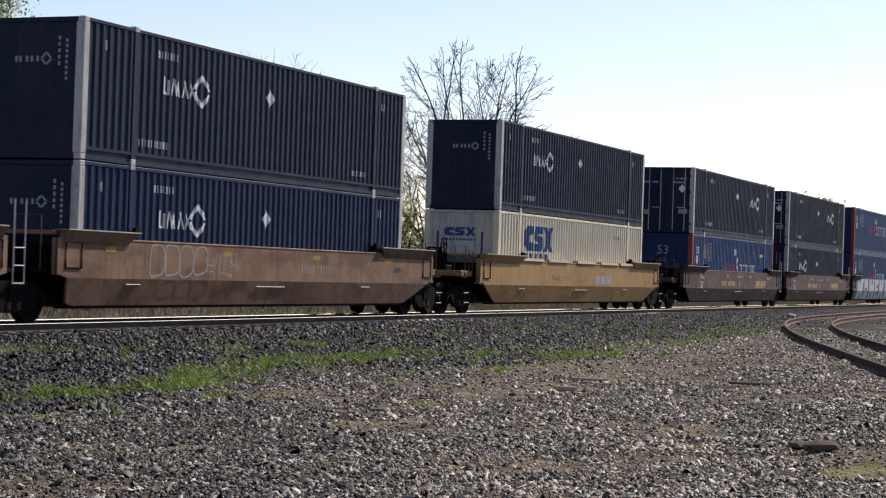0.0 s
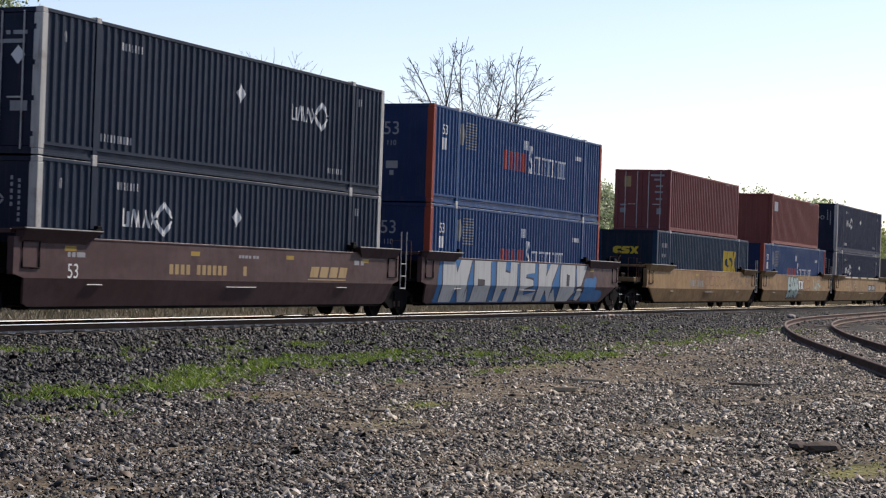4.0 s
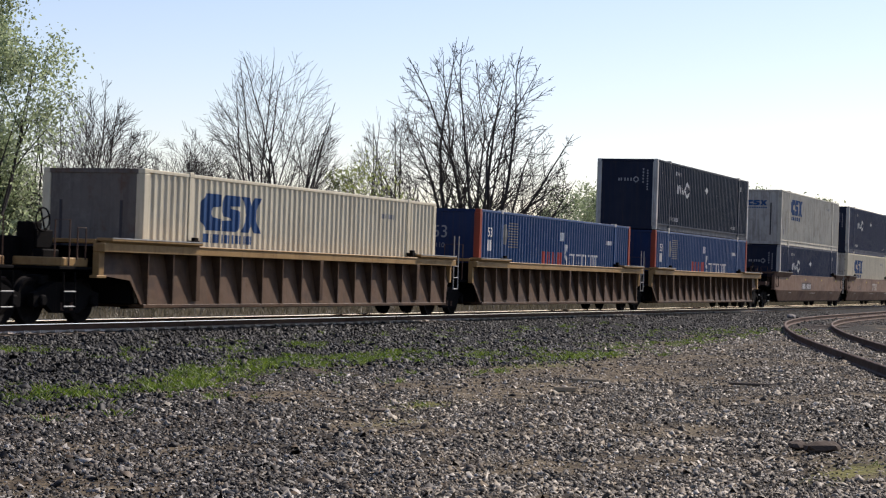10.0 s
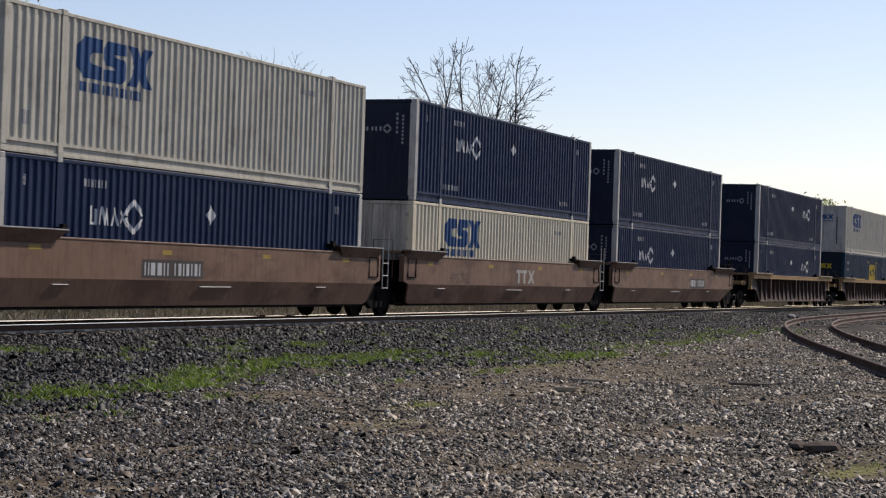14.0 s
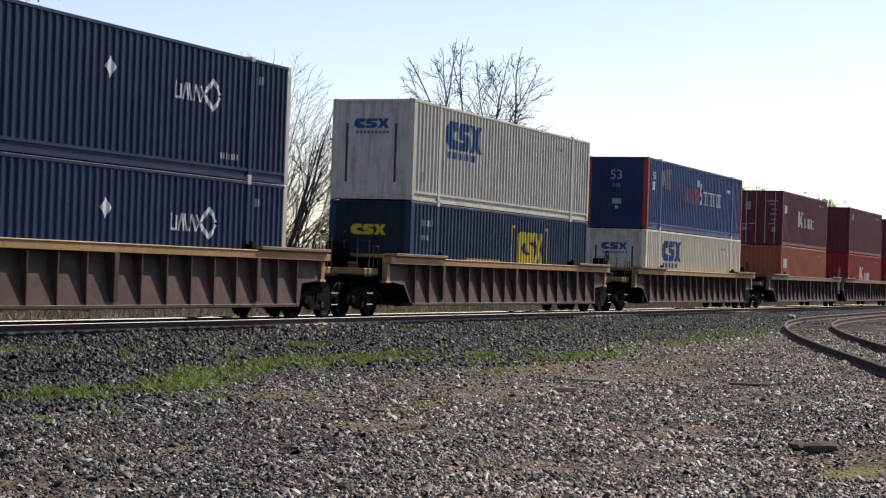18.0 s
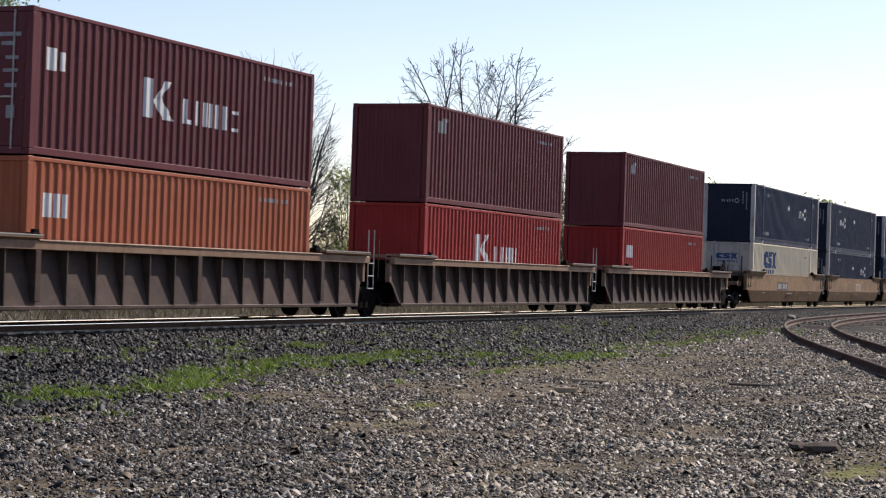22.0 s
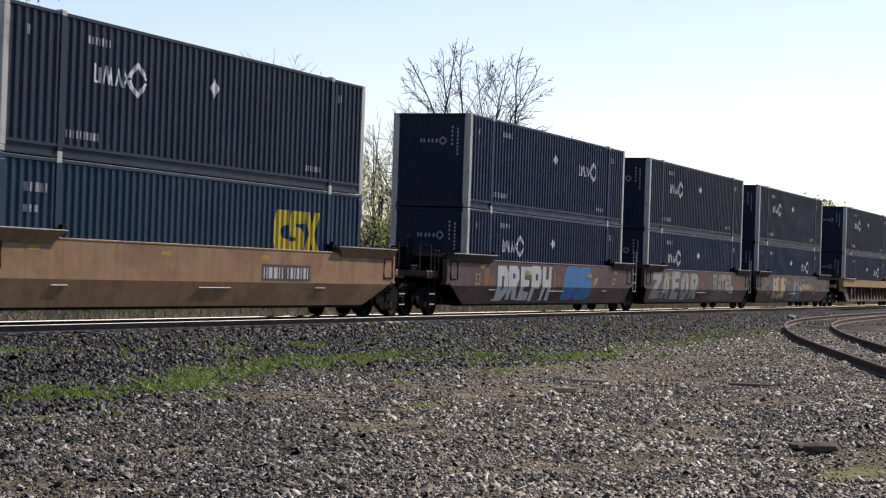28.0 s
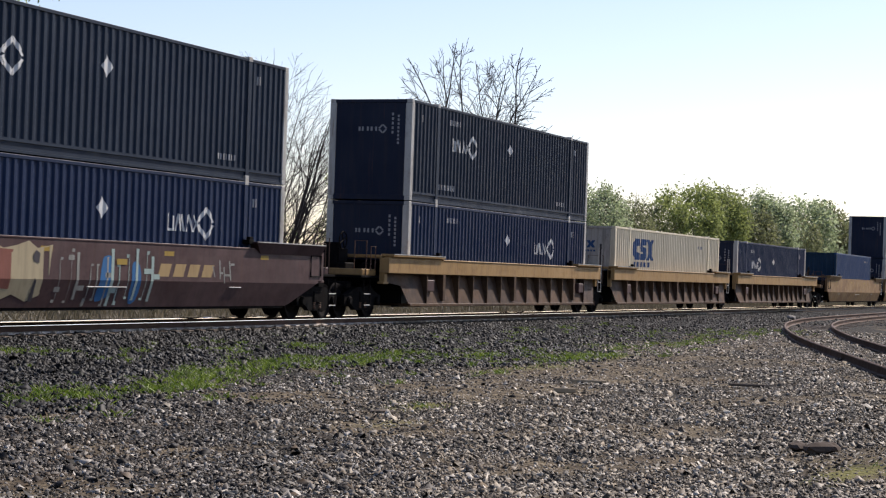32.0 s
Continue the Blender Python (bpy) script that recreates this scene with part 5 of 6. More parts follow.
BLOCKS = {
    "D": ([(0, 0), (.7, 0), (1, .25), (1, .75), (.7, 1), (0, 1)], [(.38, .3), (.62, .34), (.6, .7), (.4, .72)]),
    "R": ([(0, 0), (.34, 0), (.38, .32), (.6, 0), (1, 0), (.78, .42), (1, .6), (1, .85), (.8, 1), (0, 1)], [(.4, .62), (.64, .64), (.62, .77), (.4, .78)]),
    "E": ([(0, 0), (1, 0), (1, .24), (.42, .28), (.42, .4), (.85, .42), (.85, .6), (.42, .62), (.42, .74), (1, .76), (1, 1), (0, 1)], None),
    "P": ([(0, 0), (.38, 0), (.38, .36), (.8, .36), (1, .52), (1, .85), (.8, 1), (0, 1)], [(.4, .58), (.66, .6), (.64, .76), (.4, .78)]),
    "H": ([(0, 0), (.34, 0), (.38, .38), (.62, .38), (.66, 0), (1, 0), (1, 1), (.66, 1), (.62, .62), (.38, .62), (.34, 1), (0, 1)], None),
    "A": ([(0, 0), (.34, 0), (.42, .22), (.62, .22), (.68, 0), (1, 0), (.74, 1), (.26, 1)], [(.44, .42), (.6, .42), (.54, .7), (.48, .7)]),
    "T": ([(.32, 0), (.68, 0), (.66, .68), (1, .7), (1, 1), (0, 1), (0, .7), (.34, .68)], None),
    "L": ([(0, 0), (1, .02), (1, .3), (.42, .32), (.36, 1), (0, 1)], None),
    "Z": ([(0, 0), (1, .03), (.95, .3), (.5, .3), (1, .72), (1, 1), (.05, .97), (.05, .7), (.5, .7), (0, .3)], None),
    "O": ([(.25, 0), (.75, 0), (1, .25), (1, .75), (.75, 1), (.25, 1), (0, .75), (0, .25)], [(.4, .3), (.62, .3), (.62, .7), (.4, .7)]),
}


def sprayed_word(root, word, x0, x1, z0, z1, mat, label, seed, tight=1.0, lean=.1):
    """Fat block letters side by side, uneven in height and slant, with dark outlines and counters."""
    r = random.Random(seed)
    w = (x1 - x0) / len(word)
    shapes, holes = [], []
    for i, ch in enumerate(word):
        a, b = x0 + i * w, w * tight * r.uniform(.92, 1.06)
        lo, hi, sl = z0 + r.uniform(0, .1), z1 - r.uniform(0, .1), lean + r.uniform(-.1, .1)
        at = lambda q: [(a + px * b + sl * (pz - .5) + r.uniform(-.02, .02), lo + pz * (hi - lo)) for px, pz in q]
        outline, hole = BLOCKS[ch]
        shapes.append(at(outline))
        if hole:
            holes.append(at(hole))
    spray(root, "spray_outline", M_DARKMARK, grown(shapes, .045), "dark sprayed outline", .006)
    for k, q in enumerate(shapes):
        spray(root, "spray_shape", mat, [q], label, .010 + .003 * (k % 2))
    if holes:
        spray(root, "spray_slit", M_DARKMARK, holes, "dark sprayed gap", .017)


def ring_strokes(x, w, z0, z1, seed, t=.04):
    """A thin sprayed outline of a balloon shape."""
    o = balloon(x, w, z0, z1, seed)
    i = balloon(x, w, z0, z1, seed, -t)
    n = len(o)
    return [[o[k], o[(k + 1) % n], i[(k + 1) % n], i[k]] for k in range(n)]


def spray_23(r):
    sprayed_word(r, "DREPH", -5.9, -.5, .42, 1.67, M_SPRAYWHITE, "large white sprayed block letter", 230)
    spray(r, "spray_smear", M_SPRAYRUST, smears(-7.0, 2, 231, .5) + smears(-.4, 2, 232, .6) + smears(3.8, 1, 235), "orange sprayed smear", .004)
    spray(r, "spray_patch", M_SPRAYBLUE, [balloon(.6, 1.9, .46, 1.66, 236), balloon(2.0, 1.9, .46, 1.62, 237)], "blue sprayed patch", .005)
    spray(r, "spray_dab", M_REFLECT, [rect(3.3, 3.8, 1.28, 1.4), rect(-3.3, -2.8, 1.34, 1.46)], "yellow dab", .021)
    spray(r, "company_mark", M_BUFF, [[(4.2, 1.02), (4.32, 1.02), (4.4, 1.26), (4.28, 1.26)], [(4.3, 1.2), (4.62, 1.2), (4.64, 1.26), (4.32, 1.26)], [(4.27, 1.1), (4.5, 1.1), (4.52, 1.15), (4.29, 1.15)]], "buff company mark, half covered")
    part("figures", FIG53B, r, (-7.5, -OUT - .006, .96), 0, "dull buff figures")
    spray(r, "number_stencil", M_BUFF, rows_of_bars(6.4, 1.2, [.05, -.05, .08, -.05, .05, -.05, .1], .08) + rows_of_bars(6.4, 1.05, [.05, -.05, .08, -.05, .05], .08), "small buff stencil")


def spray_24(r):
    spray(r, "spray_backing", M_SPRAYDIM, [balloon(-8.1, 7.6, .4, 1.6, 240)], "dull grey sprayed backing", .004)
    sprayed_word(r, "ZAEOR", -7.9, -.6, .42, 1.67, M_SPRAYFADE, "large pale sprayed block letter", 241, .92, .22)
    spray(r, "spray_smear", M_SPRAYRUST, smears(-.2, 2, 243, .5) + smears(6.3, 2, 244, .5), "orange sprayed smear", .006)
    spray(r, "spray_backing", M_SPRAYDIM, [balloon(1.7, 4.3, .42, 1.2, 248)], "dull grey sprayed backing", .004)
    sprayed_word(r, "HATEL", 1.9, 5.8, .78, 1.66, M_SPRAYFADE, "pale sprayed block letter", 249, 1.04)
    spray(r, "spray_dab", M_REFLECT, [rect(-5.6, -5.1, 1.34, 1.45), rect(3.5, 3.9, 1.3, 1.42)], "yellow dab", .021)
    spray(r, "number_stencil", M_BUFF, rows_of_bars(6.6, 1.2, [.05, -.05, .08, -.05, .05, -.05, .1], .08), "small buff stencil")


def spray_25(r):
    spray(r, "spray_shape", M_SPRAYCREAM, [[(-5.3, .95), (-5.2, 1.66), (-4.8, 1.5), (-4.4, 1.56), (-4.1, 1.66), (-3.6, 1.5), (-3.2, 1.56), (-2.8, 1.66), (-2.5, 1.52), (-2.0, 1.6), (-2.1, 1.0), (-2.3, .6), (-2.7, .48), (-3.2, .62), (-3.7, .46), (-4.2, .6), (-4.6, .46), (-5.1, .56)]], "cream sprayed crown shape", .006)
    spray(r, "spray_panel", M_SPRAYRED, [[(-4.0, .75), (-3.35, .72), (-3.3, 1.48), (-3.95, 1.5)]], "faded red sprayed panel", .010)
    spray(r, "spray_slit", M_DARKMARK, slits(-5.2, 1.1, .5, 1.6, 250) + slits(-3.1, 1.0, .5, 1.6, 251) + scribble(-5.3, .45, 5, 252, .3, .35, .05), "dark sprayed gap", .014)
    spray(r, "spray_scrawl", M_SPRAYFADE, scribble(-1.8, .45, 6, 259, .34, 1.15, .1), "pale sprayed stroke", .007)
    spray(r, "spray_lettering", M_SPRAYTEAL, scribble(0.1, .45, 6, 258, .32, 1.1, .11), "pale teal sprayed stroke", .009)
    spray(r, "spray_smear", M_SPRAYBLUE, [balloon(-.3, .5, .5, 1.4, 256), balloon(.9, .4, .45, 1.3, 257)], "dull blue sprayed patch", .005)
    spray(r, "spray_dab", M_REFLECT, [rect(.3, .7, 1.25, 1.37)], "yellow dab", .014)
    spray(r, "company_mark", M_BUFF, [[(1.95 + i * .62, 1.02), (2.4 + i * .62, 1.02), (2.52 + i * .62, 1.3), (2.07 + i * .62, 1.3)] for i in range(4)], "slanted buff company mark", .005)
    spray(r, "spray_lettering", M_SPRAYFADE, scribble(4.4, .95, 4, 261, .24, .5, .05) + scribble(-7.0, 1.1, 5, 262, .2, .4, .04), "pale sprayed scrawl", .008)
    part("figures", FIG53B, r, (-7.3, -OUT - .006, .96), 0, "dull buff figures")


# centre, car type, leading joint, trailing joint, lower box, upper box, marks
Y, YB, YR, YT, Y2, B, R1, R2, R3, R4 = "yellow", "bright", "sooty", "tan yellow", "faded", "brown", "tan", "greyed", "deep", "pinkish"
TRAIN = [
    (20.23, YR, "a", "a", None, None, None),
    (39.88, YR, "a", "c", ("navy",), ("slate",), spray_0),
    (63.70, YB, "c", "c", ("cream",), ("slate",), spray_1),
    (87.61, B, "c", "a", ("blue",), ("slate", True, True), bnsf_marks),
    (107.35, B, "a", "a", ("slate",), ("slate", True, True), bnsf_marks),
    (127.0, B, "a", "c", ("blue",), ("blue", False, True), spray_4),
    (150.95, Y, "c", "a", ("teal",), ("maroon_low", True), spray_5),
    (170.55, Y, "a", "a", ("blue",), ("brick",), spray_6),
    (190.1, Y, "a", "c", ("navy",), ("navy",), spray_7),
    (213.83, R1, "c", "a", ("cream_sooty",), None, None),
    (233.52, R1, "a", "a", ("blue",), None, None),
    (253.22, R1, "a", "c", ("blue",), ("slate",), None),
    (276.95, Y2, "c", "a", ("navy",), ("cream_grey",), spray_num),
    (296.55, Y2, "a", "a", ("cream", True), ("navy",), spray_logo),
    (316.15, Y2, "a", "c", ("navy",), ("navy",), spray_num_b),
    (340.02, R4, "c", "c", ("navy", False, True), ("navy", False, True), None),
    (363.85, R4, "c", "c", ("teal", False, True), ("cream_grey",), None),
    (387.6, R4, "c", "c", ("cream",), ("blue", False, True), None),
    (411.36, R2, "c", "a", ("rust_orange",), ("maroon_big", True), None),
    (430.98, R2, "a", "a", ("red",), ("maroon",), None),
    (450.6, R2, "a", "c", ("red_plain",), ("maroon",), None),
    (474.38, YT, "c", "a", ("cream",), ("navy", False, True), spray_num),
    (494.05, YT, "a", "a", ("navy", False, True), ("navy",), spray_logo),
    (513.8, YT, "a", "c", ("teal",), ("slate",), spray_num_b),
    (537.62, B, "c", "a", ("navy",), ("navy", False, True), spray_23),
    (557.28, B, "a", "a", ("navy",), ("slate",), spray_24),
    (576.93, B, "a", "c", ("navy", False, True), ("slate",), spray_25),
    (600.72, R3, "c", "a", ("navy", False, True), ("slate",), None),
    (620.45, R3, "a", "a", ("cream",), None, None),
    (640.15, R3, "a", "c", ("navy",), None, None),
    (663.95, Y, "c", "a", ("plain_blue",), None, None),
    (683.6, Y, "a", "c", ("slate",), ("slate",), None),
]
CAR_TEXT = {YB: "bright yellow smooth-sided railway well car with pale guides", YR: "sooty orange-brown smooth-sided railway well car with scrawls", YT: "tan-yellow smooth-sided railway well car with stencilled number",
            R4: "pinkish brown railway well car with upright side ribs",
            Y2: "faded tan-brown smooth-sided railway well car, sooty at the ends", Y: "faded yellow smooth-sided railway well car, grimy along the bottom", B: "mineral brown smooth-sided railway well car with sprayed marks",
            R1: "rusty tan railway well car with upright side ribs", R2: "grey-brown dirty railway well car with upright side ribs", R3: "tan railway well car with deep top chord and ribs"}
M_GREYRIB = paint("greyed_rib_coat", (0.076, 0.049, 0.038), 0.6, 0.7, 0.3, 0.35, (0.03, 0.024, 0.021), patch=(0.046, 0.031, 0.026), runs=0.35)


SMOOTH = {Y: M_YELLOW, YB: M_YELLOWLIT, YR: M_YELLOWRED, YT: M_YELLOWTAN, Y2: M_FADED, B: M_BROWN}
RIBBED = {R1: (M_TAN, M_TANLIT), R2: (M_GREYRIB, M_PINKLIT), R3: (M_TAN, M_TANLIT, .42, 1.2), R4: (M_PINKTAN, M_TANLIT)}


def build_train():
    for i, (u, typ, fj, rj, low, high, marks) in enumerate(TRAIN):
        if typ in SMOOTH:
            car = smooth_car(SMOOTH[typ], fj, rj, i in (2, 8))
        else:
            car = ribbed_car(*RIBBED[typ][:1], fj, rj, *RIBBED[typ][1:])
        if marks:
            marks(car)
        car.matrix_basis = pose(u, YC, 0)
        tagged(car, CAR_TEXT[typ], "well car", "well cars of the freight train")
        MOVING.append((car, u, 0.0))
        if low:
            place_box(low[0], u, .41, " in a well", *low[1:])
        if high:
            place_box(high[0], u, .41 + H + .02, " stacked on top", *high[1:])


build_train()


# ---- ground, track, siding ----
SPUR = [(4.0, -3.6), (12.0, -1.1), (20.0, 1.5), (26.0, 3.4), (31.1, 4.95), (36.2, 6.5), (42.6, 8.44), (49.6, 10.4), (57.0, 12.2), (63.5, 13.55), (70.0, 14.5), (77.0, 15.1), (86.0, 15.5), (100.0, 16.0), (120.0, 16.8), (150.0, 18.2), (190.0, 20.0)]


def spur_y(x):
    xs, ys = [p[0] for p in SPUR], [p[1] for p in SPUR]
    d = 3.0
    return sum(float(np.interp(x + k * d / 2, xs, ys)) * w for k, w in ((-2, 1), (-1, 2), (0, 3), (1, 2), (2, 1))) / 9.0


def smooth_step(a, b, v):
    t = min(1.0, max(0.0, (v - a) / (b - a)))
    return t * t * (3 - 2 * t)


def ground_z(x, y):
    z = GROUND + .135 * smooth_step(13.5, 20.3, y) - .15 * smooth_step(24.9, 27.5, y)
    z -= .05 * math.exp(-((y - 12.8) / 1.0) ** 2)
    if 0 < x < 200 and y < 22:
        d = abs(y - spur_y(x) + .75)
        z += .19 * (1 - smooth_step(1.6, 4.5, d)) * (1 - smooth_step(13.5, 20.3, y))
    if -5 < x < 130 and -12 < y < 40:
        z += .035 * noise.noise((x * .35, y * .35, 0)) + .02 * noise.noise((x * 1.3, y * 1.3, 3))
    return z


def axis_steps(parts):
    o = []
    for a, b, s in parts:
        o += list(np.arange(a, b, s))
    return o


def build_ground():
    xs = axis_steps([(-3000, -200, 400), (-200, -20, 20), (-20, 8, 2), (8, 45, .25), (45, 60, .5), (60, 130, 1.2), (130, 300, 8), (300, 3600, 300)])
    ys = axis_steps([(-3000, -200, 400), (-200, -20, 20), (-20, 0, 1.5), (0, 26, .22), (26, 40, 1.2), (40, 200, 12), (200, 3600, 300)])
    n = len(xs)
    vs = [(x, y, ground_z(x, y)) for y in ys for x in xs]
    fs = [(j * n + i, j * n + i + 1, (j + 1) * n + i + 1, (j + 1) * n + i) for j in range(len(ys) - 1) for i in range(n - 1)]
    me = mesh_of("ground", vs, fs, M_GROUND)
    me.polygons.foreach_set("use_smooth", [True] * len(me.polygons))
    bare = me.attributes.new("bare_soil", "FLOAT", "POINT")
    bare.data.foreach_set("value", [patchiness(x, y) if 8 < x < 80 and 0 < y < 26 else 0.0 for x, y, z in vs])
    film = me.attributes.new("moss", "FLOAT", "POINT")
    film.data.foreach_set("value", [moss(x, y) if 8 < x < 60 and 0 < y < 20 else 0.0 for x, y, z in vs])
    return tagged(new("ground", me), "stony brown yard ground with dark ballast by the track", "ground", kind="structure")


RAIL = [(-.075, 0), (.075, 0), (.075, .014), (.012, .03), (.012, .125), (.037, .132), (.037, .142), (.0345, .158), (.014, .172), (-.014, .172), (-.0352, .16), (-.0362, .15), (-.0368, .137), (-.037, .13), (-.012, .125), (-.012, .03), (-.075, .014)]


def rail_mesh(name, points, top, heads=(6, 7, 8, 9, 10)):
    """A rail profile run along points (x, y); head top at height top."""
    pts = [Vector((x, y, 0)) for x, y in points]
    n = len(RAIL)
    vs, fs, idx = [], [], []
    for k, p in enumerate(pts):
        d = (pts[min(k + 1, len(pts) - 1)] - pts[max(k - 1, 0)]).normalized()
        side = Vector((-d.y, d.x, 0))
        for o, z in RAIL:
            q = p + side * o
            vs.append((q.x, q.y, top - .172 + z))
    for k in range(len(pts) - 1):
        for i in range(n):
            j = (i + 1) % n
            fs.append((k * n + i, (k + 1) * n + i, (k + 1) * n + j, k * n + j))
            idx.append(1 if i in heads else (2 if heads and i in (1, 2, 15, 16) else 0))
    me = mesh_of(name, vs, fs, None, [M_RUST, M_RAILTOP, M_PALEFOOT], idx)
    bm = bmesh.new()
    bm.from_mesh(me)
    bmesh.ops.recalc_face_normals(bm, faces=bm.faces[:])
    bm.to_mesh(me)
    bm.free()
    return me


def build_track():
    root = tagged(new("main_track"), "straight main railway track with polished rails on ballast", "railway track", kind="structure")
    for y, worn in ((YC - .7535, (6, 7, 8, 9, 10)), (YC + .7535, (7, 8, 9, 10, 11))):
        part("rail", rail_mesh("rail", [(-120, y), (0, y), (60, y), (150, y), (500, y), (1500, y)], 0.0, worn), root, label="steel rail with shiny worn head")
    tie = boxes("tie", M_WOOD, [(-.115, .115, -1.3, 1.3, -.36, -.172)], .012)
    for i in range(250):
        part("tie", tie, root, (10 + i * .53, YC + random.uniform(-.03, .03), random.uniform(-.012, 0)), random.uniform(-1, 1))
    plate = boxes("tie_plate", M_PALEFOOT, [(-.12, .12, -.2, .19, -.18, -.155), (-.06, -.02, -.15, -.11, -.16, -.13), (.02, .06, -.15, -.11, -.16, -.13)], .003)
    for i in range(150):
        part("tie_plate", plate, root, (18 + i * .53, YC - .7535, 0))
    joint = boxes("joint_bar", M_RUST, [(-.45, .45, -.045, .045, -.14, -.045)], .01)
    for x in (37.5, 49.4, 73.0):
        part("joint_bar", joint, root, (x, YC - .7535, 0))


build_track()


def build_spur():
    root = tagged(new("siding_track"), "rusty curved siding track half sunk in gravel", "railway track", kind="structure")
    xs = np.arange(4, 190, 1.5)
    pts = [(x, spur_y(x)) for x in xs]
    inner = []
    for k, (x, y) in enumerate(pts):
        a, b = pts[max(k - 1, 0)], pts[min(k + 1, len(pts) - 1)]
        d = Vector((b[0] - a[0], b[1] - a[1])).normalized()
        inner.append((x + d.y * 1.507, y - d.x * 1.507))
    part("rail", rail_mesh("rail", pts, 0.0, ()), root, label="rusty curved steel rail")
    part("rail", rail_mesh("rail", inner, 0.0, ()), root, label="rusty curved steel rail")
    tie = boxes("tie", M_WOOD, [(-.115, .115, -1.3, 1.3, -.34, -.176)], .012)
    x = 22.0
    while x < 110:
        y0 = spur_y(x)
        sl = math.degrees(math.atan2(spur_y(x + 1) - spur_y(x - 1), 2))
        part("tie", tie, root, (x + .75 * math.sin(radians(sl)), y0 - .75, random.uniform(-.02, 0)), sl + random.uniform(-2, 2))
        x += .56


build_spur()


def scatter(name, mat, label, pts, sizes, flat=.72):
    """Thousands of angular stones in one mesh."""
    rng = np.random.default_rng(7)
    n = len(pts)
    base = np.array([(-1, -.9, -.8), (1, -1, -1), (.9, 1, -.8), (-1, 1, -1), (-.85, -.55, 1), (.75, -.7, .7), (.5, .6, 1), (-.6, .75, .6)], float) * .5
    v = base[None] + rng.normal(0, .2, (n, 8, 3))
    v *= (sizes[:, None] * np.stack([rng.uniform(.8, 2.0, n), rng.uniform(.5, 1.1, n), rng.uniform(.6, 1.3, n)], 1))[:, None, :]
    v[:, :, 2] *= flat
    ang = rng.uniform(0, 2 * math.pi, (n, 3)) * np.array([.26, .26, 1])
    ang[:, :2] -= .26 * math.pi
    ca, sa = np.cos(ang), np.sin(ang)
    x, y, z = v[..., 0].copy(), v[..., 1].copy(), v[..., 2].copy()
    y, z = y * ca[:, 0:1] - z * sa[:, 0:1], y * sa[:, 0:1] + z * ca[:, 0:1]
    x, z = x * ca[:, 1:2] + z * sa[:, 1:2], -x * sa[:, 1:2] + z * ca[:, 1:2]
    x, y = x * ca[:, 2:3] - y * sa[:, 2:3], x * sa[:, 2:3] + y * ca[:, 2:3]
    v = np.stack([x, y, z], -1) + pts[:, None, :]
    quads = np.array([(4, 5, 6, 7), (0, 1, 5, 4), (1, 2, 6, 5), (2, 3, 7, 6), (3, 0, 4, 7)])
    f = (quads[None] + (np.arange(n) * 8)[:, None, None]).reshape(-1)
    me = bpy.data.meshes.new(name)
    me.vertices.add(n * 8)
    me.vertices.foreach_set("co", v.reshape(-1).astype(np.float32))
    me.loops.add(len(f))
    me.loops.foreach_set("vertex_index", f.astype(np.int32))
    me.polygons.add(n * 5)
    me.polygons.foreach_set("loop_start", np.arange(0, n * 20, 4, dtype=np.int32))
    me.materials.append(mat)
    me.update(calc_edges=True)
    return tagged(new(name, me), label, "gravel", kind="stuff")


def heights(xy, extra=0.0):
    return np.array([(x, y, ground_z(x, y) + extra) for x, y in xy])


TURF = [(12.0, 13.9), (18.6, 13.5), (20.0, 13.35), (22.0, 13.2), (23.2, 13.5), (25.8, 14.3), (28.3, 14.5), (33.0, 14.6), (36.4, 13.9), (41.0, 13.2), (60.0, 13.0)]


def blob(x, y, cx, cy, rx, ry):
    return math.exp(-((x - cx) / rx) ** 2 - ((y - cy) / ry) ** 2)


def turf(x, y):
    """How thickly grass grows: a wandering strip and some islands nearer to the track."""
    line = float(np.interp(x, [q[0] for q in TURF], [q[1] for q in TURF]))
    half = .5 + .03 * max(0.0, x - 22)
    k = math.exp(-((y - line) / half) ** 2) * (1.0 if x < 30 else max(.25, 1 - .09 * (x - 30)))
    k += .9 * blob(x, y, 25.9, 18.2, 1.1, .5) + .5 * blob(x, y, 30.6, 17.1, .9, .5) + .7 * blob(x, y, 34.3, 16.9, 1.6, .45)
    k += .75 * blob(x, y, 37.6, 12.3, 1.9, .45)
    return k + .45 * noise.noise((x * .9, y * 1.3, 40.0)) + .65 * noise.noise((x * 2.8, y * 3.2, 12.0))


def moss(x, y):
    """Yellow-green film on the bare soil."""
    k = blob(x, y, 37.6, 12.2, 2.6, .8) + .8 * blob(x, y, 21.3, 9.0, 1.2, .35) + .8 * blob(x, y, 16.2, 2.85, 1.0, .35) + .5 * blob(x, y, 18.5, 8.3, .8, .3) + .5 * blob(x, y, 32.0, 11.4, 3.0, .8)
    return k + .6 * max(0.0, turf(x, y) - .3) + .3 * noise.noise((x * 1.1, y * 1.4, 25.0)) - .1


def patchiness(x, y):
    """Where bare soil shows between the stones."""
    worn = .8 * blob(x, y, 31.5, 10.2, 5.5, 1.6) + .5 * blob(x, y, 25.2, 9.3, 2.4, .8) + .45 * blob(x, y, 22.0, 11.2, 2.6, .6) + .5 * blob(x, y, 16.2, 2.8, 1.6, .4) + .35 * blob(x, y, 36.5, 12.0, 4.0, 1.4) + .3 * blob(x, y, 18.5, 8.4, 2.0, .5)
    return .8 * noise.noise((x * .45, y * .45, 9.0)) + .5 * noise.noise((x * 1.4, y * 1.4, 2.0)) + worn - .14


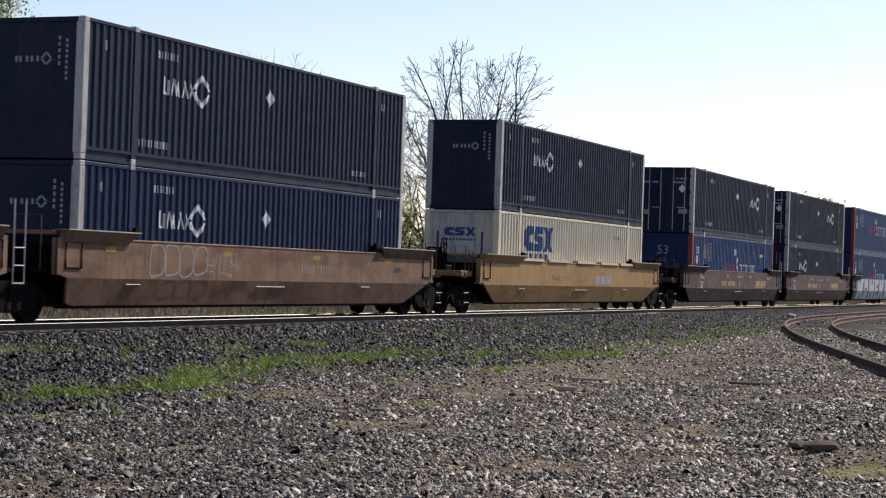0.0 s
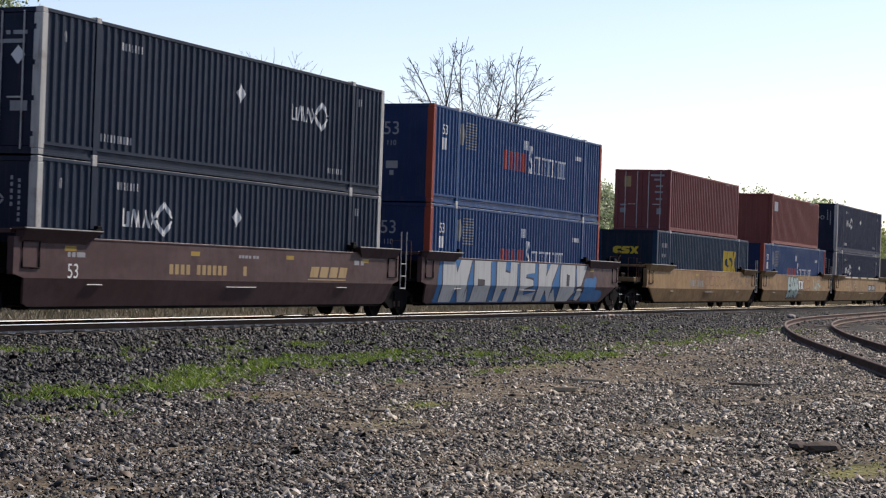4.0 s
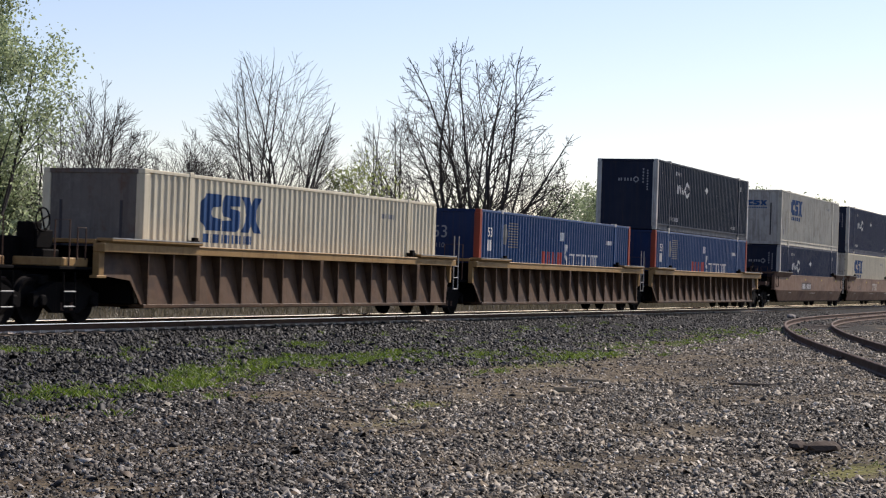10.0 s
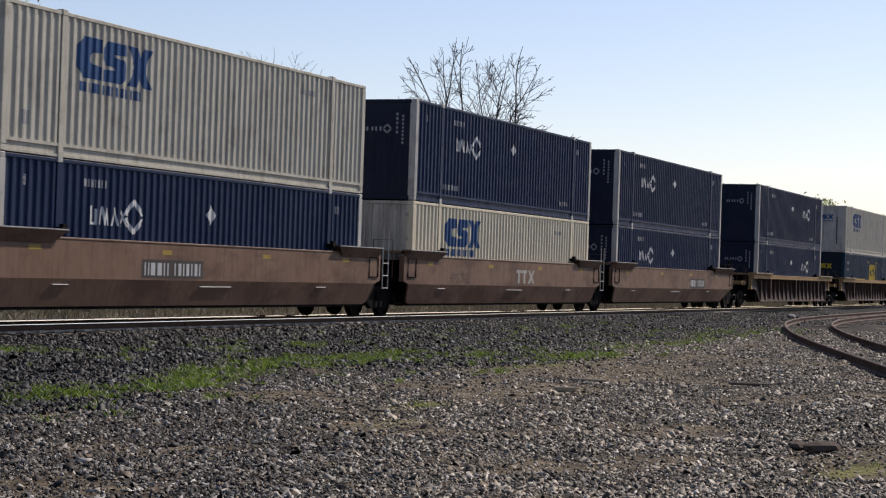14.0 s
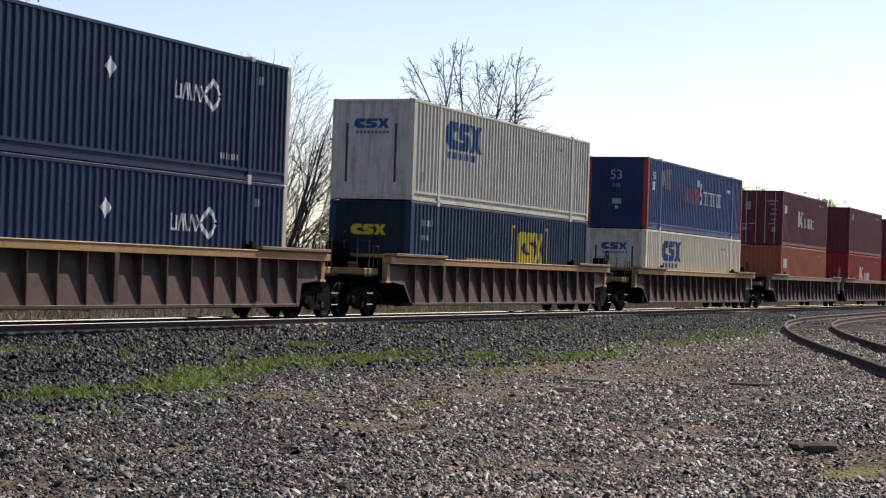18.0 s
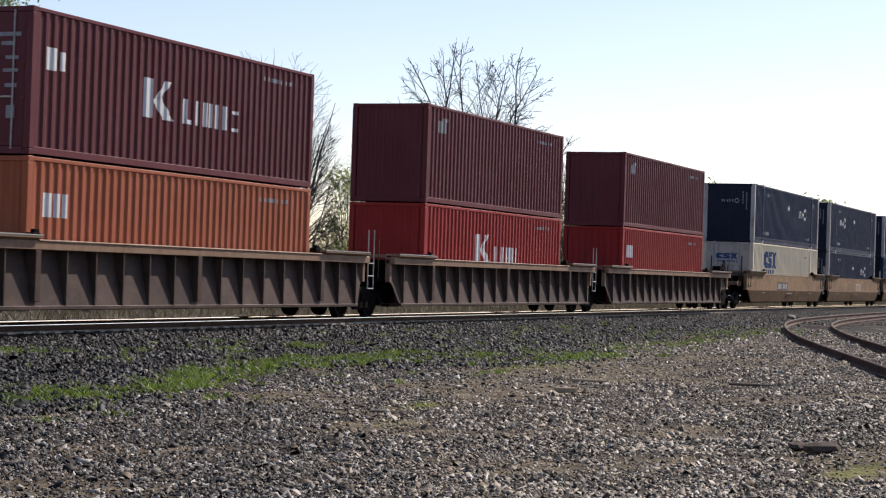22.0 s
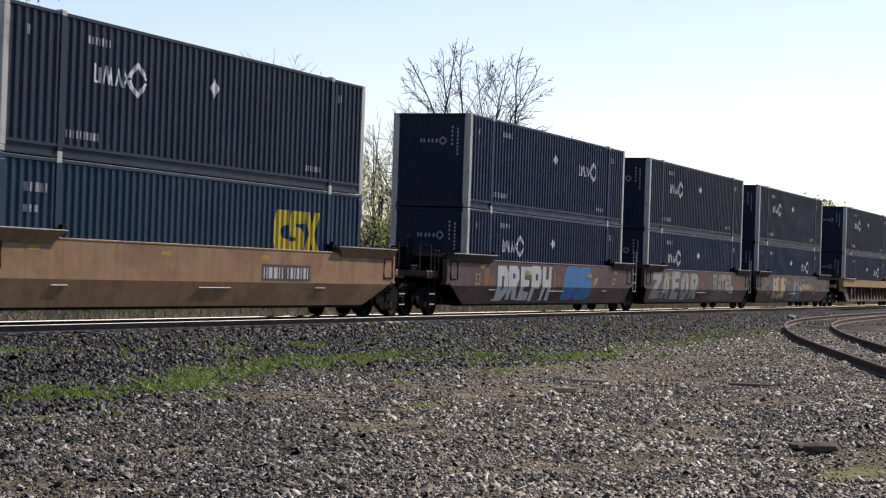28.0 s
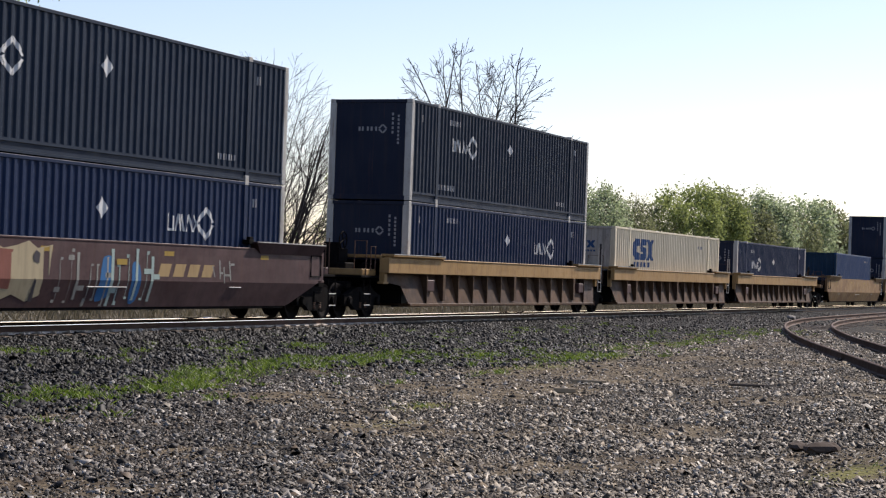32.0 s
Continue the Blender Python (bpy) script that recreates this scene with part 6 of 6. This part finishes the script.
build_ground()


def build_stones():
    rng = np.random.default_rng(3)
    r = 11.0 * (62 / 11.0) ** rng.random(205000)
    a = np.radians(rng.uniform(6.5, 39.5, 205000))
    xy = np.stack([r * np.cos(a), r * np.sin(a)], 1)
    edge = 13.0 + 1.2 * np.sin(xy[:, 0] * .31) + rng.normal(0, .7, len(xy))
    keep = xy[:, 1] < edge
    bare = np.array([patchiness(x, y) for x, y in xy])
    keep &= (bare < .04 + rng.normal(0, .18, len(xy))) | (rng.random(len(xy)) < .3)
    keep &= np.array([turf(x, y) if y > 11 else 0.0 for x, y in xy]) < .75 + rng.normal(0, .15, len(xy))
    keep &= np.array([moss(x, y) if y < 14 else 0.0 for x, y in xy]) < .62 + rng.normal(0, .2, len(xy))
    near = xy[keep]
    size = np.minimum(rng.lognormal(math.log(.0185), .45, len(near)), .07) * (1 + .012 * np.maximum(0, np.hypot(near[:, 0], near[:, 1]) - 14))
    bearing = np.degrees(np.arctan2(near[:, 1], near[:, 0])) + 5.0 * np.array([noise.noise((x * .16, y * .16, 5.0)) for x, y in near]) + rng.normal(0, 2.5, len(near))
    grey = bearing > 24.5 - .12 * (np.hypot(near[:, 0], near[:, 1]) - 14)
    scatter("brown_gravel", M_GRAVEL, "loose mixed brown and grey gravel", heights(near[~grey], .003), size[~grey])
    scatter("dark_gravel", M_GRAVELDARK, "loose dark grey gravel", heights(near[grey], .003), size[grey])
    r = 20.0 * (105 / 20.0) ** rng.random(100000)
    a = np.radians(rng.uniform(8.0, 41.0, 100000))
    xy = np.stack([r * np.cos(a), r * np.sin(a)], 1)
    keep = (xy[:, 1] > 13.0 + 1.2 * np.sin(xy[:, 0] * .31) + rng.normal(0, .6, len(xy))) & (xy[:, 1] < 25.6)
    keep &= (np.abs(np.abs(xy[:, 1] - YC) - .7535) > .12) & (np.abs(xy[:, 1] - YC + .86) > .15)
    far = xy[keep]
    size = np.minimum(rng.lognormal(math.log(.037), .35, len(far)), .1)
    scatter("ballast", M_BALLAST, "dark angular track ballast stones", heights(far, .012), size, .95)


build_stones()


def blades(name, mat, pts, hgt, label, cat="grass", seed=5, spread=.5):
    """Upright leaf blades, three corners each, in one mesh."""
    rng = np.random.default_rng(seed)
    n = len(pts)
    ang = rng.uniform(0, 2 * math.pi, n)
    h = hgt * rng.uniform(.35, 1.35, n)
    lean = rng.normal(0, spread, (n, 2)) * h[:, None]
    w = .003 + h * .035
    dx, dy = np.cos(ang) * w, np.sin(ang) * w
    v = np.zeros((n, 4, 3))
    v[:, 0] = pts + np.stack([-dx, -dy, np.zeros(n)], 1)
    v[:, 1] = pts + np.stack([dx, dy, np.zeros(n)], 1)
    v[:, 2] = pts + np.stack([dx * .7 + lean[:, 0] * .5, dy * .7 + lean[:, 1] * .5, h * .6], 1)
    v[:, 3] = pts + np.stack([lean[:, 0], lean[:, 1], h], 1)
    f = (np.array([0, 1, 2, 0, 2, 3])[None] + (np.arange(n) * 4)[:, None]).reshape(-1)
    me = bpy.data.meshes.new(name)
    me.vertices.add(n * 4)
    me.vertices.foreach_set("co", v.reshape(-1).astype(np.float32))
    me.loops.add(n * 6)
    me.loops.foreach_set("vertex_index", f.astype(np.int32))
    me.polygons.add(n * 2)
    me.polygons.foreach_set("loop_start", np.arange(0, n * 6, 3, dtype=np.int32))
    me.materials.append(mat)
    me.update(calc_edges=True)
    return tagged(new(name, me), label, cat, kind="stuff")


def build_grass():
    rng = np.random.default_rng(11)
    tall = []

    def clumps(cx, cy, per, radius):
        n = len(cx)
        many = rng.integers(per // 4, per, n)
        tall.append(np.repeat(np.minimum(rng.lognormal(math.log(.05), .38, n), .1), many))
        x, y = np.repeat(cx, many), np.repeat(cy, many)
        r = np.repeat(radius * rng.uniform(.4, 1.3, n), many)
        return np.stack([x + rng.normal(0, 1, len(x)) * r, y + rng.normal(0, 1, len(x)) * r], 1)

    cx = 14 + 46 * rng.random(26000) ** 1.25
    cy = rng.uniform(10.8, 19.6, len(cx))
    k = np.array([turf(a, b) for a, b in zip(cx, cy)]) > .52 + rng.normal(0, .16, len(cx))
    thin = np.array([moss(a, b) for a, b in zip(cx, cy)]) > .55 + rng.normal(0, .15, len(cx))
    sx, sy = rng.uniform(15, 40, 1600), rng.uniform(2.2, 12.0, 1600)
    k3 = np.array([moss(a, b) for a, b in zip(sx, sy)]) > .5 + rng.normal(0, .15, len(sx))
    xy = np.concatenate([clumps(cx[k], cy[k], 40, .06), clumps(cx[thin & ~k], cy[thin & ~k], 9, .1), clumps(sx[k3], sy[k3], 16, .09)])
    blades("grass", M_GRASS, heights(xy, -.005), np.concatenate(tall), "bright spring grass tufts growing between gravel", spread=.75)
    xw = rng.uniform(25, 230, 26000)
    yw = rng.uniform(28.8, 32.5, len(xw))
    blades("trackside_weeds", M_WEED, heights(np.stack([xw, yw], 1)), .3, "dry grey trackside weeds", "weeds", 6, .35)


build_grass()


# ---- debris ----
def lump(name, mat, sx, sy, sz, seed, loc, rz, label, cat):
    r = random.Random(seed)
    bm = bmesh.new()
    bmesh.ops.create_icosphere(bm, subdivisions=2, radius=1)
    for v in bm.verts:
        k = 1 + .4 * noise.noise(v.co * 2.3 + Vector((seed, 0, 0))) + r.uniform(-.14, .14)
        v.co = Vector((v.co.x * sx * k, v.co.y * sy * k, max(-.3, v.co.z) * sz * k))
    ob = new(name, bm_mesh(name, bm, mat))
    ob.matrix_basis = pose(*loc, 0, 0, rz)
    return tagged(ob, label, cat)


def on_ground(x, y, dz=0.0):
    return (x, y, ground_z(x, y) + dz)


plank = new("broken_plank", boxes("broken_plank", M_PALEWOOD, [(-.25, .2, -.05, .05, -.02, .03), (-.2, .3, -.04, .03, 0, .035)], .01))
plank.matrix_basis = pose(*on_ground(27.74, 9.0, .03), 0, 2, -62)
tagged(plank, "short weathered broken wooden plank on gravel", "plank")
blk = new("wood_block", boxes("wood_block", M_PALEWOOD, [(-.16, .16, -.05, .05, -.02, .05)], .012))
blk.matrix_basis = pose(*on_ground(25.47, 8.6, .02), 0, 0, -66)
tagged(blk, "small pale wooden block lying on gravel", "wood block")
plk = new("broken_plank", boxes("broken_plank", M_WOOD, [(-.5, .45, -.03, .03, -.02, .018), (.2, .6, -.02, .03, -.01, .015)], .01))
plk.matrix_basis = pose(*on_ground(27.9, 6.3, .02), 0, 1, -60)
tagged(plk, "long grey weathered plank half buried in gravel", "plank")
lump("broken_tie", M_ROTTEN, .26, .1, .08, 4, on_ground(18.0, 3.45, .03), -35, "dark rotten lump of wooden tie", "debris")
lump("asphalt_chunk", M_ROTTEN, .14, .09, .06, 9, on_ground(18.3, 3.75, .03), 10, "dark chunk of broken asphalt", "debris")
lump("pale_stone", M_CONCRETE, .055, .05, .05, 2, on_ground(22.1, 12.0, .02), 0, "pale grey loose stone on gravel", "stone")
lump("pale_stone", M_CONCRETE, .3, .2, .12, 6, on_ground(75.5, 15.9, .1), 0, "pale concrete lump beside the siding", "stone")
lump("flat_stone", M_WOOD, .16, .08, .03, 8, on_ground(19.9, 8.95, .02), -50, "flat tan stone lying in gravel", "stone")


# ---- trees ----
def limb_mesh(name, mat, limbs, sides=5):
    """Tapered round limbs: each a list of (point, radius)."""
    vs, fs = [], []
    for limb in limbs:
        n = len(limb)
        k = sides if limb[0][1] > .02 else 3
        base = len(vs)
        for i, (p, r) in enumerate(limb):
            d = limb[min(i + 1, n - 1)][0] - limb[max(i - 1, 0)][0]
            d = d.normalized() if d.length > 1e-6 else Vector((0, 0, 1))
            a = d.orthogonal().normalized()
            b = d.cross(a)
            for j in range(k):
                w = 2 * math.pi * j / k
                vs.append(p + (a * math.cos(w) + b * math.sin(w)) * r)
        for i in range(n - 1):
            for j in range(k):
                q = (j + 1) % k
                fs.append((base + i * k + j, base + i * k + q, base + (i + 1) * k + q, base + (i + 1) * k + j))
    return mesh_of(name, vs, fs, mat)


def grow(rng, start, way, length, radius, depth, out, tips, dome, rise=.25, wild=.25, kids=4, fork=.75, twig=1.0):
    """A limb and its side limbs; each ends where it leaves the crown's dome."""
    n = max(4, int(length / .5)) if depth > 1 else (3 if depth else 1)
    p, d = start.copy(), way.normalized()
    limb = [(p.copy(), radius)]
    for i in range(n):
        d = (d + Vector((rng.gauss(0, wild), rng.gauss(0, wild), rng.gauss(0, wild * .6) + rise * .35)) * .28).normalized()
        p = p + d * (length / n)
        limb.append((p.copy(), max(.0055 * twig, radius * (1 - .8 * (i + 1) / n))))
        if dome(p) > rng.uniform(.9, 1.06):
            break
    frac = (len(limb) - 1) / n
    n = len(limb) - 1
    length *= max(.35, frac)
    limb = [(q, max(.0055 * twig, radius * (1 - .85 * i / n))) for i, (q, _) in enumerate(limb)]
    out.append((depth, limb))
    if depth <= 0:
        tips.append(p)
        return
    many = max(2, round((kids + (3 if depth > 2 else 2)) * frac))
    for c in range(many):
        f = .18 + .82 * (c + rng.random()) / many
        k = min(n - 1, int(n * f))
        q = limb[k][0].lerp(limb[k + 1][0], min(1.0, n * f - k))
        if dome(q) > 1.0:
            continue
        qd = (limb[k + 1][0] - limb[k][0]).normalized()
        away = Vector((q.x, q.y, 0))
        away = away.normalized() if away.length > .1 else away
        side = Vector((rng.gauss(0, .8), rng.gauss(0, .8), rng.gauss(.2, .5))) + away * .45
        side = (side - qd * side.dot(qd)).normalized()
        a = radians(rng.uniform(20, 46)) * fork / .7
        grow(rng, q, qd * math.cos(a) + side * math.sin(a), length * rng.uniform(.45, .66) * (1.15 - .6 * f), max(.0064 * twig, limb[k][1] * .6), depth - 1, out, tips, dome, rise, wild, kids, fork, twig)


def leaf_mesh(name, mat, tips, per, spread, size, rng):
    n = len(tips) * per
    g = np.random.default_rng(rng.randrange(10 ** 6))
    c = np.repeat(np.array([tuple(t) for t in tips]), per, axis=0) + g.normal(0, spread, (n, 3))
    u = g.normal(0, 1, (n, 3))
    u /= np.linalg.norm(u, axis=1)[:, None]
    w = np.cross(u, g.normal(0, 1, (n, 3)))
    w /= np.linalg.norm(w, axis=1)[:, None]
    s = (size * g.uniform(.6, 1.4, n))[:, None]
    v = np.stack([c - u * s, c + w * s * .55, c + u * s, c - w * s * .55], 1)
    me = bpy.data.meshes.new(name)
    me.vertices.add(n * 4)
    me.vertices.foreach_set("co", v.reshape(-1).astype(np.float32))
    me.loops.add(n * 4)
    me.loops.foreach_set("vertex_index", np.arange(n * 4, dtype=np.int32))
    me.polygons.add(n)
    me.polygons.foreach_set("loop_start", np.arange(0, n * 4, 4, dtype=np.int32))
    me.materials.append(mat)
    me.update(calc_edges=True)
    return me


def tree(label, x, y, tall, wide, stems, seed, leaf=None, per=0, size=.09, spread=.2, depth=3, rise=.3, kids=4, cat="tree", wild=.2, thick=.8, fork=.72, twig=1.0):
    rng = random.Random(seed)
    root = new("tree" if cat == "tree" else "bush")
    out, tips = [], []
    dome = lambda p: math.sqrt((p.x * p.x + p.y * p.y) / wide ** 2 + (max(0.0, p.z - .5 * tall) / (.5 * tall)) ** 2)
    for i in range(stems):
        a = 2.39996 * i + rng.uniform(-.3, .3)
        lean = math.sqrt((i + rng.random()) / stems) * wide / (.62 * tall) * (1.0 if stems > 1 else .1)
        way = Vector((math.cos(a) * lean, math.sin(a) * lean, 1))
        grow(rng, Vector((math.cos(a) * .25, math.sin(a) * .25, -.1)), way, tall * rng.uniform(.85, 1.1), thick * tall * (.009 if stems > 3 else .014), depth, out, tips, dome, rise, wild, kids, fork, twig)
    part("trunk", limb_mesh("trunk", M_BARK, [l for d, l in out if d == depth], 7), root)
    part("crown", limb_mesh("crown", M_BARK, [l for d, l in out if d < depth]), root)
    if leaf:
        part("foliage", leaf_mesh("foliage", leaf, tips, per, spread, size, rng), root)
    root.matrix_basis = pose(x, y, GROUND - .12)
    return tagged(root, label, cat, "trees behind the track")


def fan_tree(label, x, y, tall, wide, stems, seed):
    """A clump of straight stems that fan out from one root, with rising side limbs."""
    rng = random.Random(seed)
    root = new("tree")
    out, tips = [], []
    dome = lambda p: ((math.hypot(p.x, p.y) / wide) ** 2.5 + (max(0.0, p.z - .5 * tall) / (.5 * tall)) ** 2.5) ** .4
    for i in range(stems):
        a = 2.39996 * i + rng.uniform(-.25, .25)
        lean = .5 * math.sqrt((i + .3) / stems)
        p, path = Vector((math.cos(a) * .5 * lean * 2, math.sin(a) * .5 * lean * 2, -.1)), []
        d = Vector((math.cos(a) * lean, math.sin(a) * lean, 1)).normalized()
        r0 = rng.uniform(.08, .15)
        for k in range(34):
            path.append((p.copy(), r0))
            if dome(p) > 1.0:
                break
            d = (d + Vector((rng.gauss(0, .06), rng.gauss(0, .06), .012))).normalized()
            p = p + d * .42
        n = len(path) - 1
        path = [(q, .014 + r0 * (1 - k / n) ** 1.1) for k, (q, _) in enumerate(path)]
        out.append((4, path))
        for c in range(11):
            f = .26 + .74 * (c + rng.random()) / 11
            k = min(n - 1, int(n * f))
            q, r = path[k]
            way = (path[k + 1][0] - q).normalized()
            w = rng.uniform(0, 2 * math.pi)
            side = Vector((math.cos(w), math.sin(w), 0)) + Vector((math.cos(a), math.sin(a), 0)) * .35
            side = (side - way * side.dot(way)).normalized()
            ang = radians(rng.uniform(26, 46))
            grow(rng, q, way * math.cos(ang) + side * math.sin(ang), .34 * tall * (1.12 - f) * rng.uniform(.7, 1.15) + .9, max(.022, r * .55), 2, out, tips, dome, .22, .3, 2, .9, 1.9)
    part("trunk", limb_mesh("trunk", M_BARK, [l for d, l in out if d == 4], 7), root)
    part("crown", limb_mesh("crown", M_BARK, [l for d, l in out if d < 4]), root)
    root.matrix_basis = pose(x, y, GROUND - .4)
    return tagged(root, label, "tree", "trees behind the track")


BARE, GREEN, PALE = "bare leafless many-stemmed tree behind the track", "tree in fresh green spring leaf", "tree with pale budding spring foliage"
tree("tall " + PALE + " behind the track", 45.2, 34, 13.4, 2.4, 6, 11, M_LEAFPALE, 46, .06, .28, 3, .1, 5)
tree("leafing bush with pale green foliage", 47.4, 35.2, 5.6, 1.6, 7, 13, M_LEAFPALE, 12, .055, .26, 3, .1, 5, cat="bush")
tree("leafing bush with dull olive foliage", 49.6, 35.4, 5.0, 1.6, 7, 14, M_LEAFDULL, 10, .05, .22, 3, .1, 5, cat="bush")
tree(GREEN + " behind the track", 46.6, 36.0, 8.6, 1.8, 6, 12, M_LEAFPALE, 40, .048, .26, 3, .1, 5)
tree(BARE, 51.4, 34, 7.7, 1.9, 9, 21, None, depth=3, rise=.2, kids=6)
tree(BARE, 53.4, 34.6, 7.0, 1.8, 8, 22, None, depth=3, rise=.15, kids=6)
tree(BARE, 50.2, 35.0, 7.2, 1.6, 8, 25, None, depth=3, rise=.15, kids=6)
tree("low tangled bare bush behind the track", 56.4, 34, 6.7, 2.2, 11, 23, None, depth=3, rise=.0, kids=6, cat="bush", wild=.5)
tree("low tangled bare bush behind the track", 59.4, 35, 6.5, 2.3, 11, 24, None, depth=3, rise=.05, kids=6, cat="bush", wild=.5)
tree(BARE, 64.3, 34, 10.3, 2.6, 14, 31, None, depth=3, rise=.3, kids=5)
tree(BARE, 67.4, 34.6, 7.6, 1.7, 5, 32, None, depth=3, rise=.3, kids=5)
tree("thin sapling with fresh green leaves", 71.0, 33.6, 6.3, 1.5, 4, 33, M_LEAF, 4, .075, .18, 3, .3, 4)
tree("low budding green bush behind the track", 73.6, 34, 6.8, 1.8, 7, 35, M_LEAF, 3, .06, .2, 3, .2, 5, cat="bush")
tree(BARE, 76.4, 34.5, 8.8, 1.9, 9, 34, None, depth=3, rise=.3, kids=5)
fan_tree("big bare leafless tree with fanning limbs", 85.5, 34, 13.5, 4.9, 17, 21)
tree("budding bush with pale leaves behind the track", 90.5, 36, 6.2, 1.9, 5, 43, M_LEAFPALE, 2, .07, .18, 3, .25, 4, cat="bush")
tree(BARE, 95.0, 34.5, 8.4, 2.0, 6, 42, None, depth=3, rise=.3, kids=5)
tree(PALE + " behind the track", 103.4, 34.3, 8.0, 2.3, 7, 51, M_LEAFPALE, 9, .085, .2, 3, .2, 5)
tree(PALE + " behind the track", 108.4, 35, 7.8, 2.3, 7, 52, M_LEAFPALE, 9, .085, .2, 3, .2, 5)
tree(PALE + " behind the track", 113.4, 35, 7.6, 2.2, 7, 50, M_LEAFDULL, 8, .085, .22, 3, .2, 5)
tree(BARE, 118.0, 34.5, 7.8, 2.0, 6, 53, None, depth=3, rise=.25, kids=6)
tree(BARE, 122.0, 35.5, 7.6, 1.8, 5, 59, M_LEAFDULL, 4, .08, .2, 3, .2, 5)
tree(GREEN + " behind the track", 126.8, 34.3, 8.6, 2.4, 6, 54, M_LEAF, 12, .11, .3, 3, .2, 5)
tree(GREEN + " behind the track", 134.5, 34.6, 9.0, 2.6, 6, 55, M_LEAF, 14, .11, .32, 3, .2, 5)
tree(PALE + " behind the track", 142.5, 34.4, 8.8, 2.8, 6, 56, M_LEAFDULL, 16, .12, .34, 3, .2, 5)
tree(PALE + " behind the track", 150.5, 34.6, 9.2, 2.8, 6, 57, M_LEAFPALE, 12, .12, .34, 3, .2, 5)
tree(PALE + " behind the track", 159.0, 34.3, 9.3, 2.8, 6, 58, M_LEAFDULL, 14, .12, .34, 3, .2, 5)
brush = [tree("tangled low brush along the fence line", 48.5, 36.5, 4.6, 2.2, 6, 81, M_LEAFDULL, 1, .05, .15, 3, .05, 3, cat="bush", wild=.5, thick=.7),
         tree("tangled low bare brush along the fence line", 62.0, 36.6, 4.2, 2.4, 6, 82, None, depth=3, rise=.05, kids=4, cat="bush", wild=.5, thick=.7),
         tree("low brush with fresh green leaves", 70.0, 36.4, 4.4, 2.2, 6, 83, M_LEAF, 3, .06, .2, 3, .05, 4, cat="bush", wild=.45)]
for i, x in enumerate((43.6, 45.4, 46.9, 50.5, 53.0, 55.4, 58.0, 60.2, 63.5, 66.2, 68.6, 72.5, 75.0, 77.6, 80.0, 82.6, 88.0, 91.0, 94.0, 97.5, 100.5, 104.0, 108.0, 112.0, 116.0, 120.5, 125.0)):
    copy_thing(brush[(i * 2 + i // 3) % 3], pose(x, 36.2 + .5 * math.sin(i * 2.1), GROUND - .12, 0, 0, 77 * i))
far_leaves = (M_LEAFPALE, M_LEAFDULL, M_LEAFPALE, M_LEAF)
for i, (x, t) in enumerate(((167, 9.2), (176, 9.2), (186, 8.8), (197, 8.2), (208, 7.8), (222, 7.6), (238, 7.6), (256, 7.8), (276, 8.0))):
    tree((GREEN if i % 2 else PALE) + " far along the track", x, 34.4 + .3 * (i % 3), t, 3.2, 5, 60 + i, far_leaves[i % 4], 14, .16, .4, 3, .15, 4)


# ---- motion ----
def motions():
    for ob, u, z in MOVING:
        walk(ob, [(t, pose(u - d, YC, z)) for t, d in D_ROWS])
    ts, dd = [r[0] for r in D_ROWS], [r[1] for r in D_ROWS]
    wheels = [o for o in scene.objects if o.name.split(".")[0] == "wheelset"]
    turn = [(k / FPS, pose(0, 0, 0, 0, -math.degrees(float(np.interp(k / FPS, ts, dd)) / .46), 0)) for k in range(32 * FPS + 1)]
    walk(wheels[0], turn)
    lead = wheels[0].animation_data
    for w in wheels[1:]:
        w.rotation_mode = "QUATERNION"
        keys = w.animation_data_create()
        keys.action = lead.action
        keys.action_slot = lead.action_slot


motions()
